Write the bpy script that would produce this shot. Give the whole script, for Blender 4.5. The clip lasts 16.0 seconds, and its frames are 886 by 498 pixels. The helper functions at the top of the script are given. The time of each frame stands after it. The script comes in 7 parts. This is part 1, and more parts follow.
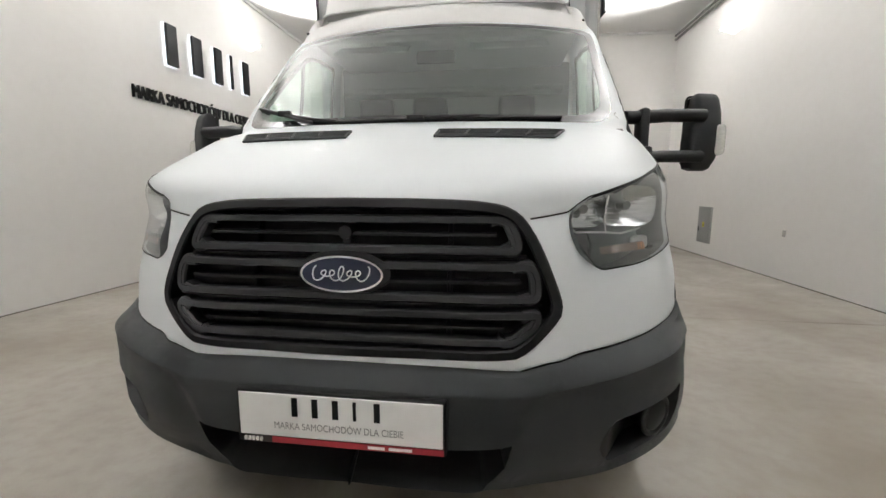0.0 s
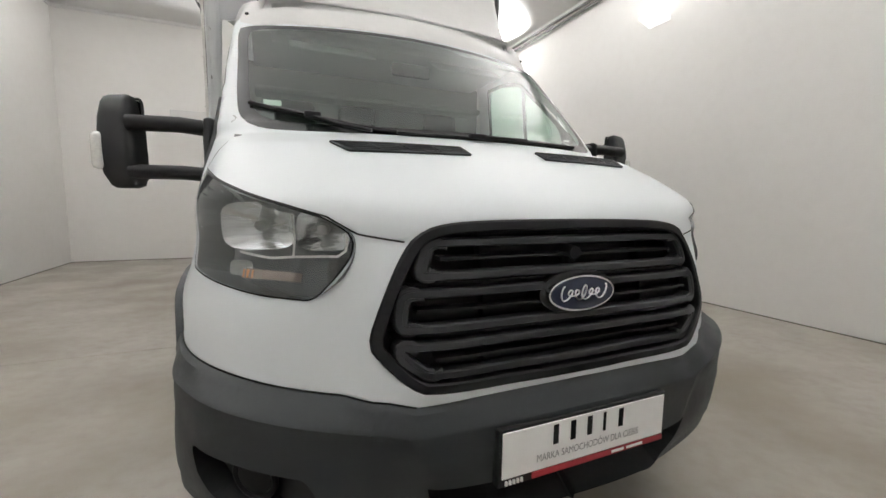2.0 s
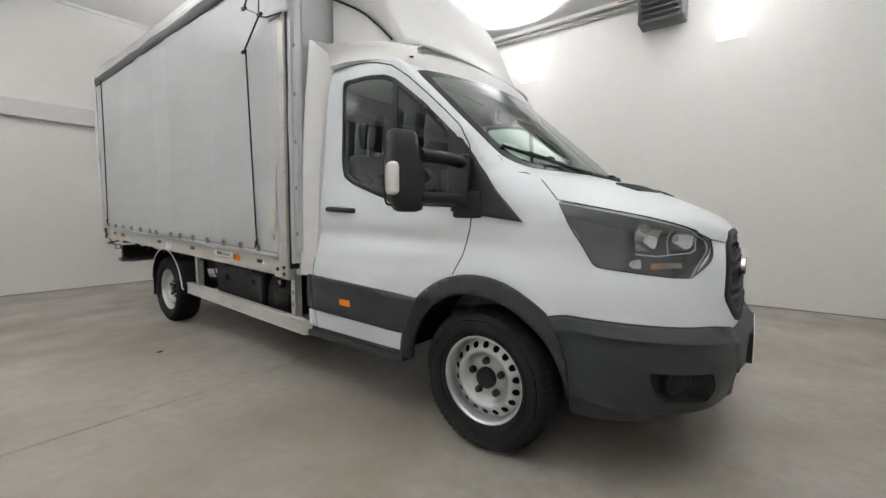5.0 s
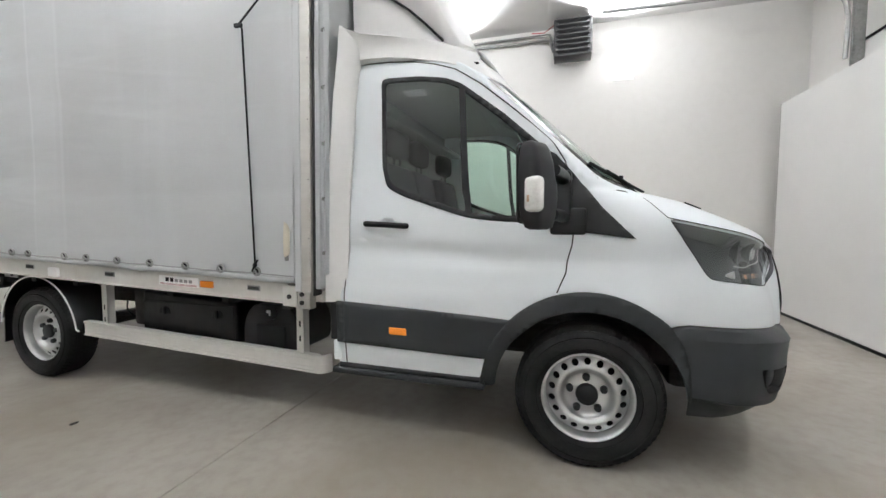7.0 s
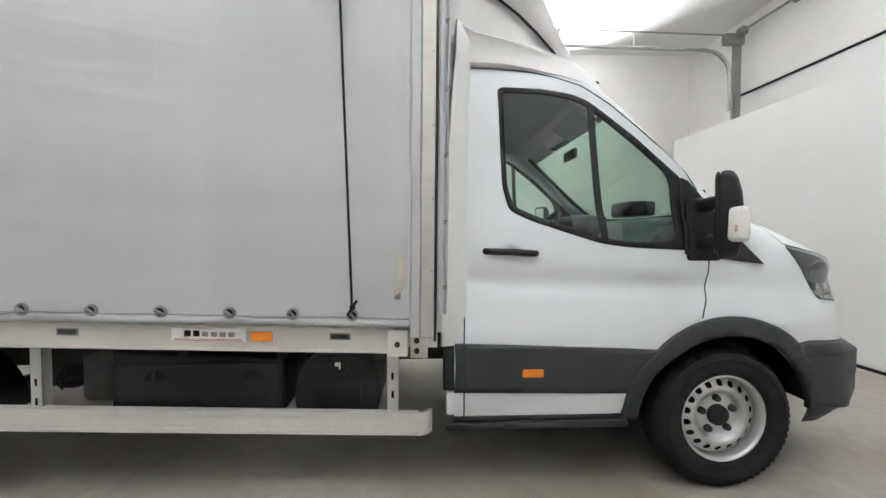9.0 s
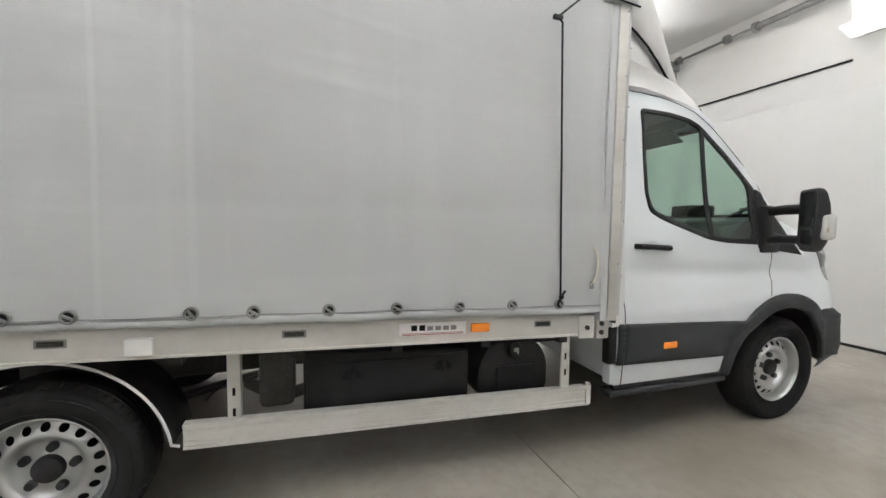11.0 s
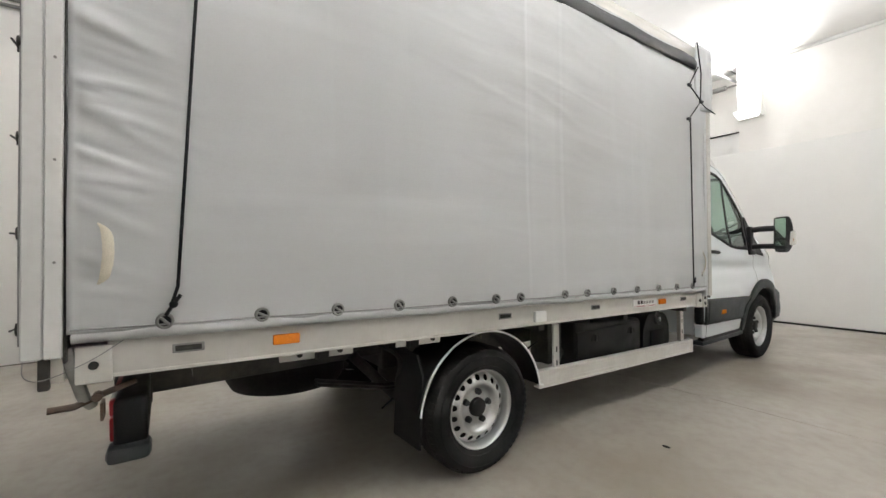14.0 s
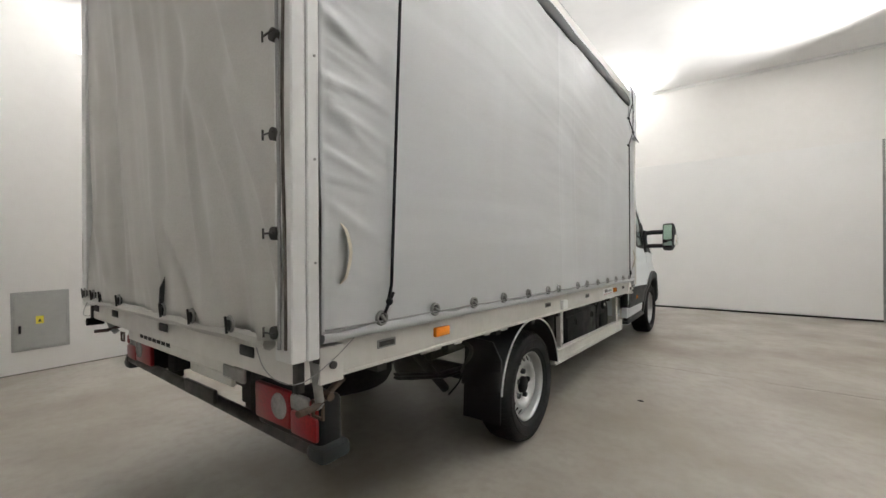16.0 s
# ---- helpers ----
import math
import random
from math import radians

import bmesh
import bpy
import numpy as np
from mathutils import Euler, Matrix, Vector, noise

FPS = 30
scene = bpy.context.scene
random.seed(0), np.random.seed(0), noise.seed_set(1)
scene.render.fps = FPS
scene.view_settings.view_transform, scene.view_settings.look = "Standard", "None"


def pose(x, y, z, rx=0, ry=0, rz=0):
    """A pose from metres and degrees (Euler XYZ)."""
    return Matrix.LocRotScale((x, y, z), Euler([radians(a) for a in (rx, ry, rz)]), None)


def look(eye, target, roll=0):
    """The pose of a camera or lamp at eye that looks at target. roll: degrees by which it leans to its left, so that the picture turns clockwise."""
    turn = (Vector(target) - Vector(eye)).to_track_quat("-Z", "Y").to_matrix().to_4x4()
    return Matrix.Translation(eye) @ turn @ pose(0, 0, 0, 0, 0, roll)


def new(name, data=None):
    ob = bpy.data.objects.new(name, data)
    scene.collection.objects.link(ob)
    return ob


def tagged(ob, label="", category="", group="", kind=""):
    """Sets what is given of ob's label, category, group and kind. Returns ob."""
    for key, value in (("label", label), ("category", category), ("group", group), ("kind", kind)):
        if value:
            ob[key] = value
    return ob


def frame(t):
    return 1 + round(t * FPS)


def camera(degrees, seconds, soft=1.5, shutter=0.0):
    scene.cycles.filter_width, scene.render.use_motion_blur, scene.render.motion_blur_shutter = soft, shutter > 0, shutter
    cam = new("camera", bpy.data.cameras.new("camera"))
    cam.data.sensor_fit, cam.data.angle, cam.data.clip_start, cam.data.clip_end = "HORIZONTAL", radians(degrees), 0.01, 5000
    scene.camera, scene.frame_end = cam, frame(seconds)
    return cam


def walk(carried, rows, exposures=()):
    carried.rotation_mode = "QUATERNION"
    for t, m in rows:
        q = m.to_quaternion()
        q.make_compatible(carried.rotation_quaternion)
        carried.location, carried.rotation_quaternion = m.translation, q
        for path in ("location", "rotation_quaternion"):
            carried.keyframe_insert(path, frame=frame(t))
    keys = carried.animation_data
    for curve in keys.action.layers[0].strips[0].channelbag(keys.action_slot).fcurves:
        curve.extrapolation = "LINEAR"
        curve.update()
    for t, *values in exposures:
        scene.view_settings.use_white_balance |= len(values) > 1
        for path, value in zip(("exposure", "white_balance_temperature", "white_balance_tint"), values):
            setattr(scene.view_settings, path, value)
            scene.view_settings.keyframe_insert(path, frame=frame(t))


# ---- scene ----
cam = camera(95.0, 16.0)
PATH = [
    (0, (0.374, -1.927, 1.095), (0.115, 0.036, 0.814), 0.1),
    (0.5, (0.126, -1.907, 1.116), (0.131, 0.072, 0.829), 0.0),
    (1, (-0.167, -1.902, 1.128), (0.115, 0.059, 0.848), 0.1),
    (1.5, (-0.451, -1.845, 1.096), (0.099, 0.06, 0.835), 0.6),
    (2, (-0.736, -1.781, 1.117), (0.055, 0.042, 0.891), 0.7),
    (2.5, (-1.099, -1.746, 1.13), (-0.11, -0.019, 0.93), 0.9),
    (3, (-1.433, -1.652, 1.128), (-0.282, -0.027, 0.94), 0.7),
    (3.5, (-1.75, -1.519, 1.149), (-0.484, 0.02, 0.978), 0.5),
    (4, (-2.108, -1.391, 1.141), (-0.725, 0.046, 0.993), 0.5),
    (4.5, (-2.404, -1.227, 1.138), (-0.915, 0.1, 0.989), 0.4),
    (6.8, (-2.953, -0.006, 1.197), (-1.07, 0.653, 1.05), 0.0),
    (7, (-2.993, 0.111, 1.184), (-1.083, 0.692, 1.06), 0.1),
    (7.5, (-2.958, 0.426, 1.173), (-1.006, 0.845, 1.062), -0.0),
    (8, (-2.93, 0.766, 1.223), (-0.947, 1.012, 1.132), -0.1),
    (8.5, (-2.923, 1.133, 1.264), (-0.925, 1.205, 1.192), -0.0),
    (9, (-2.883, 1.491, 1.26), (-0.887, 1.397, 1.193), -0.1),
    (9.2, (-2.865, 1.632, 1.242), (-0.872, 1.473, 1.2), -0.4),
    (11.3, (-2.815, 3.212, 1.304), (-0.937, 2.527, 1.228), 0.2),
    (11.5, (-2.83, 3.365, 1.264), (-0.966, 2.639, 1.237), -0.2),
    (12, (-2.794, 3.721, 1.251), (-0.963, 2.917, 1.237), -0.7),
    (12.5, (-2.782, 4.157, 1.246), (-0.989, 3.272, 1.245), -0.7),
    (13, (-2.772, 4.594, 1.237), (-1.017, 3.634, 1.242), -0.9),
    (13.5, (-2.731, 4.98, 1.237), (-1.018, 3.947, 1.241), -0.9),
    (14, (-2.707, 5.4, 1.234), (-1.054, 4.274, 1.241), -0.9),
    (14.5, (-2.643, 5.756, 1.231), (-1.066, 4.526, 1.227), -0.8),
    (15, (-2.506, 6.029, 1.239), (-1.03, 4.679, 1.237), -0.8),
    (15.5, (-2.306, 6.272, 1.246), (-0.961, 4.792, 1.233), -0.8),
    (16, (-2.096, 6.388, 1.26), (-0.893, 4.79, 1.246), -0.8),
]
walk(cam, [(t, look(eye, target, roll)) for t, eye, target, roll in PATH], [(0.0, -0.05, 6500, 10), (2.0, -0.12, 6450, 10), (4.0, -0.12, 6350, 10), (8.0, 0.19, 6150, 10), (11.5, 0.12, 6350, 10), (14.0, 0.15, 6500, 10), (16.0, 0.0, 6500, 10)])

# ---- world and lamps ----
world = bpy.data.worlds.new("world")
scene.world = world
world.use_nodes = True
world.node_tree.nodes["Background"].inputs[0].default_value = (0.75, 0.78, 0.82, 1)
world.node_tree.nodes["Background"].inputs[1].default_value = 0.0

X_WALL, Y_BACK, Y_FRONT, Z_CEIL = 3.9, 7.25, -3.02, 4.28
LAMP_SPOTS = [(3.9, 5.05, 3.56, 180), (3.9, 2.12, 3.48, 180), (3.9, -0.66, 3.48, 180),
              (-3.9, 4.85, 3.56, 0), (-3.9, 2.12, 3.48, 0), (-3.9, -0.66, 3.48, 0), (-0.02, -2.60, 3.43, 90)]


def up_light(x, y, z, turn, watts):
    """The lamp's tube, open to the ceiling and shielded towards the room by the lamp's body."""
    data = bpy.data.lights.new("lamp_light", "AREA")
    data.shape, data.size, data.size_y, data.energy, data.color = "RECTANGLE", 0.13, 0.24, watts, (1.0, 0.995, 0.985)
    data.spread = radians(102 if turn == 90 else 98)
    ob = new("lamp_light", data)
    ob.matrix_world = pose(x, y, z, 0, 0, turn) @ (pose(0.10, 0, 0.005, 0, -152, 0) if turn == 90 else pose(0.15, 0, 0.006, 0, -132, 0))
    return ob


for lx, ly, lz, lturn in LAMP_SPOTS:
    up_light(lx, ly, lz, lturn, 176 if ly > 4 else 116 if lturn != 90 else 62)

# ---- materials ----
MATS = {}


def material(name, color, rough=0.5, metal=0.0, grain=0.0, scale=40.0, stain=0.0, stain_scale=1.5, bump=0.0, bump_scale=200.0,
             coat=0.0, rough_var=0.0, tint=None, random_var=0.0, stretch=(1, 1, 1), spec=0.5):
    """Base colour with fine grain, large stains, fine relief; everything in object space, in metres."""
    if name in MATS:
        return MATS[name]
    mat = bpy.data.materials.new(name)
    mat.use_nodes = True
    nt = mat.node_tree
    n, l = nt.nodes, nt.links
    b = n["Principled BSDF"]
    b.inputs["Roughness"].default_value, b.inputs["Metallic"].default_value = rough, metal
    b.inputs["Coat Weight"].default_value = coat
    b.inputs["Coat Roughness"].default_value = 0.08
    b.inputs["Specular IOR Level"].default_value = spec
    co = n.new("ShaderNodeTexCoord")
    mp = n.new("ShaderNodeMapping")
    mp.inputs["Scale"].default_value = stretch
    l.new(co.outputs["Object"], mp.inputs[0])

    def noise_of(s, detail):
        t = n.new("ShaderNodeTexNoise")
        t.inputs["Scale"].default_value, t.inputs["Detail"].default_value = s, detail
        l.new(mp.outputs[0], t.inputs["Vector"])
        return t.outputs["Fac"]

    col = None
    dark = [c * 0.55 for c in color] if tint is None else tint
    if grain or stain or random_var:
        col = n.new("ShaderNodeRGB").outputs[0]
        col.default_value = (*color, 1)
        for amount, s, d in ((stain, stain_scale, 5), (grain, scale, 3)):
            if not amount:
                continue
            ramp = n.new("ShaderNodeMapRange")
            ramp.inputs[1].default_value, ramp.inputs[2].default_value = 0.42, 0.68
            ramp.inputs[3].default_value, ramp.inputs[4].default_value = 0.0, amount
            l.new(noise_of(s, d), ramp.inputs[0])
            mix = n.new("ShaderNodeMix")
            mix.data_type = "RGBA"
            l.new(ramp.outputs[0], mix.inputs[0])
            l.new(col, mix.inputs[6])
            mix.inputs[7].default_value = (*dark, 1)
            col = mix.outputs[2]
        if random_var:
            info = n.new("ShaderNodeObjectInfo")
            ramp = n.new("ShaderNodeMapRange")
            ramp.inputs[3].default_value, ramp.inputs[4].default_value = 1 - random_var, 1 + random_var
            l.new(info.outputs["Random"], ramp.inputs[0])
            hsv = n.new("ShaderNodeHueSaturation")
            l.new(col, hsv.inputs["Color"])
            l.new(ramp.outputs[0], hsv.inputs["Value"])
            col = hsv.outputs[0]
        l.new(col, b.inputs["Base Color"])
    else:
        b.inputs["Base Color"].default_value = (*color, 1)
    if rough_var:
        ramp = n.new("ShaderNodeMapRange")
        ramp.inputs[1].default_value, ramp.inputs[2].default_value = 0.3, 0.7
        ramp.inputs[3].default_value, ramp.inputs[4].default_value = max(rough - rough_var, 0.02), min(rough + rough_var, 1)
        l.new(noise_of(stain_scale * 2.3, 4), ramp.inputs[0])
        l.new(ramp.outputs[0], b.inputs["Roughness"])
    if bump:
        bp = n.new("ShaderNodeBump")
        bp.inputs["Strength"].default_value, bp.inputs["Distance"].default_value = 1.0, bump
        l.new(noise_of(bump_scale, 3), bp.inputs["Height"])
        l.new(bp.outputs[0], b.inputs["Normal"])
    MATS[name] = mat
    return mat


def glass(name, color, rough=0.0, gloss=0.075, haze=0.0):
    """A thin pane: see-through with mirror gloss, so that daylight and lamp light reach what lies behind it."""
    mat = bpy.data.materials.new(name)
    mat.use_nodes = True
    nt = mat.node_tree
    nt.nodes.clear()
    out, mix = nt.nodes.new("ShaderNodeOutputMaterial"), nt.nodes.new("ShaderNodeMixShader")
    tr, gl, fr = nt.nodes.new("ShaderNodeBsdfTransparent"), nt.nodes.new("ShaderNodeBsdfGlossy"), nt.nodes.new("ShaderNodeLayerWeight")
    tr.inputs[0].default_value = (*color, 1)
    gl.inputs["Roughness"].default_value = rough
    fr.inputs["Blend"].default_value = 0.5
    power, scale = nt.nodes.new("ShaderNodeMath"), nt.nodes.new("ShaderNodeMath")
    power.operation, power.inputs[1].default_value = "POWER", 4.0
    scale.operation, scale.inputs[1].default_value, scale.inputs[2].default_value = "MULTIPLY_ADD", 0.72, gloss
    nt.links.new(fr.outputs["Facing"], power.inputs[0])
    nt.links.new(power.outputs[0], scale.inputs[0])
    nt.links.new(scale.outputs[0], mix.inputs[0])
    nt.links.new(tr.outputs[0], mix.inputs[1])
    nt.links.new(gl.outputs[0], mix.inputs[2])
    last = mix.outputs[0]
    if haze:
        # diffuse grey-green veil: haze of the reflected room, painted into the pane
        film, veil = nt.nodes.new("ShaderNodeBsdfDiffuse"), nt.nodes.new("ShaderNodeMixShader")
        film.inputs[0].default_value, veil.inputs[0].default_value = (0.54, 0.62, 0.57, 1), haze
        nt.links.new(last, veil.inputs[1])
        nt.links.new(film.outputs[0], veil.inputs[2])
        last = veil.outputs[0]
    nt.links.new(last, out.inputs[0])
    MATS[name] = mat
    return mat


def emitter(name, color, strength):
    mat = bpy.data.materials.new(name)
    mat.use_nodes = True
    b = mat.node_tree.nodes["Principled BSDF"]
    b.inputs["Base Color"].default_value = (*color, 1)
    b.inputs["Emission Color"].default_value = (*color, 1)
    b.inputs["Emission Strength"].default_value = strength
    return mat


WALL = material("wall_paint", (0.845, 0.83, 0.805), 0.75, grain=0.06, scale=9, stain=0.10, stain_scale=0.7, bump=0.0015, bump_scale=60, tint=(0.63, 0.60, 0.56))
CEIL = material("ceiling_paint", (0.80, 0.79, 0.775), 0.8, grain=0.05, scale=6, stain=0.06, stain_scale=0.5, bump=0.001, bump_scale=40)
FLOOR = material("polished_concrete", (0.325, 0.301, 0.265), 0.43, grain=0.30, scale=14, stain=0.9, stain_scale=0.75, bump=0.0006, bump_scale=90,
                 rough_var=0.14, tint=(0.205, 0.176, 0.138))
PANEL = material("white_panel_paint", (0.84, 0.835, 0.82), 0.55, grain=0.04, scale=3, stain=0.05, stain_scale=0.4)
PAINT = material("white_car_paint", (0.81, 0.85, 0.877), 0.40, coat=0.18, grain=0.015, scale=400.0)
PLASTIC = material("dark_textured_plastic", (0.0215, 0.0242, 0.0256), 0.52, spec=0.36, grain=0.3, scale=300, stain=0.35, stain_scale=5, bump=0.0004, bump_scale=900, tint=(0.032, 0.035, 0.0365), rough_var=0.06)
BLACK = material("black_plastic", (0.007, 0.007, 0.008), 0.5, spec=0.3, grain=0.3, scale=120, stain=0.3, stain_scale=4, tint=(0.014, 0.014, 0.015), rough_var=0.1)
GLOSSBLACK = material("gloss_black", (0.012, 0.013, 0.015), 0.22, rough_var=0.05)
RUBBER = material("tyre_rubber", (0.008, 0.008, 0.0085), 0.8, spec=0.25, grain=0.35, scale=60, stain=0.5, stain_scale=6, tint=(0.020, 0.019, 0.018), rough_var=0.1, bump=0.0005, bump_scale=400)
STEEL = material("silver_wheel_paint", (0.57, 0.58, 0.58), 0.36, metal=0.72, grain=0.06, scale=50, stain=0.10, stain_scale=9, tint=(0.34, 0.31, 0.28), rough_var=0.03)
ALU = material("aluminium_profile", (0.62, 0.61, 0.58), 0.38, metal=0.7, grain=0.2, scale=30, stain=0.45, stain_scale=4, tint=(0.42, 0.40, 0.37), rough_var=0.1, stretch=(1, 0.2, 1))
ALUPAINT = material("pale_grey_coated_steel", (0.70, 0.685, 0.65), 0.45, grain=0.12, scale=25, stain=0.3, stain_scale=3, tint=(0.45, 0.42, 0.38), rough_var=0.1)
GALV = material("galvanised_steel", (0.34, 0.34, 0.33), 0.45, metal=0.75, grain=0.4, scale=35, stain=0.4, stain_scale=6, rough_var=0.12)
DARKSTEEL = material("black_chassis_paint", (0.02, 0.02, 0.02), 0.6, grain=0.4, scale=50, stain=0.5, stain_scale=5, tint=(0.06, 0.052, 0.045), rough_var=0.15)
CHROME = material("chrome", (0.8, 0.8, 0.8), 0.12, metal=1.0, rough_var=0.04)
ORANGE = material("orange_lens", (0.85, 0.25, 0.02), 0.25, grain=0.25, scale=160, coat=0.4)
RED = material("red_lens", (0.24, 0.003, 0.007), 0.3, grain=0.45, scale=90, coat=0.15, tint=(0.10, 0.002, 0.003))
POSTWHITE = material("white_painted_post", (0.76, 0.765, 0.76), 0.36, metal=0.15, grain=0.12, scale=30, stain=0.25, stain_scale=3, tint=(0.52, 0.51, 0.49), rough_var=0.06)
RUST = material("rusty_steel", (0.105, 0.070, 0.048), 0.75, grain=0.6, scale=45, stain=0.6, stain_scale=14, tint=(0.035, 0.026, 0.022), bump=0.001, bump_scale=160)
GRILLE_GREY = material("dark_grille_plastic", (0.021, 0.022, 0.0235), 0.5, spec=0.3, grain=0.3, scale=300, tint=(0.03, 0.031, 0.033))
SMOKE = material("grey_lens_plastic", (0.33, 0.33, 0.325), 0.2, grain=0.4, scale=60, coat=0.5)
CLEAR = material("clear_lens_plastic", (0.78, 0.77, 0.74), 0.18, grain=0.25, scale=90, coat=0.5)
CREAM = material("cream_webbing", (0.68, 0.63, 0.52), 0.8, grain=0.3, scale=300, stain=0.3, stain_scale=12)
JOINT = material("dark_wall_joint", (0.16, 0.145, 0.125), 0.8, grain=0.5, scale=8)
WHITEP = material("white_plate", (0.93, 0.93, 0.92), 0.4, grain=0.05, scale=20)
GREYCAB = material("grey_enamel", (0.40, 0.40, 0.385), 0.45, grain=0.1, scale=20, stain=0.2, stain_scale=3)
INK = material("black_ink", (0.008, 0.008, 0.009), 0.55, spec=0.2, grain=0.3, scale=80, tint=(0.014, 0.014, 0.015))
GREYINK = material("grey_ink", (0.30, 0.30, 0.30), 0.5)
REDINK = material("red_ink", (0.32, 0.02, 0.03), 0.5)
BLUE = material("dark_blue_enamel", (0.007, 0.012, 0.038), 0.3, coat=0.15)
FABRIC = material("dark_seat_fabric", (0.018, 0.019, 0.020), 0.9, grain=0.5, scale=120, bump=0.0006, bump_scale=500)
TRIM_GREY = material("grey_interior_trim", (0.15, 0.157, 0.155), 0.7, grain=0.2, scale=80, bump=0.0004, bump_scale=500)
LINER = material("pale_headliner", (0.46, 0.47, 0.46), 0.9, grain=0.2, scale=150)
HOUSING = material("headlight_housing_grey", (0.085, 0.088, 0.092), 0.3, grain=0.2, scale=60, rough_var=0.05)
REFLECT = material("reflector_silver", (0.88, 0.89, 0.89), 0.13, metal=0.95, grain=0.35, scale=60, tint=(0.45, 0.45, 0.45), bump=0.0022, bump_scale=55, stretch=(0.35, 0.35, 1.8))
AMBER = material("amber_bulb_plastic", (0.72, 0.28, 0.09), 0.3, grain=0.4, scale=60)
BULB = material("faded_amber_bulb", (0.55, 0.36, 0.24), 0.3, grain=0.4, scale=60)
BLUSH = material("amber_tinged_lens", (0.33, 0.26, 0.225), 0.2, grain=0.4, scale=60, coat=0.5)
DEFLECT = material("offwhite_gelcoat", (0.80, 0.795, 0.785), 0.38, coat=0.2, grain=0.05, scale=30, stain=0.12, stain_scale=2.5)
VALANCE = material("dark_grey_webbing", (0.06, 0.06, 0.062), 0.7, grain=0.4, scale=120, stain=0.3, stain_scale=4)
HEATER = material("anthracite_enamel", (0.045, 0.046, 0.048), 0.5, grain=0.2, scale=60)
TRUNK = material("pale_grey_trunking", (0.66, 0.65, 0.63), 0.55, grain=0.06, scale=10)
YELLOW = material("yellow_sticker", (0.72, 0.62, 0.05), 0.5)
TINT = glass("green_tinted_glass", (0.67, 0.80, 0.735))
SCREEN = glass("windscreen_glass", (0.63, 0.78, 0.70), gloss=0.095, haze=0.055)
LENS = glass("headlight_cover", (0.93, 0.94, 0.95), haze=0.05)
MIRROR = material("mirror_glass", (0.86, 0.90, 0.88), 0.02, metal=1.0)
LAMPBODY = emitter("frosted_lamp_body", (0.9, 0.89, 0.87), 1.6)
GLOW = emitter("lamp_glow", (1.0, 0.96, 0.9), 1.5)
LETTER_GLOW = emitter("letter_backlight", (0.9, 0.95, 1.0), 1.15)


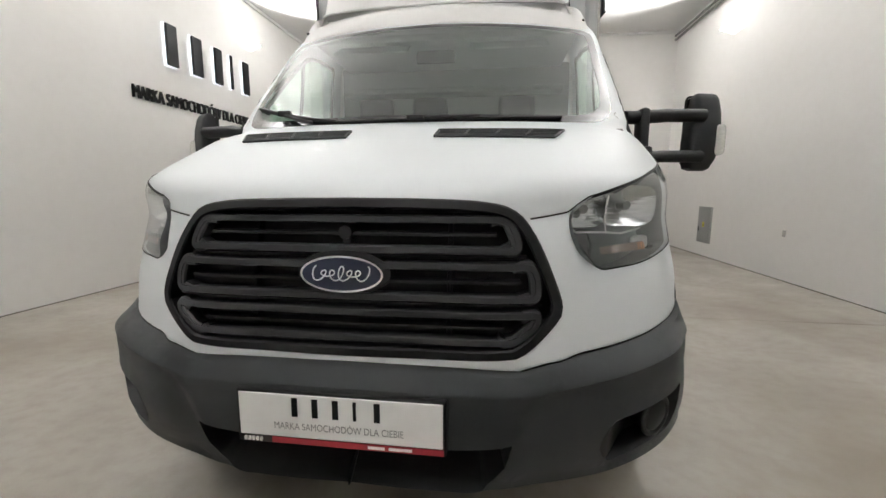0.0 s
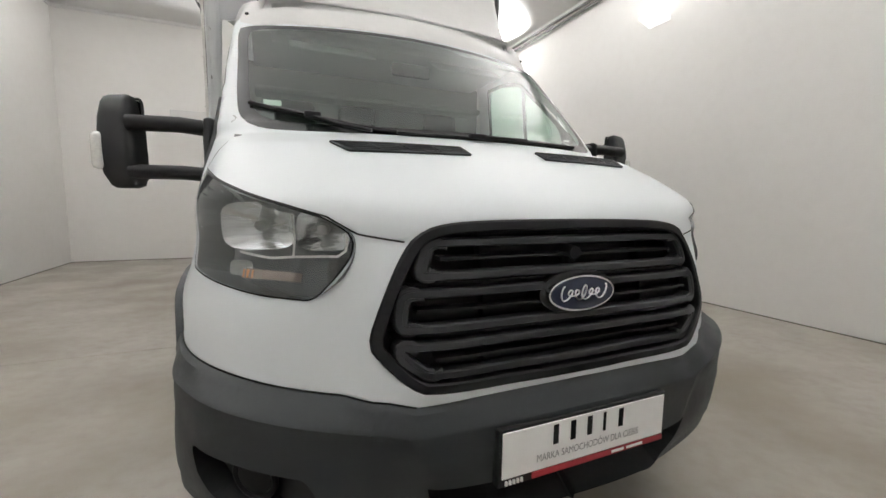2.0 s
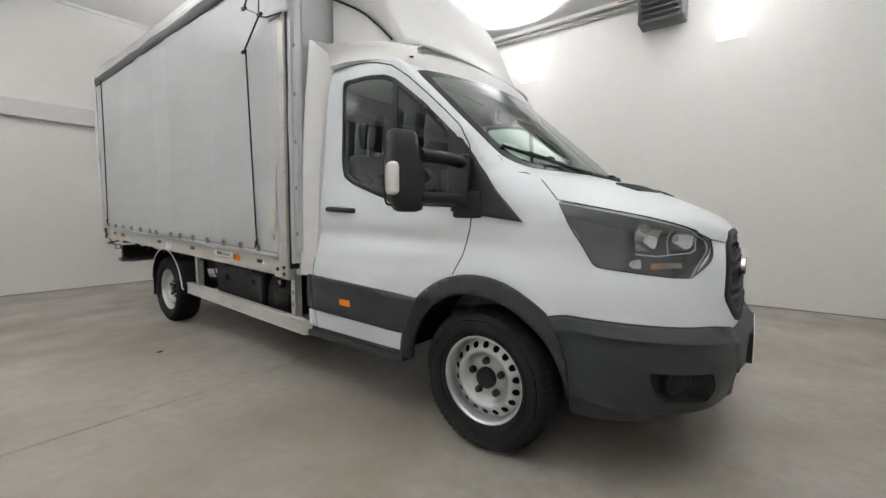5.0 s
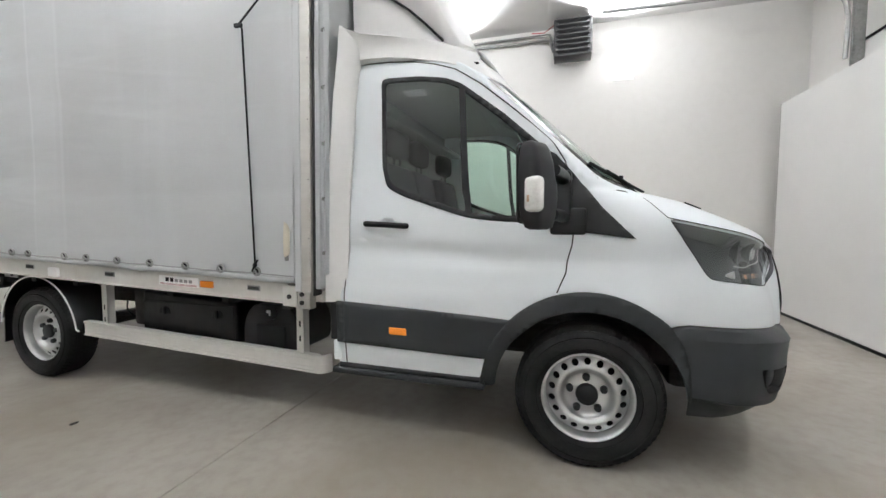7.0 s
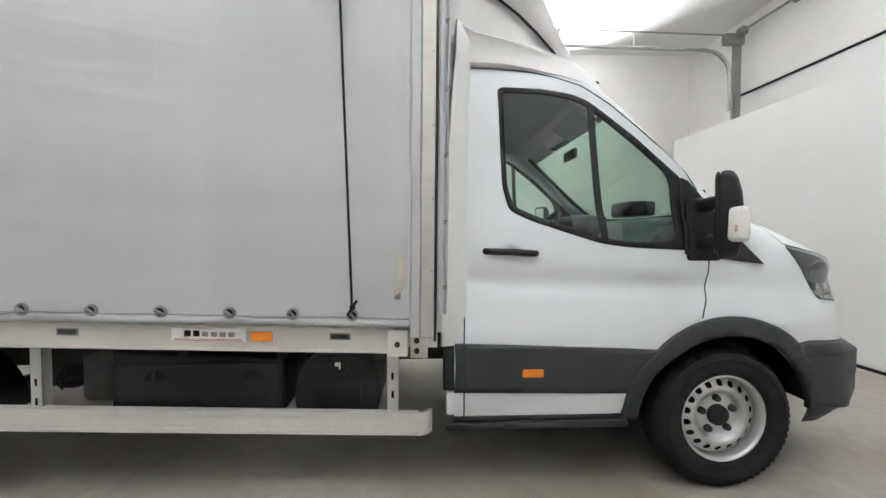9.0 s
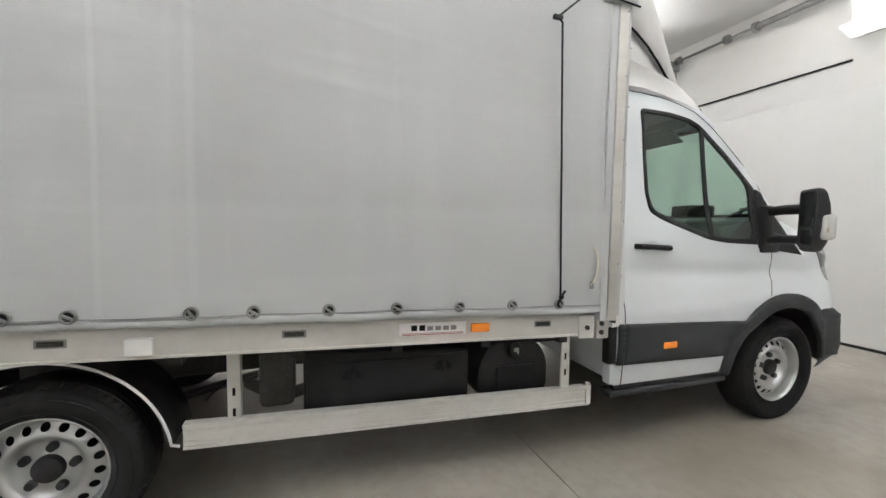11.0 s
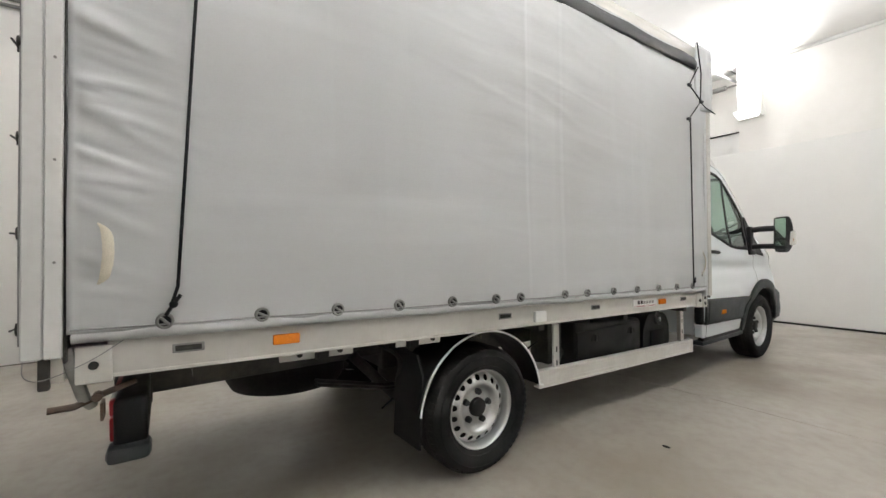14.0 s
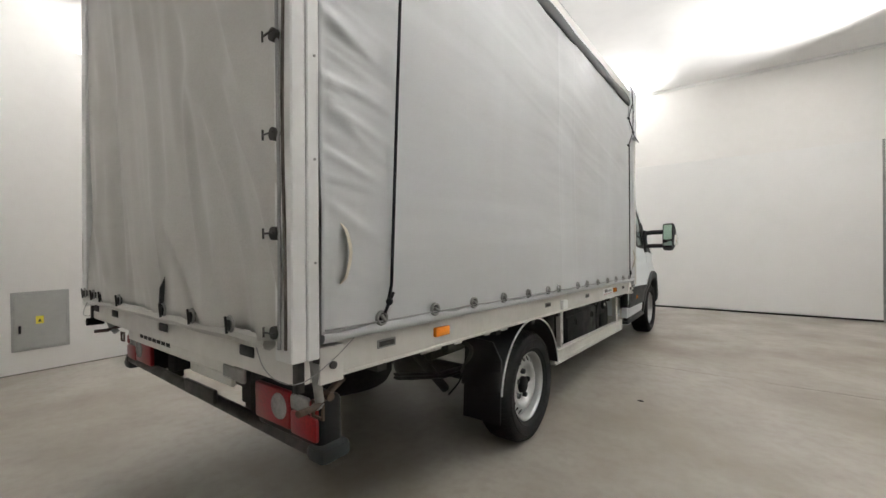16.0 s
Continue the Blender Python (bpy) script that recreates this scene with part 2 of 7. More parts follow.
def tarpaulin(name="silver_tarpaulin", base=(0.505, 0.52, 0.53), worn=(0.445, 0.45, 0.452), pale=(0.62, 0.635, 0.645, 1), pale_bands=True):
    """Silver-grey PVC sheet: weave grain, pale vertical smears, faint horizontal bands, wide ripples."""
    mat = material(name, base, 0.40, metal=0.10, grain=0.22, scale=160, stain=0.55, stain_scale=1.1, tint=worn, rough_var=0.07)
    nt = mat.node_tree
    n, l = nt.nodes, nt.links
    b = n["Principled BSDF"]
    co = n.new("ShaderNodeTexCoord")
    heights = []
    for scale, amount, stretch in ((3.2, 0.014, (1, 0.35, 1.0)), (14.0, 0.0022, (1, 0.25, 1.6)), (700.0, 0.0001, (1, 1, 1))):
        mp, t = n.new("ShaderNodeMapping"), n.new("ShaderNodeTexNoise")
        mp.inputs["Scale"].default_value = stretch
        t.inputs["Scale"].default_value, t.inputs["Detail"].default_value = scale, 2.0
        l.new(co.outputs["Object"], mp.inputs[0])
        l.new(mp.outputs[0], t.inputs["Vector"])
        m = n.new("ShaderNodeMath")
        m.operation = "MULTIPLY"
        m.inputs[1].default_value = amount
        l.new(t.outputs["Fac"], m.inputs[0])
        heights.append(m.outputs[0])
    add = None
    for h in heights:
        if add is None:
            add = h
            continue
        m = n.new("ShaderNodeMath")
        l.new(add, m.inputs[0])
        l.new(h, m.inputs[1])
        add = m.outputs[0]
    bp = n.new("ShaderNodeBump")
    bp.inputs["Strength"].default_value, bp.inputs["Distance"].default_value = 0.55, 1.0
    l.new(add, bp.inputs["Height"])
    l.new(bp.outputs[0], b.inputs["Normal"])
    # pale vertical smears and faint horizontal bands
    col = b.inputs["Base Color"].links[0].from_socket
    for scale, stretch, lo, hi, amount in ((1.0, (2.6, 2.6, 0.16), 0.58, 0.76, 0.40), (1.0, (9.0, 9.0, 0.5), 0.60, 0.78, 0.20), (1.0, (0.5, 0.5, 5.0), 0.56, 0.75, 0.35)):
        mp, t, ramp, mix = n.new("ShaderNodeMapping"), n.new("ShaderNodeTexNoise"), n.new("ShaderNodeMapRange"), n.new("ShaderNodeMix")
        mp.inputs["Scale"].default_value = stretch
        t.inputs["Scale"].default_value, t.inputs["Detail"].default_value = scale, 3.0
        ramp.inputs[1].default_value, ramp.inputs[2].default_value, ramp.inputs[4].default_value = lo, hi, amount
        mix.data_type = "RGBA"
        mix.inputs[7].default_value = pale
        l.new(co.outputs["Object"], mp.inputs[0])
        l.new(mp.outputs[0], t.inputs["Vector"])
        l.new(t.outputs["Fac"], ramp.inputs[0])
        l.new(ramp.outputs[0], mix.inputs[0])
        l.new(col, mix.inputs[6])
        col = mix.outputs[2]
    if pale_bands:
        # painted pale: two crease lines, and the lower part as more brightly lit
        xyz, wob = n.new("ShaderNodeSeparateXYZ"), n.new("ShaderNodeTexNoise")
        wob.inputs["Scale"].default_value, wob.inputs["Detail"].default_value = 1.7, 3.0
        l.new(co.outputs["Object"], xyz.inputs[0])
        l.new(co.outputs["Object"], wob.inputs["Vector"])

        def pale_band(axis, ramp_points, wobble, amount):
            """Mix the pale tone in where the wobbled coordinate lies between the given heights."""
            nonlocal col
            shift, pale_share, mix = n.new("ShaderNodeMath"), n.new("ShaderNodeMath"), n.new("ShaderNodeMix")
            shift.operation, shift.inputs[1].default_value = "MULTIPLY_ADD", wobble
            l.new(wob.outputs["Fac"], shift.inputs[0])
            l.new(xyz.outputs[axis], shift.inputs[2])
            mask = None
            for lo, hi, rising in ramp_points:
                m = n.new("ShaderNodeMapRange")
                m.interpolation_type = "SMOOTHSTEP"
                m.inputs[1].default_value, m.inputs[2].default_value = lo + wobble * 0.5, hi + wobble * 0.5
                m.inputs[3].default_value, m.inputs[4].default_value = (0, 1) if rising else (1, 0)
                l.new(shift.outputs[0], m.inputs[0])
                if mask is None:
                    mask = m.outputs[0]
                else:
                    both = n.new("ShaderNodeMath")
                    both.operation = "MULTIPLY"
                    l.new(mask, both.inputs[0])
                    l.new(m.outputs[0], both.inputs[1])
                    mask = both.outputs[0]
            pale_share.operation, pale_share.inputs[1].default_value = "MULTIPLY", amount
            l.new(mask, pale_share.inputs[0])
            mix.data_type = "RGBA"
            mix.inputs[7].default_value = pale
            l.new(pale_share.outputs[0], mix.inputs[0])
            l.new(col, mix.inputs[6])
            col = mix.outputs[2]

        pale_band("Y", ((3.680, 3.694, True), (3.700, 3.716, False)), 0.02, 0.42)
        pale_band("Y", ((3.375, 3.395, True), (3.405, 3.425, False)), 0.02, 0.30)
        pale_band("Y", ((3.40, 3.44, True), (3.66, 3.70, False)), 0.02, 0.14)
        # brighter light on the sheet below this height, put into its colour
        pale_band("Z", ((1.34, 1.41, False),), 0.06, 0.30)
    l.new(col, b.inputs["Base Color"])
    return mat


TARP = tarpaulin()
TARP_REAR = tarpaulin("dirty_tarpaulin", (0.57, 0.56, 0.535), (0.40, 0.383, 0.35), (0.65, 0.645, 0.62, 1), pale_bands=False)
GRIME = material("brown_stained_webbing", (0.15, 0.125, 0.105), 0.7, grain=0.5, scale=60, stain=0.6, stain_scale=7, tint=(0.05, 0.04, 0.035))
GHOST = material("cleaner_tarpaulin", (0.60, 0.612, 0.62), 0.40, metal=0.10, grain=0.55, scale=9, tint=(0.50, 0.515, 0.525))

# ---- mesh helpers ----


def mesh_of(name, bm, mat, smooth=True, angle=40):
    me = bpy.data.meshes.new(name)
    bmesh.ops.recalc_face_normals(bm, faces=bm.faces) if not bm.faces.layers.int.get("keep") else None
    bm.to_mesh(me)
    bm.free()
    for m in mat if isinstance(mat, (list, tuple)) else [mat]:
        me.materials.append(m)
    if smooth:
        me.shade_smooth()
        me.set_sharp_from_angle(angle=radians(angle))
    return me


def thing(name, bm, mat, label, category, group="", kind="", smooth=True):
    return tagged(new(name, mesh_of(name, bm, mat, smooth)), label, category, group, kind)


def part(name, bm, mat, parent, label="", smooth=True, angle=40):
    ob = new(name, mesh_of(name, bm, mat, smooth, angle))
    ob.parent = parent
    return tagged(ob, label)


def box(bm, lo, hi, bevel=0.0, seg=2, m=None):
    r = bmesh.ops.create_cube(bm, size=1.0)
    vs = r["verts"]
    c, s = [(a + b) / 2 for a, b in zip(lo, hi)], [max(abs(b - a), 1e-4) for a, b in zip(lo, hi)]
    for v in vs:
        v.co = Vector((c[0] + v.co.x * s[0], c[1] + v.co.y * s[1], c[2] + v.co.z * s[2]))
    if bevel:
        es = list({e for v in vs for e in v.link_edges})
        out = bmesh.ops.bevel(bm, geom=es, offset=min(bevel, min(s) * 0.45), segments=seg, affect="EDGES", profile=0.5)
        vs = list({v for f in out["faces"] for v in f.verts} | {v for v in vs if v.is_valid})
    if m is not None:
        for v in vs:
            v.co = m @ v.co
    return vs


def cyl(bm, p, q, r, seg=16, r2=None, caps=True):
    p, q = Vector(p), Vector(q)
    d = q - p
    turn = d.to_track_quat("Z", "Y").to_matrix().to_4x4()
    res = bmesh.ops.create_cone(bm, cap_ends=caps, segments=seg, radius1=r, radius2=r if r2 is None else r2, depth=d.length,
                                matrix=Matrix.Translation((p + q) / 2) @ turn)
    return res["verts"]


def tube(bm, pts, r, seg=8, closed=False, flat=1.0):
    """A round (or flattened) rod along points."""
    pts = [Vector(p) for p in pts]
    n = len(pts)
    rings, prev = [], None
    for i, p in enumerate(pts):
        a = pts[(i - 1) % n] if closed or i else p
        b = pts[(i + 1) % n] if closed or i < n - 1 else p
        t = (b - a).normalized()
        if prev is None:
            up = Vector((0, 0, 1)) if abs(t.z) < 0.9 else Vector((1, 0, 0))
            prev = (up - t * up.dot(t)).normalized()
        prev = (prev - t * prev.dot(t)).normalized()
        side = t.cross(prev)
        rings.append([bm.verts.new(p + prev * r * flat * math.cos(k * math.tau / seg) + side * r * math.sin(k * math.tau / seg)) for k in range(seg)])
    for i in range(n if closed else n - 1):
        a, b = rings[i], rings[(i + 1) % n]
        for k in range(seg):
            bm.faces.new((a[k], a[(k + 1) % seg], b[(k + 1) % seg], b[k]))
    if not closed:
        bm.faces.new(rings[0][::-1])
        bm.faces.new(rings[-1])


def lathe(bm, profile, axis_at, seg=48, start=0.0, sweep=math.tau):
    """Profile of (radius, x) turned round the x axis through axis_at."""
    cx, cy, cz = axis_at
    full = abs(sweep - math.tau) < 1e-6
    count = seg if full else seg + 1
    rings = []
    for k in range(count):
        a = start + sweep * k / seg
        rings.append([bm.verts.new((cx + x, cy + r * math.cos(a), cz + r * math.sin(a))) for r, x in profile])
    for k in range(seg):
        a, b = rings[k], rings[(k + 1) % count]
        for i in range(len(profile) - 1):
            bm.faces.new((a[i], a[i + 1], b[i + 1], b[i]))
    return rings


def prism(bm, outline, axis, lo, hi):
    """A flat outline pushed out along an axis; outline points are the two other coordinates in x, y, z order."""
    def at(p, h):
        c = list(p)
        c.insert("xyz".index(axis), h)
        return c
    a = [bm.verts.new(at(p, lo)) for p in outline]
    b = [bm.verts.new(at(p, hi)) for p in outline]
    bm.faces.new(a[::-1])
    bm.faces.new(b)
    for i in range(len(outline)):
        j = (i + 1) % len(outline)
        bm.faces.new((a[i], a[j], b[j], b[i]))
    return a + b


def bevel_all(bm, offset, seg=2, angle=30):
    es = [e for e in bm.edges if len(e.link_faces) == 2 and e.calc_face_angle(0) > radians(angle)]
    bmesh.ops.bevel(bm, geom=es, offset=offset, segments=seg, affect="EDGES", profile=0.5)


def B():
    return bmesh.new()


def smooth_curve(pts, step=0.02, closed=False):
    """Catmull-Rom through the points, in steps of about that length."""
    pts = [np.array(p, float) for p in pts]
    n, out = len(pts), []
    for i in range(n if closed else n - 1):
        p1, p2 = pts[i], pts[(i + 1) % n]
        p0 = pts[i - 1] if closed or i else 2 * p1 - p2
        p3 = pts[(i + 2) % n] if closed or i < n - 2 else 2 * p2 - p1
        k = max(1, int(np.linalg.norm(p2 - p1) / step))
        for j in range(k):
            t = j / k
            out.append(0.5 * (2 * p1 + (p2 - p0) * t + (2 * p0 - 5 * p1 + 4 * p2 - p3) * t * t + (3 * p1 - p0 - 3 * p2 + p3) * t ** 3))
    if not closed:
        out.append(pts[-1])
    return [tuple(float(c) for c in p) for p in out]


def rounded(pts, r, seg=5):
    """A polygon with its corners rounded; r is one radius or one for each corner."""
    n, out = len(pts), []
    for i in range(n):
        p, a, b = Vector(pts[i]), Vector(pts[i - 1]), Vector(pts[(i + 1) % n])
        rr = r[i] if isinstance(r, (list, tuple)) else r
        rr = min(rr, (a - p).length * 0.48, (b - p).length * 0.48)
        s, e = p + (a - p).normalized() * rr, p + (b - p).normalized() * rr
        for k in range(seg + 1):
            t = k / seg
            out.append(tuple((1 - t) ** 2 * s + 2 * t * (1 - t) * p + t * t * e))
    return out


def inside(p, poly):
    x, y, hit = p[0], p[1], False
    for i in range(len(poly)):
        (x1, y1), (x2, y2) = poly[i - 1], poly[i]
        if (y1 > y) != (y2 > y) and x < (x2 - x1) * (y - y1) / (y2 - y1) + x1:
            hit = not hit
    return hit


# ---- the hall ----


def setting(name, bm, mat, label, category, smooth=False):
    return thing(name, bm, mat, label, category, kind="structure", smooth=smooth)


T = 0.2
bm = B(); box(bm, (-X_WALL - T, Y_FRONT - T, -0.2), (X_WALL + T, 1.768, 0.0)); box(bm, (-X_WALL - T, 1.775, -0.2), (X_WALL + T, Y_BACK + T, 0.0)); box(bm, (-X_WALL, 1.766, -0.2), (X_WALL, 1.777, -0.006))
setting("floor", bm, FLOOR, "stained grey-beige polished concrete floor with one sawn joint", "floor")
bm = B(); box(bm, (-X_WALL - T, Y_FRONT - T, Z_CEIL), (X_WALL + T, Y_BACK + T, Z_CEIL + T))
setting("ceiling", bm, CEIL, "white painted flat ceiling lit by wall lamps", "ceiling")
bm = B(); box(bm, (-X_WALL - T, Y_FRONT - T, 0), (-X_WALL, Y_BACK + T, Z_CEIL))
setting("wall_west", bm, WALL, "white painted wall with raised dark letters", "wall")
bm = B(); box(bm, (X_WALL, Y_FRONT - T, 0), (X_WALL + T, Y_BACK + T, Z_CEIL))
setting("wall_east", bm, WALL, "white painted wall with up-lights and a heater", "wall")
bm = B(); box(bm, (-X_WALL, Y_BACK, 0), (X_WALL, Y_BACK + T, Z_CEIL))
setting("wall_north", bm, WALL, "white painted end wall behind the truck", "wall")
bm = B()
box(bm, (-X_WALL, Y_FRONT - T, 0), (0.16, Y_FRONT + 0.30, Z_CEIL))
box(bm, (0.16, Y_FRONT - T, 3.26), (X_WALL, Y_FRONT, Z_CEIL)); box(bm, (2.95, Y_FRONT - T, 0), (X_WALL, Y_FRONT, 3.26))
setting("wall_south", bm, WALL, "white wall with a gate opening behind the display panel", "wall")
bm = B(); box(bm, (-0.195, Y_FRONT + 0.30, 3.37), (0.138, Y_FRONT + 0.415, Z_CEIL), 0.004, 1)
setting("pilaster", bm, WALL, "white boxed pilaster below the ceiling", "pilaster")

for a, b in (((X_WALL - 0.006, Y_FRONT, 0), (X_WALL, Y_BACK, 0.010)), ((-X_WALL, Y_FRONT + 0.3, 0), (-X_WALL + 0.006, Y_BACK, 0.010)), ((-X_WALL, Y_BACK - 0.006, 0), (X_WALL, Y_BACK, 0.010))):
    bm = B(); box(bm, a, b); setting("baseboard", bm, JOINT, "thin dirty joint along the foot of the wall", "joint")

# ---- cab surface: horizontal slices (height, front, half width, corner depth) ----
SLICES = ((0.28, -0.895, 0.945, 0.58), (0.36, -0.955, 0.968, 0.61), (0.42, -0.976, 0.978, 0.60), (0.48, -0.984, 0.984, 0.60), (0.60, -0.985, 0.994, 0.63), (0.68, -0.985, 0.997, 0.68), (0.80, -0.982, 0.997, 0.72), (0.92, -0.970, 0.979, 0.74),
          (1.02, -0.945, 0.961, 0.72), (1.08, -0.922, 0.960, 0.70), (1.12, -0.89, 0.957, 0.68), (1.16, -0.825, 0.953, 0.645), (1.205, -0.735, 0.949, 0.615), (1.263, -0.605, 0.942, 0.57),
          (1.30, -0.515, 0.937, 0.535), (1.335, -0.40, 0.931, 0.43), (1.36, -0.30, 0.926, 0.36), (1.42, -0.238, 0.918, 0.2775), (1.70, 0.070, 0.895, 0.2325), (1.94, 0.343, 0.878, 0.2025))
ROOF = ((2.00, 0.412, 0.869, 0.205), (2.06, 0.49, 0.852, 0.215), (2.11, 0.60, 0.826, 0.24), (2.15, 0.78, 0.775, 0.29))
LV = np.array(SLICES + ROOF)
Y_REAR = 1.348


def slopes_of(x, y):
    h, d = np.diff(x), np.diff(y) / np.diff(x)
    m = np.r_[d[0], [0 if d[i - 1] * d[i] <= 0 else 2 * d[i - 1] * d[i] / (d[i - 1] + d[i]) for i in range(1, len(d))], d[-1]]
    return m


LM = [slopes_of(LV[:, 0], LV[:, k]) for k in (1, 2, 3)]


def level(z):
    z = min(max(z, LV[0, 0]), LV[-1, 0])
    i = min(int(np.searchsorted(LV[:, 0], z, "right")) - 1, len(LV) - 2)
    h = LV[i + 1, 0] - LV[i, 0]
    t = (z - LV[i, 0]) / h
    a, b, c, d = (1 + 2 * t) * (1 - t) ** 2, t * (1 - t) ** 2 * h, t * t * (3 - 2 * t), t * t * (t - 1) * h
    return [a * LV[i, k + 1] + b * LM[k][i] + c * LV[i + 1, k + 1] + d * LM[k][i + 1] for k in range(3)]




def nx(z):
    return float(np.interp(z, [1.03, 1.14, 1.30, 1.42], [2.5, 3.4, 3.4, 2.0]))


def ny(z):
    return float(np.interp(z, [1.30, 1.42], [2.2, 1.3]))


def y_at(x, z):
    yf, w, d = level(z)
    s = min(abs(x) / w, 1.0)
    return yf + d * (1 - (1 - s ** nx(z)) ** (1 / ny(z)))


def x_at(y, z):
    yf, w, d = level(z)
    if y >= yf + d:
        return w
    return w * (1 - (1 - max(y - yf, 0) / d) ** ny(z)) ** (1 / nx(z))


def ease(v, a, b):
    t = min(max((v - a) / (b - a), 0.0), 1.0)
    return t * t * (3 - 2 * t)


def relief(y, z):
    """Pressed shapes of the door and the flare over the front wheel, outwards in metres."""
    if y < -0.42 or z > 1.25:
        return 0.0
    r = math.hypot(y - 0.03, z - 0.335)
    front = ease(y, -0.42, -0.20)
    flare = 0.024 * (1 - ease(r, 0.53, 0.70)) * front * ease(z, 0.60, 0.72)
    channel = -0.016 * math.exp(-((z - 1.02 - 0.05 * (y - 0.7)) / 0.055) ** 2) * ease(y, 0.05, 0.35) * ease(r, 0.62, 0.75)
    foot = 0.009 * (1 - ease(z, 0.77, 0.86)) * ease(y, 0.45, 0.60)
    return flare + channel + foot


def cab_point(u, z):
    """The place on the right half of the cab at which |x| + y = u, at that height."""
    yf, w, d = level(z)
    if u >= w + yf + d:
        return np.array((-w - relief(u - w, z), u - w, z))
    lo, hi, a, b = 0.0, 1.0, nx(z), 1 / ny(z)
    for _ in range(30):
        s = (lo + hi) / 2
        if s * w + yf + d * (1 - (1 - s ** a) ** b) < u:
            lo = s
        else:
            hi = s
    s = (lo + hi) / 2
    return np.array((-s * w - relief(u - s * w, z), u - s * w, z))


def cab_normal(u, z):
    e = 0.004
    a = cab_point(u + e, z) - cab_point(max(u - e, level(z)[0]), z)
    b = cab_point(max(u, level(min(z + e, 2.15))[0]), z + e) - cab_point(max(u, level(z - e)[0]), z - e)
    n = np.cross(b, a)
    if abs(cab_point(u, z)[0]) < 0.003:
        n[0] = 0
    n = n / (np.linalg.norm(n) + 1e-12)
    return n if n[1] < 0 or n[0] < 0 else -n


def F_(x, z):
    return (abs(x) + y_at(x, z), z)


def S_(y, z):
    return (x_at(y, z) + y, z)


def arc(cy, cz, r, a0, a1, n=24):
    return [(cy + r * math.cos(radians(a0 + (a1 - a0) * k / n)), cz + r * math.sin(radians(a0 + (a1 - a0) * k / n))) for k in range(n + 1)]


HUB_Z = 0.345
# outlines on the cab: (x, z) for the front, (y, z) for the side
bound_bumper = [F_(0, 0.668), F_(0.30, 0.664), F_(0.44, 0.655), F_(0.50, 0.672), F_(0.60, 0.684), F_(0.75, 0.698), F_(0.86, 0.712), S_(-0.55, 0.725), S_(-0.42, 0.733), S_(-0.37, 0.726), S_(-0.335, 0.716)]
R_IN = 0.44
grille_line = smooth_curve([(0, 1.075), (0.20, 1.073), (0.35, 1.066), (0.425, 1.045), (0.47, 0.99), (0.512, 0.90), (0.540, 0.815), (0.522, 0.77), (0.455, 0.705), (0.40, 0.692), (0.20, 0.688), (0, 0.687)], 0.02)
GRILLE = [F_(x, z) for x, z in grille_line] + [(-1.2, 0.687), (-1.2, 1.075)]
hl = [F_(0.645, 0.888), F_(0.592, 0.945), F_(0.560, 1.0), F_(0.562, 1.045), F_(0.61, 1.078), F_(0.70, 1.105), F_(0.80, 1.14), F_(0.87, 1.172), S_(-0.335, 1.207), S_(-0.40, 1.10), S_(-0.455, 1.02), S_(-0.505, 0.937), F_(0.86, 0.917), F_(0.75, 0.896)]
HEADLIGHT = rounded(hl, 0.03, 3)
hood_edge = [F_(0, 1.082), F_(0.35, 1.073), F_(0.42, 1.058), F_(0.455, 1.028), F_(0.55, 1.045), F_(0.61, 1.082), F_(0.70, 1.109), F_(0.80, 1.144), F_(0.87, 1.176), S_(-0.335, 1.212), S_(-0.285, 1.262), S_(-0.235, 1.308)]
hood_back = [S_(-0.235, 1.308), F_(0.85, 1.342), F_(0.80, 1.353), F_(0.60, 1.3565), F_(0.30, 1.357), F_(0, 1.357)]
HOOD = hood_edge + hood_back[1:] + [(-1.2, 1.36), (-1.2, 1.08)]
ws_line = [(0, 1.368), (0.40, 1.366), (0.66, 1.368), (0.775, 1.385), (0.832, 1.43), (0.848, 1.52), (0.85, 1.75), (0.851, 1.90), (0.842, 1.950), (0.79, 1.967), (0.40, 1.985), (0, 1.995)]
WS_OUT = [F_(x, z) for x, z in smooth_curve(ws_line, 0.03)] + [(-1.2, 1.995), (-1.2, 1.368)]
ws_in = [(0, 1.40), (0.40, 1.398), (0.63, 1.402), (0.73, 1.42), (0.782, 1.46), (0.803, 1.55), (0.806, 1.75), (0.806, 1.88), (0.793, 1.925), (0.74, 1.938), (0.40, 1.957), (0, 1.968)]
WS_IN = [F_(x, z) for x, z in smooth_curve(ws_in, 0.03)] + [(-1.2, 1.968), (-1.2, 1.40)]
win_out = [(1.125, 1.998), (0.90, 1.99), (0.745, 1.965), (0.66, 1.928), (0.43, 1.752), (0.205, 1.55), (0.20, 1.185), (0.47, 1.198), (0.62, 1.218), (0.76, 1.262), (0.98, 1.335), (1.075, 1.385), (1.105, 1.50)]
WIN_OUT = [S_(*p) for p in rounded(win_out, [0.035, 0.03, 0.03, 0.03, 0.02, 0.01, 0.005, 0.05, 0.05, 0.05, 0.05, 0.03, 0.02], 3)]
win_in = [(1.10, 1.972), (0.895, 1.965), (0.755, 1.94), (0.675, 1.905), (0.45, 1.727), (0.262, 1.56), (0.235, 1.225), (0.47, 1.226), (0.61, 1.246), (0.75, 1.29), (0.96, 1.36), (1.05, 1.405), (1.08, 1.50)]
WIN_IN = [S_(*p) for p in rounded(win_in, [0.03, 0.03, 0.03, 0.03, 0.02, 0.06, 0.06, 0.05, 0.05, 0.05, 0.05, 0.03, 0.02], 3)]
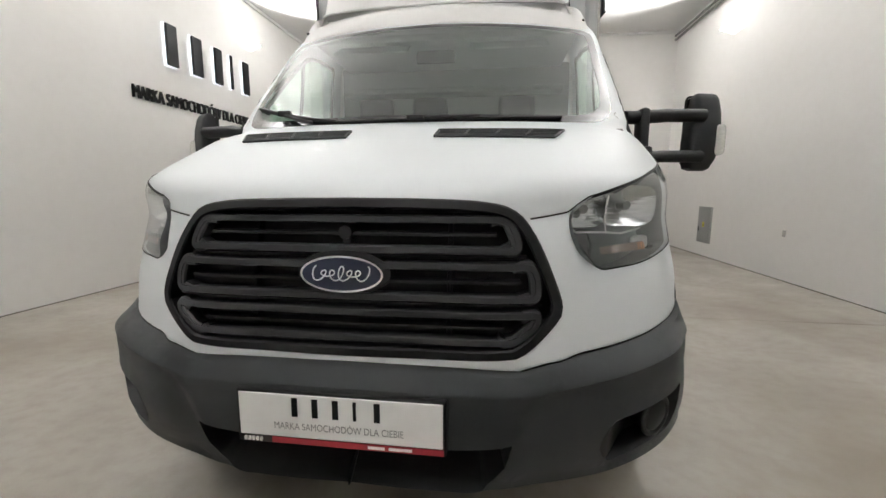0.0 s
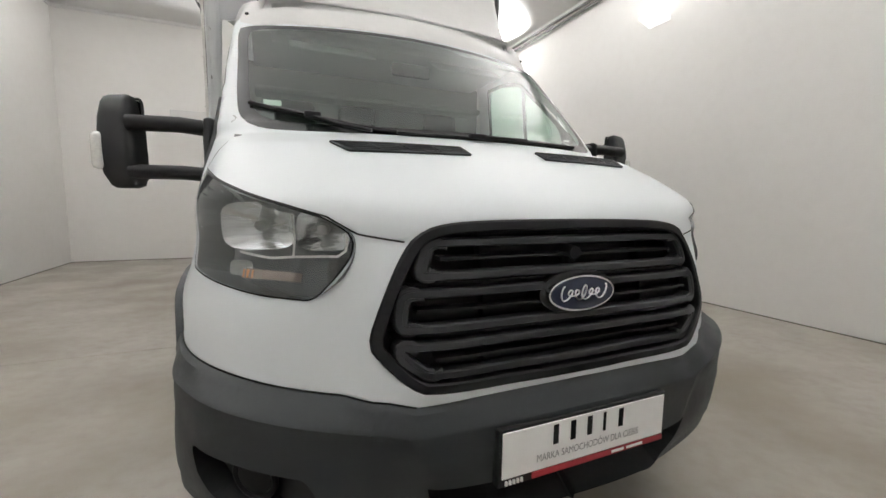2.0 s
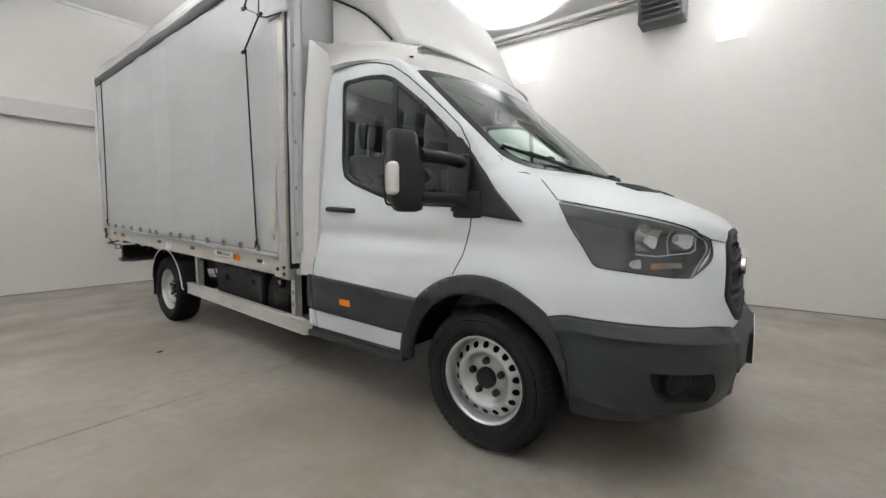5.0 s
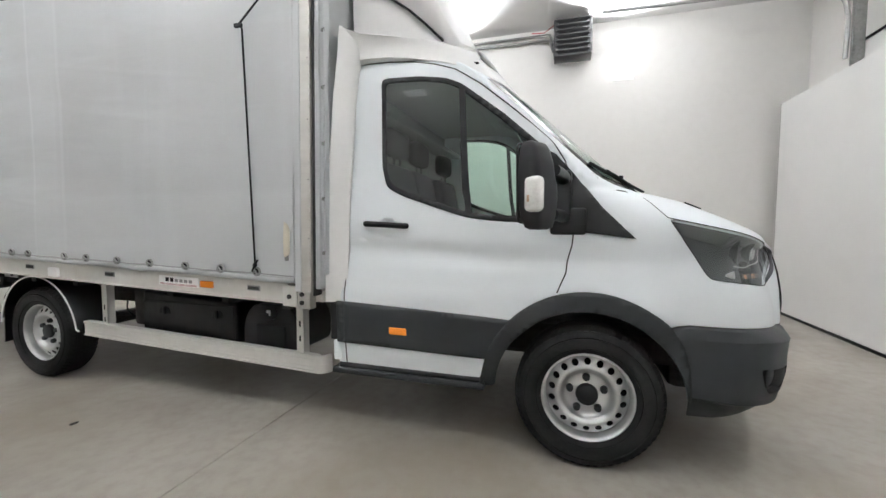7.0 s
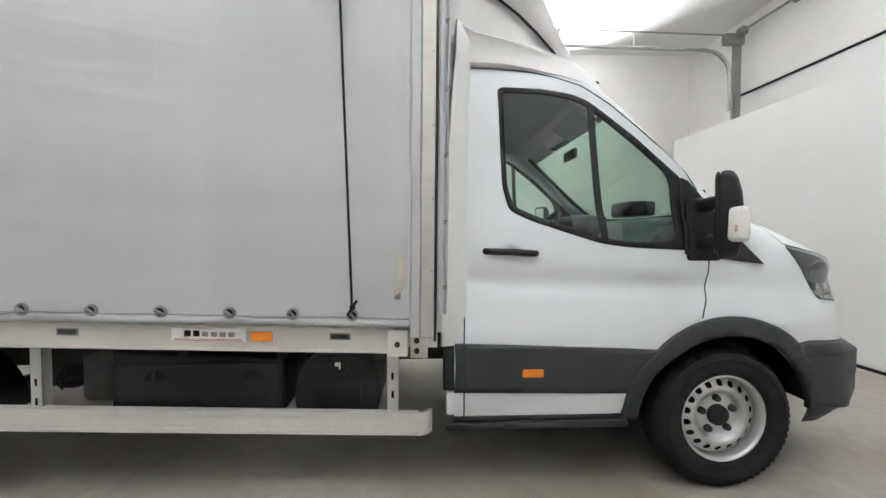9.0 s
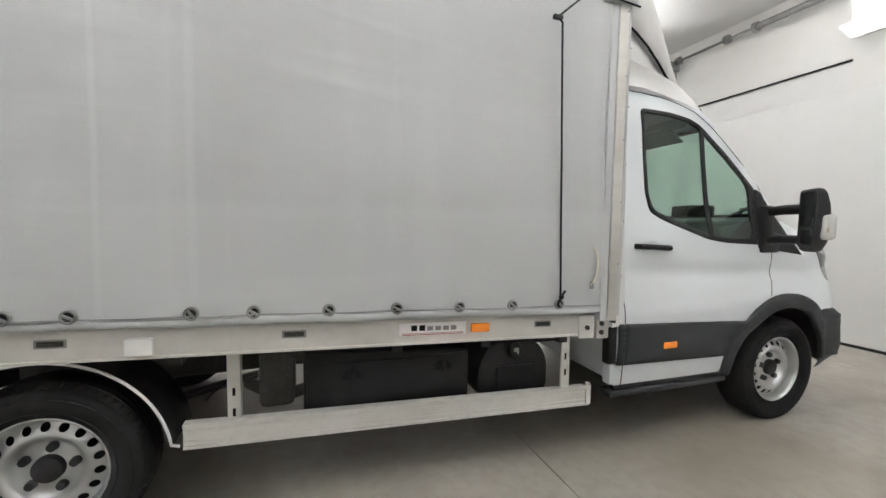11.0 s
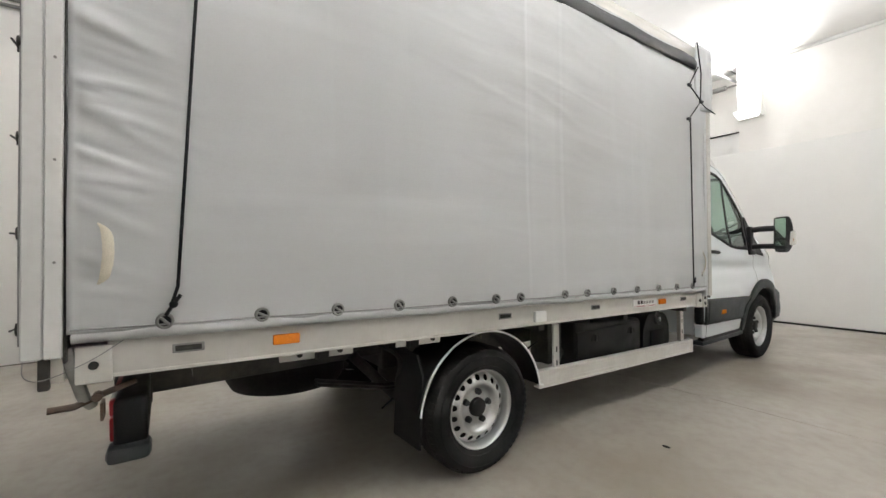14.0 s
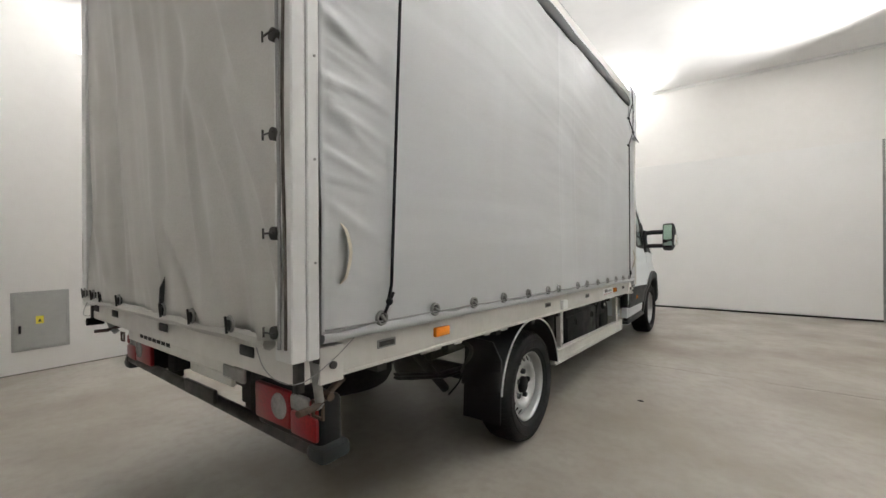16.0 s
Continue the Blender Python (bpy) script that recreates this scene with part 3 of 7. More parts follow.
TRIANGLE = [S_(*p) for p in [(0.205, 1.545), (0.17, 1.53), (0.085, 1.43), (-0.05, 1.26), (-0.195, 1.115), (0.20, 1.165)]]
door_line = [(1.302, z) for z in (0.39, 0.48, 0.6, 0.7, 0.8, 0.88, 0.95, 1.02, 1.08, 1.15, 1.25, 1.35, 1.45, 1.6, 1.75, 1.9)] + [(1.296, 2.0), (1.285, 2.075), (1.262, 2.103), (1.10, 2.098), (0.95, 2.082), (0.82, 2.052), (0.70, 2.01), (0.555, 1.915), (0.385, 1.775), (0.195, 1.60), (0.125, 1.495), (0.085, 1.37), (0.075, 1.20), (0.085, 1.08), (0.11, 0.95), (0.15, 0.855)]
DOOR = [S_(*p) for p in door_line] + [S_(0.01 + 0.517 * math.cos(radians(a)), 0.335 + 0.532 * math.sin(radians(a))) for a in range(74, 5, -4)] + [S_(0.522, 0.39)]
INTAKE = [F_(0, 0.466), F_(0.35, 0.470), F_(0.415, 0.474), F_(0.40, 0.41), F_(0.345, 0.345), F_(0, 0.337), (-1.2, 0.337), (-1.2, 0.466)]
FOG = rounded([F_(0.885, 0.545), F_(0.66, 0.515), F_(0.625, 0.45), F_(0.65, 0.405), F_(0.84, 0.435), F_(0.872, 0.48)], 0.02, 3)
OPENING = [S_(0.01 + R_IN, 0.25)] + [S_(*p) for p in arc(0.01, 0.335, R_IN, 0, 180, 40)] + [S_(0.01 - R_IN, 0.25)]
ARCH = [S_(0.527, 0.25), S_(0.527, 0.39)] + [S_(0.01 + 0.515 * math.cos(radians(a)), 0.335 + 0.53 * math.sin(radians(a))) for a in range(8, 135, 4)] + [S_(*p) for p in ((-0.395, 0.64), (-0.425, 0.53), (-0.435, 0.39), (-0.435, 0.25))]
CLAD = [S_(Y_REAR, 0.75), S_(1.0, 0.7357), S_(0.66, 0.721), S_(0.33, 0.7067), S_(0.47, 0.494), S_(0.9, 0.505), S_(Y_REAR, 0.515)]
SILL_P = [S_(Y_REAR, 0.39), S_(0.505, 0.386), S_(0.505, 0.330), S_(Y_REAR, 0.355)]
BOTTOM = [F_(0, 0.300), F_(0.30, 0.298), F_(0.6, 0.294), F_(0.9, 0.292), S_(-0.5, 0.298), S_(-0.3, 0.315)]


def cab_mesh():
    """Triangles of the cab's right half, that keep to all its outlines, sorted into panels."""
    from mathutils.geometry import delaunay_2d_cdt
    pts, edges = [], []

    def line(poly, closed):
        first = len(pts)
        dense = []
        for i in range(len(poly) if closed else len(poly) - 1):
            a, b = np.array(poly[i]), np.array(poly[(i + 1) % len(poly)])
            k = max(1, int(np.linalg.norm(b - a) / 0.03))
            dense += [tuple(a + (b - a) * j / k) for j in range(k)]
        if not closed:
            dense.append(tuple(poly[-1]))
        pts.extend(dense)
        n = len(dense)
        edges.extend((first + i, first + (i + 1) % n) for i in range(n if closed else n - 1))

    centre = [(level(z)[0], z) for z in np.r_[np.arange(0.28, 1.0, 0.03), np.arange(1.0, 1.42, 0.006), np.arange(1.42, 2.15, 0.025), 2.15]]
    rear = [(level(z)[1] + Y_REAR, z) for z in np.arange(2.15, 0.279, -0.05)]
    line(centre, False)
    line(rear, False)
    line([centre[-1], rear[0]], False)
    line([rear[-1], centre[0]], False)
    clip = lambda poly: [(max(u, level(min(max(z, 0.28), 2.15))[0]), z) for u, z in poly]
    for poly in (INTAKE, FOG, GRILLE, HEADLIGHT, HOOD, WS_OUT, WS_IN, WIN_OUT, WIN_IN, TRIANGLE, DOOR):
        line(clip(poly), True)
    line(bound_bumper, False)
    for poly in (OPENING, ARCH, CLAD, SILL_P):
        line(poly, True)
    for off in (0.012, 0.03, 0.05, 0.058, 0.075, 0.095, 0.13, 0.30, 0.318, 0.335, 0.36):
        line([(u, z - off) for u, z in bound_bumper], False)
    line(BOTTOM, False)
    line([S_(-0.435, 0.39), S_(-0.395, 0.39)], False)
    line([S_(-0.435, 0.318), S_(-0.39, 0.318)], False)
    for off in (-0.004, 0.03, 0.05):
        line([F_(0.392 + off, 0.47), F_(0.425 + off, 0.535), F_(0.46 + off, 0.60)], False)
    for z in np.r_[np.arange(0.30, 1.04, 0.03), np.arange(1.04, 1.42, 0.011), np.arange(1.42, 1.9, 0.03), np.arange(1.9, 2.15, 0.014)]:
        lo, hi = level(z)[0], level(z)[1] + Y_REAR
        pts.extend((u, z) for u in np.arange(lo + 0.02, hi - 0.01, 0.032 if z < 1.9 else 0.024))
    vs, es, fs, *_ = delaunay_2d_cdt([Vector(p) for p in pts], edges, [], 0, 1e-5)
    faces = {}
    bb = sorted(bound_bumper)
    bu, bz = [p[0] for p in bb], [p[1] for p in bb]
    for f in fs:
        u, z = sum((vs[i].x for i in f)) / 3, sum((vs[i].y for i in f)) / 3
        yf, w, d = level(z)
        if u < yf - 1e-4 or u > w + Y_REAR + 1e-4:
            continue
        x, y, _ = cab_point(u, z)
        r = math.hypot(y - 0.01, z - 0.335)
        p = (u, z)
        side = y > -0.52
        if inside(p, WS_IN):
            k = "windscreen"
        elif inside(p, WS_OUT):
            k = "windscreen_seal"
        elif inside(p, WIN_IN):
            k = "door_glass"
        elif inside(p, TRIANGLE):
            k = "mirror_base"
        elif inside(p, WIN_OUT):
            k = "window_seal"
        elif side and inside(p, OPENING):
            continue
        elif side and inside(p, ARCH):
            if z < (0.318 if y < 0 else 0.36):
                continue
            k = "wheel_arch_trim" if y > 0 or z > 0.39 else "bumper"
        elif inside(p, GRILLE):
            k = "grille"
        elif inside(p, HEADLIGHT):
            k = "headlight"
        elif inside(p, DOOR):
            k = "cladding" if inside(p, CLAD) else "door"
        elif inside(p, HOOD):
            k = "hood"
        elif y > 0.3 and z < 0.76:
            if inside(p, SILL_P):
                k = "sill"
            elif z < 0.386:
                continue
            else:
                k = ("rear_cladding" if y > 1.0 else "cladding") if inside(p, CLAD) else "pillar"
        elif z < np.interp(u, bu, bz) and y < 0:
            if z < np.interp(u, [q[0] for q in BOTTOM], [q[1] for q in BOTTOM]):
                continue
            k = "intake" if inside(p, INTAKE) else "fog_recess" if inside(p, FOG) else "bumper"
        elif y < 0.30 and z < 1.36 and y < 0.14:
            k = "fender"
        else:
            k = "pillar"
        faces.setdefault(k, []).append(f)
    return [(v.x, v.y) for v in vs], faces


CAB_PTS, CAB_FACES = cab_mesh()


def settle(p):
    """The nose sits a little off the cab's middle, its grille proud and its lamps' inner ends set back."""
    x, y, z = p
    a = abs(x)
    k = ease(-y, 0.30, 0.70) * (1 - ease(z, 1.12, 1.30))
    h = ease(z, 0.60, 0.70) * (1 - ease(z, 1.05, 1.10)) * ease(-y, 0.45, 0.60)
    proud = 0.026 * ease(a, 0.15, 0.45) * (1 - ease(a, 0.53, 0.60))
    back = 0.020 * ease(a, 0.53, 0.62) * (1 - ease(a, 0.66, 0.82)) * ease(z, 0.74, 0.88)
    return (x - 0.02 * k, y + h * (back - proud), z)


def bumper_push(u, z):
    """How far the bumper's skin stands out from the cab's surface."""
    top = np.interp(u, [p[0] for p in bound_bumper], [p[1] for p in bound_bumper])
    x, y, _ = cab_point(u, z)
    down = top - z
    out = np.interp(down, [0, 0.012, 0.05, 0.058, 0.075, 0.13, 0.30, 0.318, 0.335, 0.36, 0.44], [0, 0.018, 0.048, 0.050, 0.042, 0.036, 0.032, 0.039, 0.020, 0.012, -0.004])
    out += 0.013 * ease(abs(x), 0.42, 0.68) * np.interp(down, [0.015, 0.07, 0.30, 0.42], [0, 1, 0.9, 0.2]) * (1 - ease(y, -0.62, -0.46))
    side_x = 0.392 + 0.5 * (z - 0.47)
    middle = 0.009 * np.interp(abs(x), [0, side_x - 0.004, side_x + 0.035, 2], [1, 1, 0, 0]) * np.interp(down, [0.058, 0.085], [0, 1])
    out -= 0.018 * ease(y, -0.76, -0.62) * (1 - ease(y, -0.44, -0.36)) * np.interp(down, [0.01, 0.05, 0.15, 0.27], [0, 1, 1, 0.2])
    return (out + middle) * np.interp(y, [-0.62, -0.44], [1, 0.5])


def fog_dent(u, z):
    """Depth of the fog lamp's hollow, which runs out towards the middle of the bumper."""
    return 0.060 * ease(abs(cab_point(u, z)[0]), 0.625, 0.76)


def panel(name, key, parent, mat, label="", sides=(1, -1), push=None, lift=0.0, thick=0.0, walls=0.0, to_bumper=False, rise=None):
    """A panel of the cab: both halves in one mesh, or the right half (1) or the left (-1) alone."""
    faces = CAB_FACES[key] if isinstance(key, str) else [f for k in key for f in CAB_FACES[k]]
    verts, norms, tris, index, uv = [], [], [], {}, []
    for side in sides:
        for f in faces:
            ids = []
            for i in f:
                u, z = CAB_PTS[i]
                x0 = abs(u - level(z)[0]) < 2e-4
                key_i = (i, 0 if x0 and len(sides) == 2 else side)
                if key_i not in index:
                    p, n = cab_point(u, z), cab_normal(u, z)
                    if x0:
                        p[0] = 0.0
                    p = p + n * ((push(u, z) if push else 0) + lift)
                    m = np.array((side, 1, 1))
                    index[key_i] = len(verts)
                    verts.append(settle(tuple(p * m)))
                    norms.append(tuple(n * m))
                    uv.append((u, z))
                ids.append(index[key_i])
            if len(set(ids)) < 3:
                continue
            a, b, c = (np.array(verts[i]) for i in ids)
            nn = np.cross(b - a, c - a)
            tris.append(ids if nn @ np.array(norms[ids[0]]) > 0 else ids[::-1])
    if walls:
        seen = {}
        for t in tris:
            for i in range(3):
                seen.setdefault(frozenset((t[i], t[(i + 1) % 3])), []).append((t[i], t[(i + 1) % 3]))
        for e in [v[0] for v in seen.values() if len(v) == 1]:
            a, b = e
            if abs(verts[a][0]) + abs(verts[b][0]) < 1e-4:
                continue
            up = [tuple(np.array(verts[i]) + np.array(norms[i]) * (rise(*uv[i]) if rise else bumper_push(*uv[i]) - lift + 0.001 if to_bumper else walls)) for i in (a, b)]
            k = len(verts)
            away = np.cross(np.array(verts[b]) - np.array(verts[a]), np.array(norms[a])) * (1 if walls < 0 else -1)
            away = tuple(away / (np.linalg.norm(away) + 1e-9))
            verts += [verts[a], verts[b], *up]
            norms += [away] * 4
            uv += [uv[a], uv[b]] * 2
            tris.append([k + 1, k, k + 2, k + 3])
    me = bpy.data.meshes.new(name)
    me.from_pydata(verts, [], tris)
    me.materials.append(mat)
    me.shade_smooth()
    if push is None:
        me.normals_split_custom_set_from_vertices(norms)
    elif push is bumper_push:
        me.set_sharp_from_angle(angle=radians(24))
    ob = new(name, me)
    ob.parent = parent
    if thick:
        mod = ob.modifiers.new("thickness", "SOLIDIFY")
        mod.thickness, mod.offset, mod.use_even_offset = thick, -1, False
    return tagged(ob, label)


def strip(name, line, parent, mat, width=0.0065, lift=0.0028, side=1, thick=0.0):
    """A narrow band on the cab along a line of (u, z)."""
    dense = []
    for a, b in zip(line, line[1:]):
        k = max(1, int(math.dist(a, b) / 0.02))
        dense += [tuple(np.array(a) + (np.array(b) - np.array(a)) * j / k) for j in range(k)]
    dense.append(line[-1])
    bm, prev = B(), None
    for i, (u, z) in enumerate(dense):
        p, n = cab_point(u, z), cab_normal(u, z)
        a, b = cab_point(*dense[max(i - 1, 0)]), cab_point(*dense[min(i + 1, len(dense) - 1)])
        t = (b - a) / (np.linalg.norm(b - a) + 1e-9)
        s = np.cross(n, t)
        q = [p + n * lift + s * width / 2, p + n * lift - s * width / 2]
        if thick:
            q += [p - n * 0.002 - s * width / 2, p - n * 0.002 + s * width / 2]
        now = [bm.verts.new(settle((side * c[0], c[1], c[2]))) for c in q]
        if prev:
            k = len(now)
            for j in range(k if thick else 1):
                bm.faces.new((prev[j], prev[(j + 1) % k], now[(j + 1) % k], now[j]))
        prev = now
    return part(name, bm, mat, parent)


TRUCK = tagged(new("box_truck"), "white light truck with a silver-grey curtain-sided box", "truck")
TRUCK.location = (0.02, 0, 0)
NOSE = -0.022


def lettering(name, text, size, m, parent, mat, depth=0.0, width=None):
    cu = bpy.data.curves.new(name, "FONT")
    cu.body, cu.size, cu.extrude, cu.align_x = text, size, depth, "LEFT"
    tmp = bpy.data.objects.new(name, cu)
    scene.collection.objects.link(tmp)
    me = bpy.data.meshes.new_from_object(tmp.evaluated_get(bpy.context.evaluated_depsgraph_get()))
    bpy.data.objects.remove(tmp)
    xs = [v.co.x for v in me.vertices]
    k = width / (max(xs) - min(xs)) if width else 1
    for v in me.vertices:
        v.co.x = (v.co.x - min(xs)) * k
    me.transform(m)
    me.materials.append(mat)
    ob = new(name, me)
    ob.parent = parent
    return ob


hood = panel("hood", "hood", TRUCK, PAINT, "white painted sloping hood", walls=-0.012)
panel("cab_body", "pillar", TRUCK, PAINT, "white painted cab pillars and roof", walls=-0.012)
windscreen = panel("windscreen", "windscreen", TRUCK, SCREEN, "green-tinted windscreen")
panel("windscreen_seal", "windscreen_seal", windscreen, GLOSSBLACK, "black windscreen border", lift=0.001)
bumper = panel("front_bumper", "bumper", TRUCK, PLASTIC, "dark grey textured plastic front bumper", push=bumper_push)
panel("air_intake", "intake", bumper, BLACK, "black lower air intake", lift=-0.11, walls=0.145, to_bumper=True)
DOORS, HEADLIGHTS = [], []
for side in (1, -1):
    panel("fender", "fender", TRUCK, PAINT, sides=(side,), walls=-0.012)
    panel("wheel_arch_trim", "wheel_arch_trim", TRUCK, PLASTIC, "dark plastic wheel arch trim", sides=(side,), push=lambda u, z: 0.022, thick=0.035)
    door = panel("door", "door", TRUCK, PAINT, "white cab door", sides=(side,), walls=-0.012)
    DOORS.append(door)
    panel("cladding", "cladding", door, PLASTIC, "dark plastic door cladding", sides=(side,), push=lambda u, z: 0.014, thick=0.02)
    panel("window_pane", "door_glass", door, TINT, "green-tinted door window", sides=(side,))
    panel("window_seal", "window_seal", door, BLACK, "black rubber window seal", sides=(side,), lift=0.003, thick=0.012)
    panel("mirror_base", "mirror_base", TRUCK, BLACK, "black mirror mounting triangle", sides=(side,), lift=0.014, thick=0.025)
    panel("rear_cladding", "rear_cladding", TRUCK, PLASTIC, sides=(side,), push=lambda u, z: 0.014, thick=0.02)
    panel("sill", "sill", TRUCK, BLACK, "black sill below the door", sides=(side,), push=lambda u, z: 0.012, thick=0.05)
    headlight = panel("headlight", "headlight", TRUCK, LENS, "clear headlight with a dark grey housing", sides=(side,), lift=0.002)
    HEADLIGHTS.append(headlight)
    panel("housing", "headlight", headlight, HOUSING, "dark grey headlight housing", sides=(side,), lift=-0.095, walls=0.095)
    strip("door_gap", [S_(*p) for p in door_line], door, BLACK, side=side)
    strip("hood_gap", hood_edge[3:], hood, BLACK, side=side, width=0.0045)
    strip("bumper_gap", bound_bumper[2:], bumper, BLACK, side=side, width=0.007)
    strip("pillar_gap", [S_(-0.03, 1.405), S_(-0.02, 1.425), F_(0.86, 1.437)], hood, GREYINK, side=side, width=0.004)
    strip("window_bar", [S_(0.655, 1.90), S_(0.60, 1.235)], door, BLACK, side=side, width=0.034, lift=0.004, thick=0.012)
    # hollow of the bumper's own plastic; black paints in its shade
    panel("fog_recess", "fog_recess", bumper, BLACK, "bumper hollow round the fog lamp, its shade coloured black", sides=(side,), push=lambda u, z: bumper_push(u, z) - fog_dent(u, z), walls=1.0, rise=lambda u, z: fog_dent(u, z) + 0.001)
    # fog lamp
    p, n = cab_point(*F_(0.79, 0.482)), cab_normal(*F_(0.79, 0.482))
    out = bumper_push(*F_(0.79, 0.482))
    bm = B(); q, e = p + n * (out - 0.075), p + n * (out - 0.022)
    cyl(bm, (side * q[0], q[1], q[2]), (side * e[0], e[1], e[2]), 0.050, 28, 0.046); bevel_all(bm, 0.006)
    part("fog_lamp", bm, BLACK, bumper, "round dark fog lamp")
    tang = np.cross(n, (0, 0, 1)); tang = tang / np.linalg.norm(tang); rise_v = np.cross(tang, n)
    bm = B(); e = p + n * (out - 0.028)
    tube(bm, [(side * c[0], c[1], c[2]) for c in (e + 0.054 * (tang * math.cos(k * math.tau / 28) + rise_v * math.sin(k * math.tau / 28)) for k in range(28))], 0.008, 8, closed=True)
    part("fog_lamp_ring", bm, BLACK, bumper, "black ring round the fog lamp")
    # side marker and handle
    bm = B(); xs = x_at(0.97, 0.60) + 0.014
    box(bm, (-xs - 0.012, 0.922, 0.582), (-xs + 0.004, 1.027, 0.626), 0.012, 3)
    for v in bm.verts:
        v.co.x *= side
    part("side_marker_lamp", bm, ORANGE, door, "orange side marker lamp")
    bm = B(); xs = x_at(1.07, 1.18)
    tube(bm, [(-side * (xs - 0.004), 1.195, 1.183), (-side * (xs + 0.022), 1.18, 1.183), (-side * (xs + 0.03), 1.07, 1.179), (-side * (xs + 0.022), 0.96, 1.172), (-side * (xs - 0.004), 0.945, 1.172)], 0.016, 10)
    part("door_handle", bm, BLACK, door, "black bar door handle")
    bm = B(); bmesh.ops.create_uvsphere(bm, u_segments=20, v_segments=10, radius=1.0)
    for v in bm.verts:
        v.co = Vector((-side * (xs - 0.012 + abs(v.co.x) * 0.016), 1.06 + v.co.y * 0.055, 1.195 + v.co.z * 0.03))
    part("handle_cup", bm, PAINT, door, "white cup behind the handle")
    # reflectors behind the headlight cover
    for (cx, cz, rx, rz, nm, mt) in ((0.785, 1.047, 0.094, 0.060, "main_reflector", REFLECT), (0.634, 1.040, 0.060, 0.050, "high_beam_reflector", REFLECT), (0.832, 0.957, 0.030, 0.02, "clear_bulb", CLEAR)):
        p, n = cab_point(*F_(cx, cz)), Vector(cab_normal(*F_(cx, cz)))
        n = (n + Vector((0, -0.9, 0))).normalized()
        tang = Vector((0, 0, 1)).cross(n).normalized()
        up = n.cross(tang)
        bm, rings = B(), []
        centre = Vector(p) + Vector(cab_normal(*F_(cx, cz))) * -0.040
        for k in range(7):
            f = math.sin(k / 6 * math.pi / 2)
            ring = []
            for a in range(28):
                ca, sa = math.cos(a * math.tau / 28), math.sin(a * math.tau / 28)
                sq = 1 / max(abs(ca) ** 4 + abs(sa) ** 4, 1e-6) ** 0.25
                v = centre + tang * rx * f * ca * sq + up * rz * f * sa * sq - n * (0.036 * (1 - f * f))
                ring.append(bm.verts.new(settle((side * v.x, v.y, v.z))))
            rings.append(ring)
        for r0, r1 in zip(rings, rings[1:]):
            for a in range(28):
                bm.faces.new((r0[a], r0[(a + 1) % 28], r1[(a + 1) % 28], r1[a]))
        bmesh.ops.remove_doubles(bm, verts=bm.verts, dist=1e-5)
        part(nm, bm, mt, headlight, "faceted silver reflector" if mt is REFLECT else "clear parking lamp")
        if mt is REFLECT:
            bm = B()
            a, b = centre - n * 0.034, centre - n * 0.006
            cyl(bm, settle((side * a.x, a.y, a.z)), settle((side * b.x, b.y, b.z)), 0.017, 16, 0.013)
            part("bulb", bm, GREYCAB, headlight, "bulb with a grey cap")
    strip("gasket", list(HEADLIGHT) + [HEADLIGHT[0]], headlight, INK, width=0.004, lift=0.003, side=side)
    strip("reflector_rim", [F_(0.83, 0.995), F_(0.75, 0.985), F_(0.70, 0.99), F_(0.60, 0.995), F_(0.583, 1.01), F_(0.58, 1.05)], headlight, CLEAR, width=0.006, lift=-0.034, side=side)
    strip("reflector_divider", [F_(0.70, 0.99), F_(0.70, 1.09)], headlight, CLEAR, width=0.006, lift=-0.034, side=side)
    strip("turn_indicator", [F_(0.795, 0.945), F_(0.772, 0.944)], headlight, AMBER, width=0.020, lift=-0.030, side=side, thick=0.004)

    strip("indicator_lens", [F_(0.79, 0.947), F_(0.755, 0.945), F_(0.70, 0.942), F_(0.685, 0.94)], headlight, BLUSH, width=0.022, lift=-0.040, side=side, thick=0.004)
# grille
grille = panel("grille", "grille", TRUCK, INK, "black grille with three looped bars", lift=-0.06, walls=0.06)


def front_bar(line, width, lift, name="grille_bar", depth=0.03, closed=False, mat=None):
    """A bar that follows the grille's curve, from points of (x, z)."""
    dense = []
    pts = line + [line[0]] if closed else line
    for a, b in zip(pts, pts[1:]):
        k = max(1, int(math.dist(a, b) / 0.025))
        dense += [(a[0] + (b[0] - a[0]) * j / k, a[1] + (b[1] - a[1]) * j / k) for j in range(k)]
    if not closed:
        dense.append(pts[-1])
    n, bm, rings = len(dense), B(), []
    for i, (x, z) in enumerate(dense):
        a, b = dense[(i - 1) % n if closed else max(i - 1, 0)], dense[(i + 1) % n if closed else min(i + 1, n - 1)]
        t = np.array((b[0] - a[0], b[1] - a[1])); t = t / (np.linalg.norm(t) + 1e-9)
        s = np.array((-t[1], t[0])) * width / 2
        ring = []
        for k, d in ((1, -depth), (1, 0), (0.72, 0.005), (-0.72, 0.005), (-1, 0), (-1, -depth)):
            px, pz = x + s[0] * k, z + s[1] * k
            ring.append(bm.verts.new(settle((px, y_at(px, pz) - lift - d, pz))))
        rings.append(ring)
    for i in range(n if closed else n - 1):
        r0, r1 = rings[i], rings[(i + 1) % n]
        for k in range(5):
            bm.faces.new((r0[k], r0[k + 1], r1[k + 1], r1[k]))
    if not closed:
        bm.faces.new(rings[0]); bm.faces.new(rings[-1])
    return part(name, bm, mat or GRILLE_GREY, grille, angle=25)


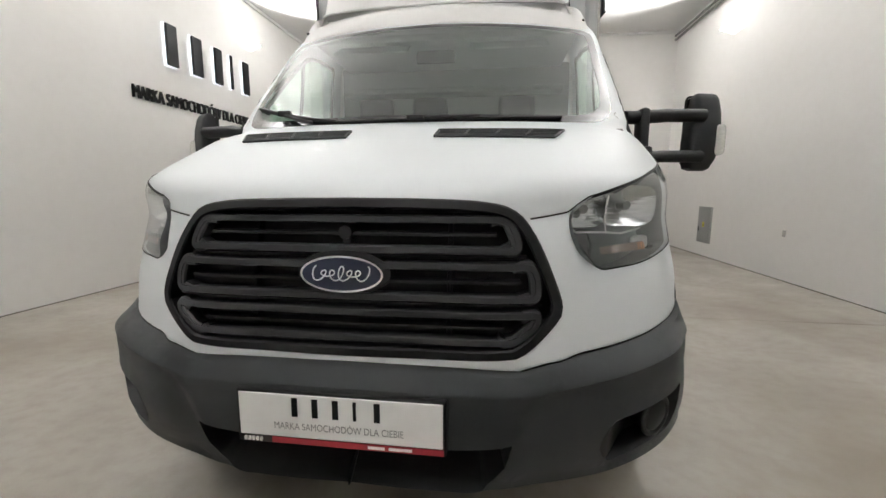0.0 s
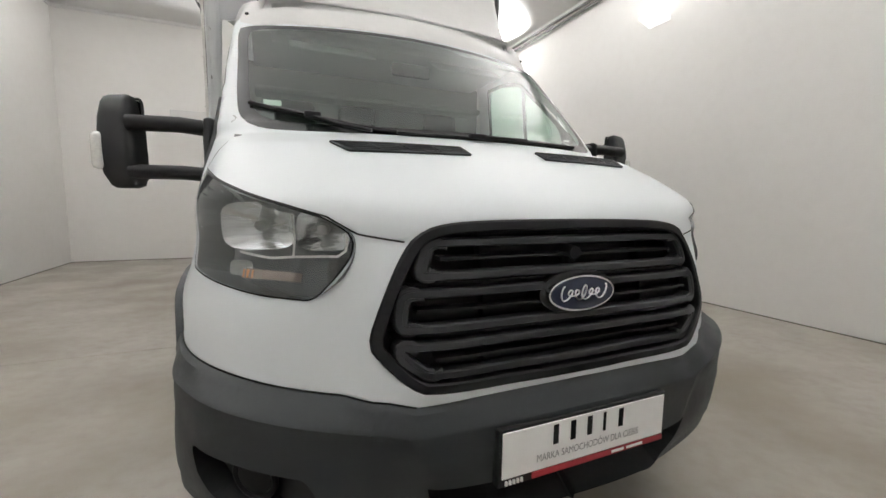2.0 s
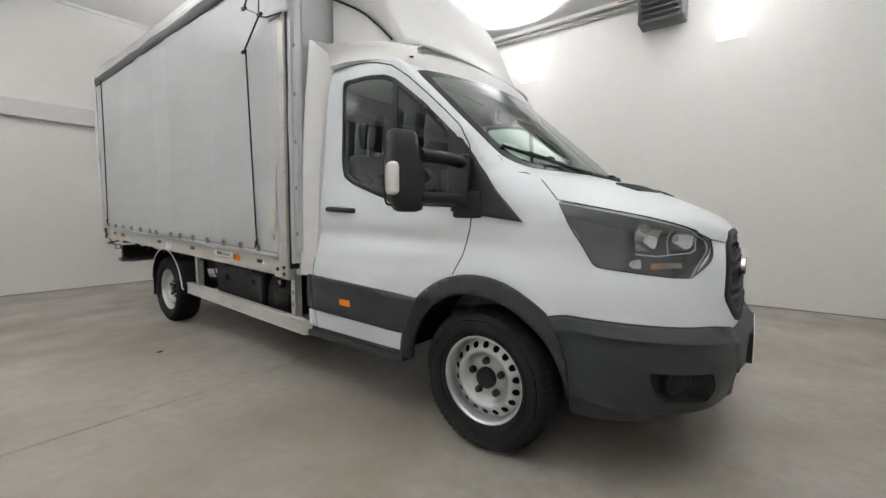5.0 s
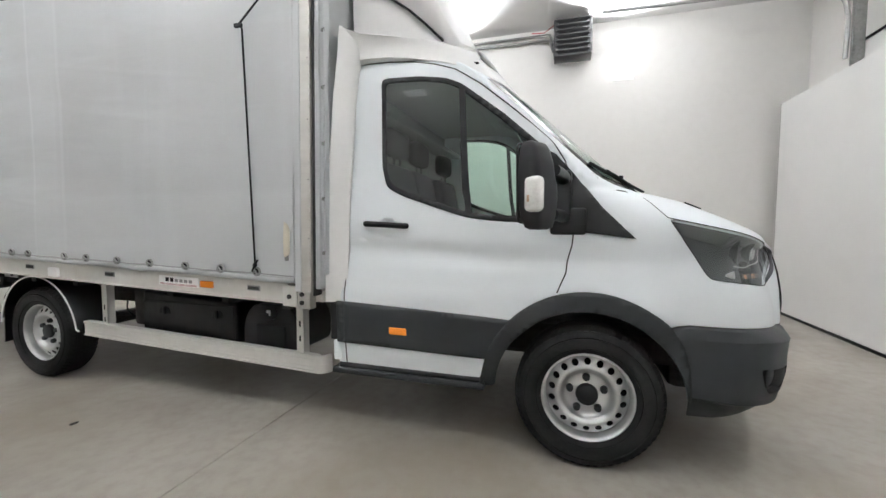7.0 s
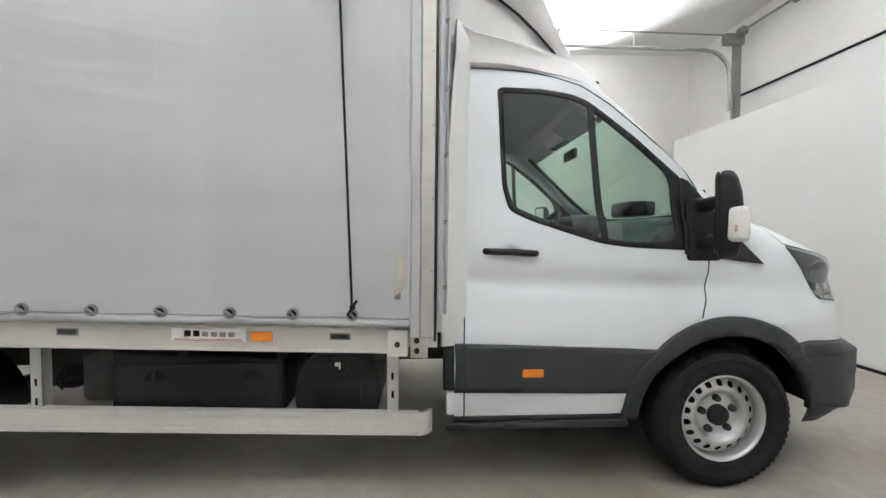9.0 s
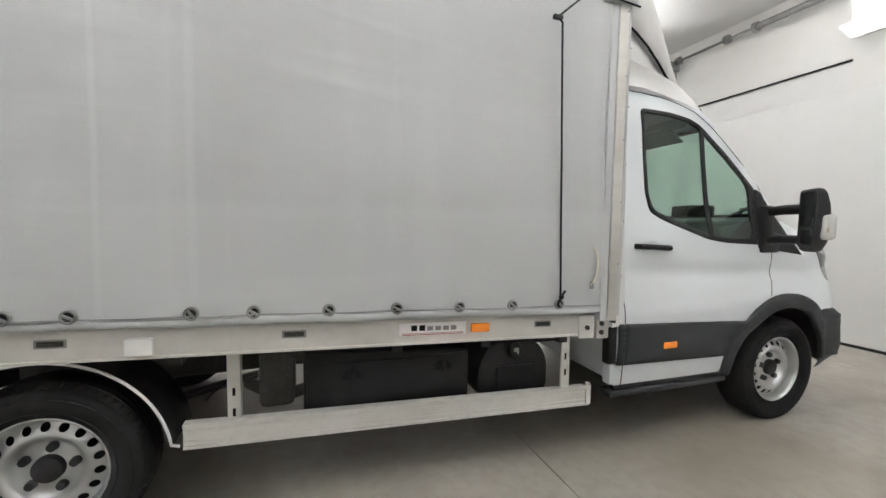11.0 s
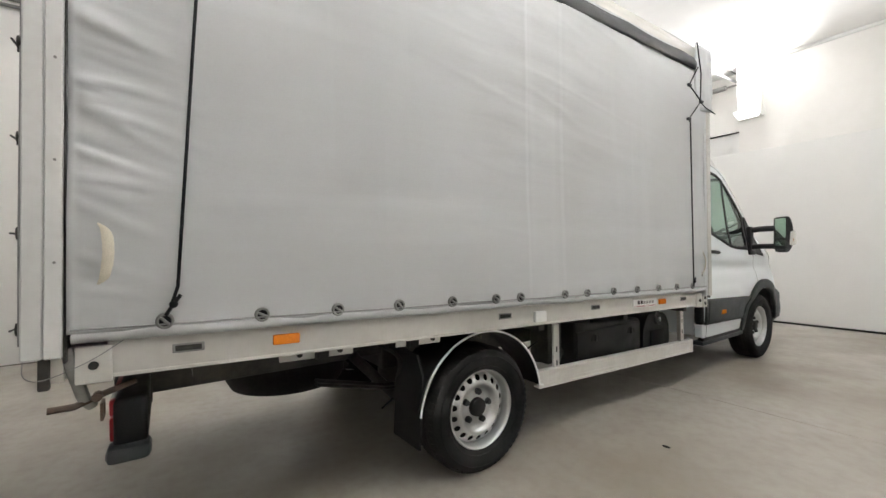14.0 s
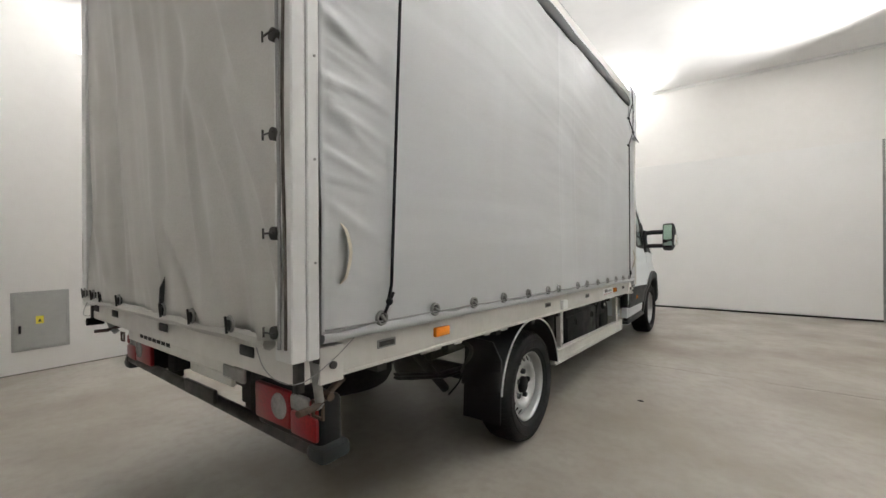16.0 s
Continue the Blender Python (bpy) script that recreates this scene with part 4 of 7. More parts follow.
frame_line = [(x * 0.972, 0.881 + (z - 0.881) * 0.955) for x, z in grille_line]
front_bar(frame_line + [(-x, z) for x, z in frame_line[::-1]][1:-1], 0.026, 0.004, "grille_frame", closed=True, mat=INK)
for loop, low, high, mid in (([(0.405, 1.026), (0.425, 0.985), (0.432, 0.952)], 0.952, 1.026, 0.989), ([(0.465, 0.914), (0.478, 0.88), (0.478, 0.836)], 0.836, 0.914, 0.874), ([(0.482, 0.797), (0.475, 0.768), (0.425, 0.730)], 0.730, 0.797, 0.763)):
    ring = [(0, high), (0.25, high)] + loop + [(0.25, low), (0, low)]
    full = ring + [(-x, z) for x, z in ring[::-1]][1:-1]
    front_bar(rounded(full, 0.030, 5), 0.019, -0.002, closed=True)
    for e in (1, -1):
        front_bar([(e * (x - 0.006), z) for x, z in rounded([(loop[0][0] - 0.03, high)] + loop + [(loop[2][0] - 0.03, low)], 0.028, 4)], 0.031, -0.004, "grille_loop_end")
    reach = min(x for x, z in loop) - 0.03
    front_bar([(-reach, mid), (0, mid), (reach, mid)], 0.009, -0.014, "grille_slat", mat=INK)
for gx in (-0.26, 0.26):
    front_bar([(gx, 1.05), (gx, 0.71)], 0.012, -0.036, "grille_strut", depth=0.02, mat=INK)
for gz, reach in ((1.046, 0.38), (0.933, 0.45), (0.817, 0.49), (0.710, 0.42)):
    front_bar([(-reach, gz), (0, gz), (reach, gz)], 0.007, -0.024, "grille_slat", mat=INK)
# camera bulge and oval badge
bm = B(); cyl(bm, (0, -0.90, 0.993), (0, -0.957, 0.993), 0.021, 20, 0.017); box(bm, (-0.012, -0.945, 0.962), (0.012, -0.915, 0.985), 0.004)
bm.transform(Matrix.Translation((NOSE, 0, 0))); part("front_camera", bm, BLACK, grille, "small round black camera housing")


def oval(bm, rx, rz, y0, y1, cz=0.893, seg=48, dome=0.0):
    r = bmesh.ops.create_cone(bm, cap_ends=True, segments=seg, radius1=1, radius2=0.96, depth=1)
    for v in r["verts"]:
        k = 0.5 + v.co.z
        v.co = Vector((v.co.x * rx, y0 + (y1 - y0) * k, cz + v.co.y * rz))


bm = B(); oval(bm, 0.125, 0.060, -0.93, -0.972); bm.transform(Matrix.Translation((NOSE, 0, 0))); part("badge_mount", bm, BLACK, grille, "black oval badge mount")
bm = B(); oval(bm, 0.110, 0.048, -0.965, -0.990); bm.transform(Matrix.Translation((NOSE, 0, 0))); badge = part("badge", bm, CHROME, grille, "chrome-rimmed dark blue oval badge")
bm = B(); oval(bm, 0.1035, 0.0425, -0.985, -0.9925); bm.transform(Matrix.Translation((NOSE, 0, 0))); part("badge_field", bm, BLUE, grille, "dark blue oval field")
bm = B()
script = [(-0.066 + 0.132 * k / 90 - 0.011 * math.sin(k * 0.42), 0.894 + 0.020 * math.cos(k * 0.42) * (0.65 + 0.35 * math.cos(k * 0.14))) for k in range(91)]
tube(bm, [(x + 0.25 * (z - 0.894), -0.9938, z) for x, z in script], 0.0030, 6, flat=0.6)
bm.transform(Matrix.Translation((NOSE, 0, 0))); part("badge_mark", bm, WHITEP, grille, "plain silver flourish")
for side in (1, -1):
    # cowl vents
    ring = [F_(0.155, 1.297), F_(0.57, 1.294), F_(0.53, 1.262), F_(0.15, 1.268)]
    bm = B(); vs = []
    for (u, z) in ring:
        p, n = cab_point(u, z), cab_normal(u, z); vs.append((p, n))
    cell = lambda s, t: (lambda a, b: a + (b - a) * t)(vs[0][0] + (vs[1][0] - vs[0][0]) * s, vs[3][0] + (vs[2][0] - vs[3][0]) * s)
    grid = []
    for i in range(17):
        row = []
        for j in range(5):
            q = cell(i / 16, j / 4)
            q[1] = y_at(q[0], q[2])
            q = q + vs[0][1] * 0.003
            row.append(bm.verts.new((side * q[0], q[1], q[2])))
        grid.append(row)
    for i in range(16):
        for j in range(4):
            bm.faces.new((grid[i][j], grid[i + 1][j], grid[i + 1][j + 1], grid[i][j + 1]))
    vent = part("cowl_vent", bm, BLACK, hood, "black cowl vent with ribs")
    bm = B()
    loop = [cell(s, t) for s, t in [(i / 12, 0) for i in range(13)] + [(1, 0.5)] + [(1 - i / 12, 1) for i in range(13)] + [(0, 0.5)]]
    pts = []
    for q in loop:
        q[1] = y_at(q[0], q[2]); q = q + vs[0][1] * 0.004
        pts.append((side * q[0], q[1], q[2]))
    tube(bm, pts, 0.005, 6, closed=True)
    part("vent_frame", bm, PLASTIC, hood)
    for i in range(3):
        bm = B(); pts = []
        for t in (0.05, 0.5, 0.95):
            q = cell((i + 1) / 4, t); q[1] = y_at(q[0], q[2]); q = q + vs[0][1] * 0.006
            pts.append((side * q[0], q[1], q[2]))
        tube(bm, pts, 0.004, 6); part("vent_rib", bm, PLASTIC, hood)
    for t in (0.3, 0.55, 0.8):
        bm = B(); pts = []
        for i in range(13):
            q = cell(0.02 + 0.96 * i / 12, t); q[1] = y_at(q[0], q[2]); q = q + vs[0][1] * 0.005
            pts.append((side * q[0], q[1], q[2]))
        tube(bm, pts, 0.003, 6); part("vent_slat", bm, PLASTIC, hood)


def on_glass(x, z, off):
    u, zz = F_(x, z)
    p, n = cab_point(u, zz), cab_normal(u, zz)
    p = p + n * off
    return (-p[0] if x > 0 else p[0], p[1], p[2])


# wipers
wiper = part("wiper", (lambda bm: (tube(bm, [on_glass(-0.40 - 0.0, 1.352, 0.02), on_glass(-0.50, 1.385, 0.018), on_glass(-0.60, 1.42, 0.020), on_glass(-0.70, 1.452, 0.018)], 0.011, 8, flat=0.6), bm)[1])(B()), BLACK, TRUCK, "black wiper lying on the windscreen")
bm = B(); tube(bm, [on_glass(x, z, 0.009) for x, z in ((-0.30, 1.372), (-0.42, 1.386), (-0.55, 1.413), (-0.68, 1.448), (-0.80, 1.487))], 0.009, 6); part("wiper_blade", bm, BLACK, wiper)
bm = B(); box(bm, (-0.03, -0.012, -0.012), (0.03, 0.012, 0.012), 0.005, 2, Matrix.Translation(on_glass(-0.585, 1.416, 0.022))); part("wiper_joint", bm, BLACK, wiper)
wiper = part("wiper", (lambda bm: (tube(bm, [on_glass(0.02, 1.366, 0.02), on_glass(0.15, 1.372, 0.018), on_glass(0.28, 1.374, 0.018)], 0.010, 8, flat=0.6), bm)[1])(B()), BLACK, TRUCK, "black wiper lying along the cowl")
bm = B(); tube(bm, [on_glass(x, z, 0.009) for x, z in ((-0.30, 1.366), (0.0, 1.369), (0.33, 1.372), (0.6, 1.38))], 0.008, 6); part("wiper_blade", bm, BLACK, wiper)
bm = B(); box(bm, (-0.035, -0.02, -0.008), (0.035, 0.02, 0.012), 0.006, 2, Matrix.Translation(on_glass(0.03, 1.368, 0.015))); part("wiper_pivot", bm, BLACK, wiper)
bm = B(); q = [on_glass(x, z, -0.006) for x, z in ((-0.755, 1.519), (-0.69, 1.513), (-0.69, 1.487), (-0.755, 1.493))]; bm.faces.new([bm.verts.new(c) for c in q]); part("sticker", bm, WHITEP, windscreen, "small white windscreen sticker", smooth=False)
for hx in (-0.62, 0.62):
    bm = B(); bmesh.ops.create_uvsphere(bm, u_segments=12, v_segments=8, radius=0.012)
    bm.transform(Matrix.Translation((hx * 1.31, 0.605, 2.048)) @ Matrix.Diagonal((1, 2.2, 0.7, 1))); part("roof_bolt_cap", bm, BLACK, TRUCK, "black roof bolt cap")

# number plate carrier
PLY = -1.040
bm = B(); box(bm, (-0.268, PLY, 0.462), (0.268, PLY + 0.025, 0.604), 0.004); bm.transform(Matrix.Translation((NOSE, 0, 0))); plate_holder = part("plate_holder", bm, BLACK, bumper, "black plate holder with a dark red strip")
bm = B(); box(bm, (-0.260, PLY - 0.004, 0.484), (0.260, PLY, 0.598), 0.002, 1); bm.transform(Matrix.Translation((NOSE, 0, 0))); part("plate", bm, WHITEP, bumper, "white dealer plate with dark bars and grey slogan")
bm = B(); box(bm, (-0.175, PLY - 0.003, 0.466), (0.262, PLY, 0.481)); bm.transform(Matrix.Translation((NOSE, 0, 0))); part("red_strip", bm, REDINK, bumper)
for i in range(5):
    bm = B(); x0 = -0.122 + i * 0.0525
    box(bm, (x0 + 0.004, PLY - 0.0055, 0.541), (x0 + (0.012 if i == 3 else 0.019), PLY - 0.004, 0.590)); bm.transform(Matrix.Translation((NOSE, 0, 0))); part("plate_bar", bm, INK, bumper, smooth=False)
    bm = B(); x0 = -0.250 + i * 0.0105
    box(bm, (x0, PLY - 0.0045, 0.468), (x0 + 0.006, PLY, 0.478)); bm.transform(Matrix.Translation((NOSE, 0, 0))); part("plate_bar", bm, WHITEP, bumper, smooth=False)
for x0, x1 in ((0.075, 0.117), (0.127, 0.185)):
    bm = B(); box(bm, (x0, PLY - 0.0045, 0.4705), (x1, PLY, 0.4775)); bm.transform(Matrix.Translation((NOSE, 0, 0))); part("plate_bar", bm, WHITEP, bumper, smooth=False)
tagged(lettering("plate_slogan", "Marka Samochodów Dla Ciebie".upper(), 0.026, Matrix.Translation((-0.165 + NOSE, PLY - 0.0056, 0.507)) @ pose(0, 0, 0, 90, 0, 0), bumper, GREYINK, width=0.33), "grey slogan on the plate")
bm = B(); box(bm, (-0.62, -0.80, 0.30), (0.62, -0.42, 1.0), 0.05); box(bm, (-0.62, -0.5, 0.42), (0.62, 1.2, 0.6), 0.03); part("engine_bay", bm, DARKSTEEL, TRUCK, "dark engine bay and floor pan", smooth=False)
for s_ in (1, -1):
    bm = B(); lathe(bm, [(0.472, -0.30), (0.472, 0.02)], (-0.66 if s_ == 1 else 0.94, 0.01, 0.345), 32, radians(8), radians(164)); part("wheel_arch_liner", bm, INK, TRUCK, "black wheel arch liner")

# ---- wheels ----
bm = B()
lathe(bm, [(0.208, -0.078), (0.226, -0.094), (0.262, -0.109), (0.290, -0.113), (0.312, -0.108), (0.326, -0.100), (0.337, -0.088), (0.344, -0.066), (0.3465, -0.035), (0.3465, 0.035), (0.344, 0.066), (0.337, 0.088), (0.312, 0.108), (0.27, 0.112), (0.226, 0.094), (0.208, 0.078)], (0, 0, 0), 72)
for k in range(60):
    for side in (-1, 1):
        a = (k + (0.5 if side > 0 else 0)) * math.tau / 60
        m = Matrix.Rotation(a, 4, "X") @ Matrix.Translation((side * 0.082, 0, 0.3365)) @ Matrix.Rotation(side * 0.55, 4, "Y")
        box(bm, (-0.017, -0.010, -0.004), (0.017, 0.010, 0.005), m=m)
for g in (-0.05, -0.017, 0.017, 0.05):
    lathe(bm, [(0.3475, g - 0.012), (0.3505, g - 0.010), (0.3505, g + 0.010), (0.3475, g + 0.012)], (0, 0, 0), 72)
for rr, xx in ((0.298, -0.1135), (0.243, -0.1035)):
    lathe(bm, [(rr - 0.003, xx + 0.003), (rr, xx - 0.002), (rr + 0.003, xx + 0.003)], (0, 0, 0), 72)
TYRE = mesh_of("tyre", bm, RUBBER)
RIM_R = [0.0, 0.05, 0.058, 0.085, 0.100, 0.112, 0.124, 0.138, 0.150, 0.160, 0.182, 0.190, 0.194]
RIM_X = [-0.036, -0.036, -0.030, -0.028, -0.026, -0.034, -0.056, -0.066, -0.063, -0.056, -0.043, -0.036, -0.034]
HOLES, HOLE_R, HOLE_AT = 18, 0.0158, 0.1685


def rim_mesh():
    """The pressed disc with its ring of holes, and the rim's rolled edge."""
    from mathutils.geometry import delaunay_2d_cdt
    pts, edges = [], []

    def loop(cy, cz, r, n, a0=0.0):
        k = len(pts)
        pts.extend(Vector((cy + r * math.cos(a0 + i * math.tau / n), cz + r * math.sin(a0 + i * math.tau / n))) for i in range(n))
        edges.extend((k + i, k + (i + 1) % n) for i in range(n))
    for r in (0.05, 0.058, 0.072, 0.085, 0.1, 0.106, 0.112, 0.118, 0.124, 0.131, 0.138, 0.144, 0.1475, 0.1895):
        loop(0, 0, r, 64)
    loop(0, 0, 0.194, 64)
    holes = [(HOLE_AT * math.cos(i * math.tau / HOLES), HOLE_AT * math.sin(i * math.tau / HOLES)) for i in range(HOLES)]
    for cy, cz in holes:
        loop(cy, cz, HOLE_R, 14)
        loop(cy, cz, HOLE_R * 1.16, 14)
    vs, _, fs, *_ = delaunay_2d_cdt(pts, edges, [], 0, 1e-6)
    bm = B()
    bv = [bm.verts.new((float(np.interp(v.length, RIM_R, RIM_X)) + (0.004 if min(math.hypot(v.x - cy, v.y - cz) for cy, cz in holes) < HOLE_R * 1.05 else 0), v.x, v.y)) for v in vs]
    for f in fs:
        c = sum((vs[i] for i in f), Vector((0, 0))) / 3
        if min(math.hypot(c.x - cy, c.y - cz) for cy, cz in holes) < HOLE_R * 0.98:
            continue
        bm.faces.new([bv[i] for i in f])
    lathe(bm, [(0.194, -0.034), (0.196, -0.022), (0.199, -0.024), (0.203, -0.066), (0.207, -0.084), (0.214, -0.0885), (0.2215, -0.086), (0.224, -0.078), (0.218, -0.074)], (0, 0, 0), 64)
    return mesh_of("rim", bm, STEEL, angle=50)


RIM = rim_mesh()
bm = B(); cyl(bm, (0.01, 0, 0), (-0.005, 0, 0), 0.198, 40); DRUM = mesh_of("brake_drum", bm, INK)
bm = B(); cyl(bm, (-0.02, 0, 0), (-0.058, 0, 0), 0.055, 32, 0.051); bevel_all(bm, 0.005); CAP = mesh_of("hub_cap", bm, BLACK)
bm = B(); cyl(bm, (-0.02, 0, 0), (-0.052, 0, 0), 0.0195, 12, 0.0165); bevel_all(bm, 0.003); NUT = mesh_of("wheel_nut", bm, PLASTIC)


def build_wheel(x, y, right, turn):
    w = new("wheel"); w.parent = TRUCK
    w.matrix_basis = pose(x, y, HUB_Z, 0, 0, 0 if right else 180) @ pose(0, 0, 0, turn, 0, 0)
    tagged(w, "steel wheel with a black tyre")
    for nm, me, lab in (("tyre", TYRE, "black rubber tyre"), ("rim", RIM, "silver painted steel rim with round holes"), ("brake_drum", DRUM, ""), ("hub_cap", CAP, "black hub cap")):
        o = new(nm, me); o.parent = w; tagged(o, lab)
    for k in range(5):
        a = k * math.tau / 5 + 0.3
        o = new("wheel_nut", NUT); o.parent = w; o.location = (0, 0.084 * math.cos(a), 0.084 * math.sin(a))


for wx, wy, wt in ((0.892, 0.0, 70), (0.882, 3.954, 10)):
    build_wheel(-wx, wy, True, wt)
    build_wheel(wx - 0.02, wy, False, wt + 33)

# ---- mirrors ----
for side in (1, -1):
    mirror = new("door_mirror"); mirror.parent = TRUCK
    mirror.location = (0.0, 0.0, -0.008) if side > 0 else (0.065, 0.0, 0.028)
    tagged(mirror, "large black door mirror on two arms")
    spin = Matrix.Translation((-side * 1.27, 0.20, 0)) @ Matrix.Rotation(radians(-27 if side > 0 else 12), 4, "Z") @ Matrix.Translation((side * 1.27, -0.20, 0))
    spin = Matrix.Translation((-0.022 if side > 0 else 0.0, 0, 0)) @ spin
    bm = B()
    sect = []
    skew = lambda a, b: b + 0.05 + 0.12 * (a - 1.2)
    for z, x0, x1, y0, y1 in ((1.168, 1.215, 1.290, 0.145, 0.200), (1.178, 1.190, 1.308, 0.125, 0.210), (1.225, 1.178, 1.332, 0.108, 0.215), (1.30, 1.178, 1.343, 0.102, 0.216), (1.36, 1.183, 1.346, 0.102, 0.216), (1.375, 1.190, 1.347, 0.104, 0.216), (1.44, 1.198, 1.346, 0.112, 0.214), (1.50, 1.208, 1.340, 0.132, 0.212), (1.522, 1.216, 1.332, 0.150, 0.208), (1.530, 1.232, 1.315, 0.168, 0.198)):
        y0 += 0.20 * (y1 - y0)
        ring = rounded([(x0, y0 + 0.004), (x1, y0), (x1, y1), (x0, y1)], [0.04, 0.036, 0.010, 0.010], 5)
        sect.append([bm.verts.new((-side * a, skew(a, b), z)) for a, b in ring])
    for r0, r1 in zip(sect, sect[1:]):
        for k in range(len(r0)):
            bm.faces.new((r0[k], r0[(k + 1) % len(r0)], r1[(k + 1) % len(r1)], r1[k]))
    bm.faces.new(sect[0][::-1]); bm.faces.new(sect[-1])
    bm.transform(spin)
    part("mirror_housing", bm, BLACK, mirror, "black mirror housing", angle=50)
    for zc, z2, r in ((1.418, 1.408, 0.036), (1.232, 1.225, 0.033)):
        bm = B(); tube(bm, [(-side * (0.915 if side > 0 else 0.87), 0.12, z2), (-side * (0.96 if side > 0 else 0.92), 0.13, z2), (-side * 1.06, 0.145, zc), (-side * 1.235, 0.175, zc)], r, 12, flat=0.85)
        part("mirror_arm", bm, BLACK, mirror, "black tubular arm")
    for z0, z1, lab in ((1.315, 1.512, "upper mirror glass"), (1.212, 1.295, "small lower mirror glass")):
        bm = B(); prism(bm, rounded([(1.200, z0), (1.332, z0), (1.334, z1), (1.205, z1)], 0.015, 3), "y", 0.2165, 0.2185)
        for v in bm.verts:
            v.co = spin @ Vector((-side * v.co.x, skew(v.co.x, v.co.y), v.co.z))
        part("mirror_glass", bm, MIRROR, mirror, lab, smooth=False)
    bm = B(); pts = rounded([(1.190, 1.198), (1.338, 1.198), (1.345, 1.52), (1.198, 1.52)], 0.025, 4)
    tube(bm, [spin @ Vector((-side * a, skew(a, 0.217), b)) for a, b in pts], 0.006, 6, closed=True); part("mirror_frame", bm, BLACK, mirror)
    for lo, hi, bev, nm, mt, lab in (((1.306, 0.108, 1.240), (1.356, 0.184, 1.384), 0.022, "turn_indicator", CLEAR, "clear turn indicator lens"), ((1.350, 0.150, 1.280), (1.3575, 0.162, 1.308), 0.003, "indicator_bulb", BULB, "amber bulb")):
        bm = B(); box(bm, lo, hi, bev, 3)
        for v in bm.verts:
            v.co = spin @ Vector((-side * v.co.x, skew(v.co.x, v.co.y), v.co.z))
        part(nm, bm, mt, mirror, lab)
    bm = B(); box(bm, (-side * 0.93, 0.09, 1.18), (-side * 0.978, 0.19, 1.45), 0.02, 2); box(bm, (-side * 0.93, 0.02, 1.14), (-side * 0.972, 0.19, 1.27), 0.016, 2); part("mirror_foot", bm, BLACK, mirror)

# ---- roof deflector and side wings ----
DEFLECTOR = ((0.60, 0.72, 2.165, 2.15), (0.70, 0.745, 2.215, 2.165), (0.80, 0.762, 2.40, 2.215), (0.90, 0.772, 2.61, 2.315), (1.00, 0.780, 2.79, 2.405), (1.10, 0.785, 2.90, 2.475), (1.22, 0.79, 2.95, 2.545), (1.36, 0.79, 2.96, 2.62))


def deflector_shell(grow, drop, floor_z):
    bm, secs = B(), []
    for y, w, zt, zb in DEFLECTOR:
        ring = []
        for s in (-1, -1, -0.998, -0.99, -0.975, -0.95, -0.9, -0.8, -0.6, -0.4, -0.2, 0, 0.2, 0.4, 0.6, 0.8, 0.9, 0.95, 0.975, 0.99, 0.998, 1, 1):
            bow = 0.055 * (1 - abs(s) ** 2.2)
            base = floor_z if floor_z else zb
            top = max(zt - drop, base)
            z = top - (0.05 if zt > 2.3 else 0.02) * (1 - (1 - abs(s) ** 12) ** 0.5)
            ring.append(bm.verts.new((s * (w + grow), y - bow * (1 if y < 1.2 else 0.2), max(z, base))))
        for k, e in ((0, -1), (-1, 1)):
            ring[k].co.z = base
        secs.append(ring)
    for r0, r1 in zip(secs, secs[1:]):
        for k in range(len(r0) - 1):
            bm.faces.new((r0[k], r0[k + 1], r1[k + 1], r1[k]))
    bmesh.ops.remove_doubles(bm, verts=bm.verts, dist=1e-5)
    return bm


deflector = part("roof_deflector", deflector_shell(0, 0, 0), DEFLECT, TRUCK, "off-white moulded roof wind deflector", angle=50)
mod = deflector.modifiers.new("thickness", "SOLIDIFY"); mod.thickness = 0.012; mod.offset = -1
for side in (1, -1):
    bm = B(); tube(bm, [(side * (w + 0.001), y - (0.004 if y < 1.2 else 0.0), zb - 0.004) for y, w, zt, zb in DEFLECTOR[2:]], 0.007, 6); part("deflector_gap", bm, INK, deflector, "dark gap under the deflector's edge")
part("deflector_core", deflector_shell(-0.028, 0.03, 2.02), DEFLECT, TRUCK, "off-white inner deflector wall", angle=50)
bm = B()
RIDGE = ((1.335, 0.975, 2.272, 0.885, 2.10), (1.30, 0.945, 2.266, 0.88, 2.112), (1.24, 0.905, 2.254, 0.874, 2.118), (1.10, 0.884, 2.236, 0.868, 2.116), (0.95, 0.864, 2.211, 0.858, 2.098), (0.80, 0.838, 2.180, 0.843, 2.068), (0.70, 0.805, 2.155, 0.825, 2.035), (0.60, 0.765, 2.125, 0.805, 2.005))
rows = []


def ridge_row(side, y, xr, zr, xl, zl):
    xl = max(xl, x_at(y, zl) + 0.003)
    pts = [(xl - 0.06, zl - 0.02), (xl, zl), (xl + (xr - xl) * 0.12 - 0.012, zl + (zr - zl) * 0.35), (xl + (xr - xl) * 0.5 - 0.012, zl + (zr - zl) * 0.75), (xr - 0.004, zr - 0.006), (xr - 0.012, zr), (xr - 0.04, zr + 0.004), (0.72, zr + 0.012)]
    return [(-side * a, y, b) for a, b in pts]


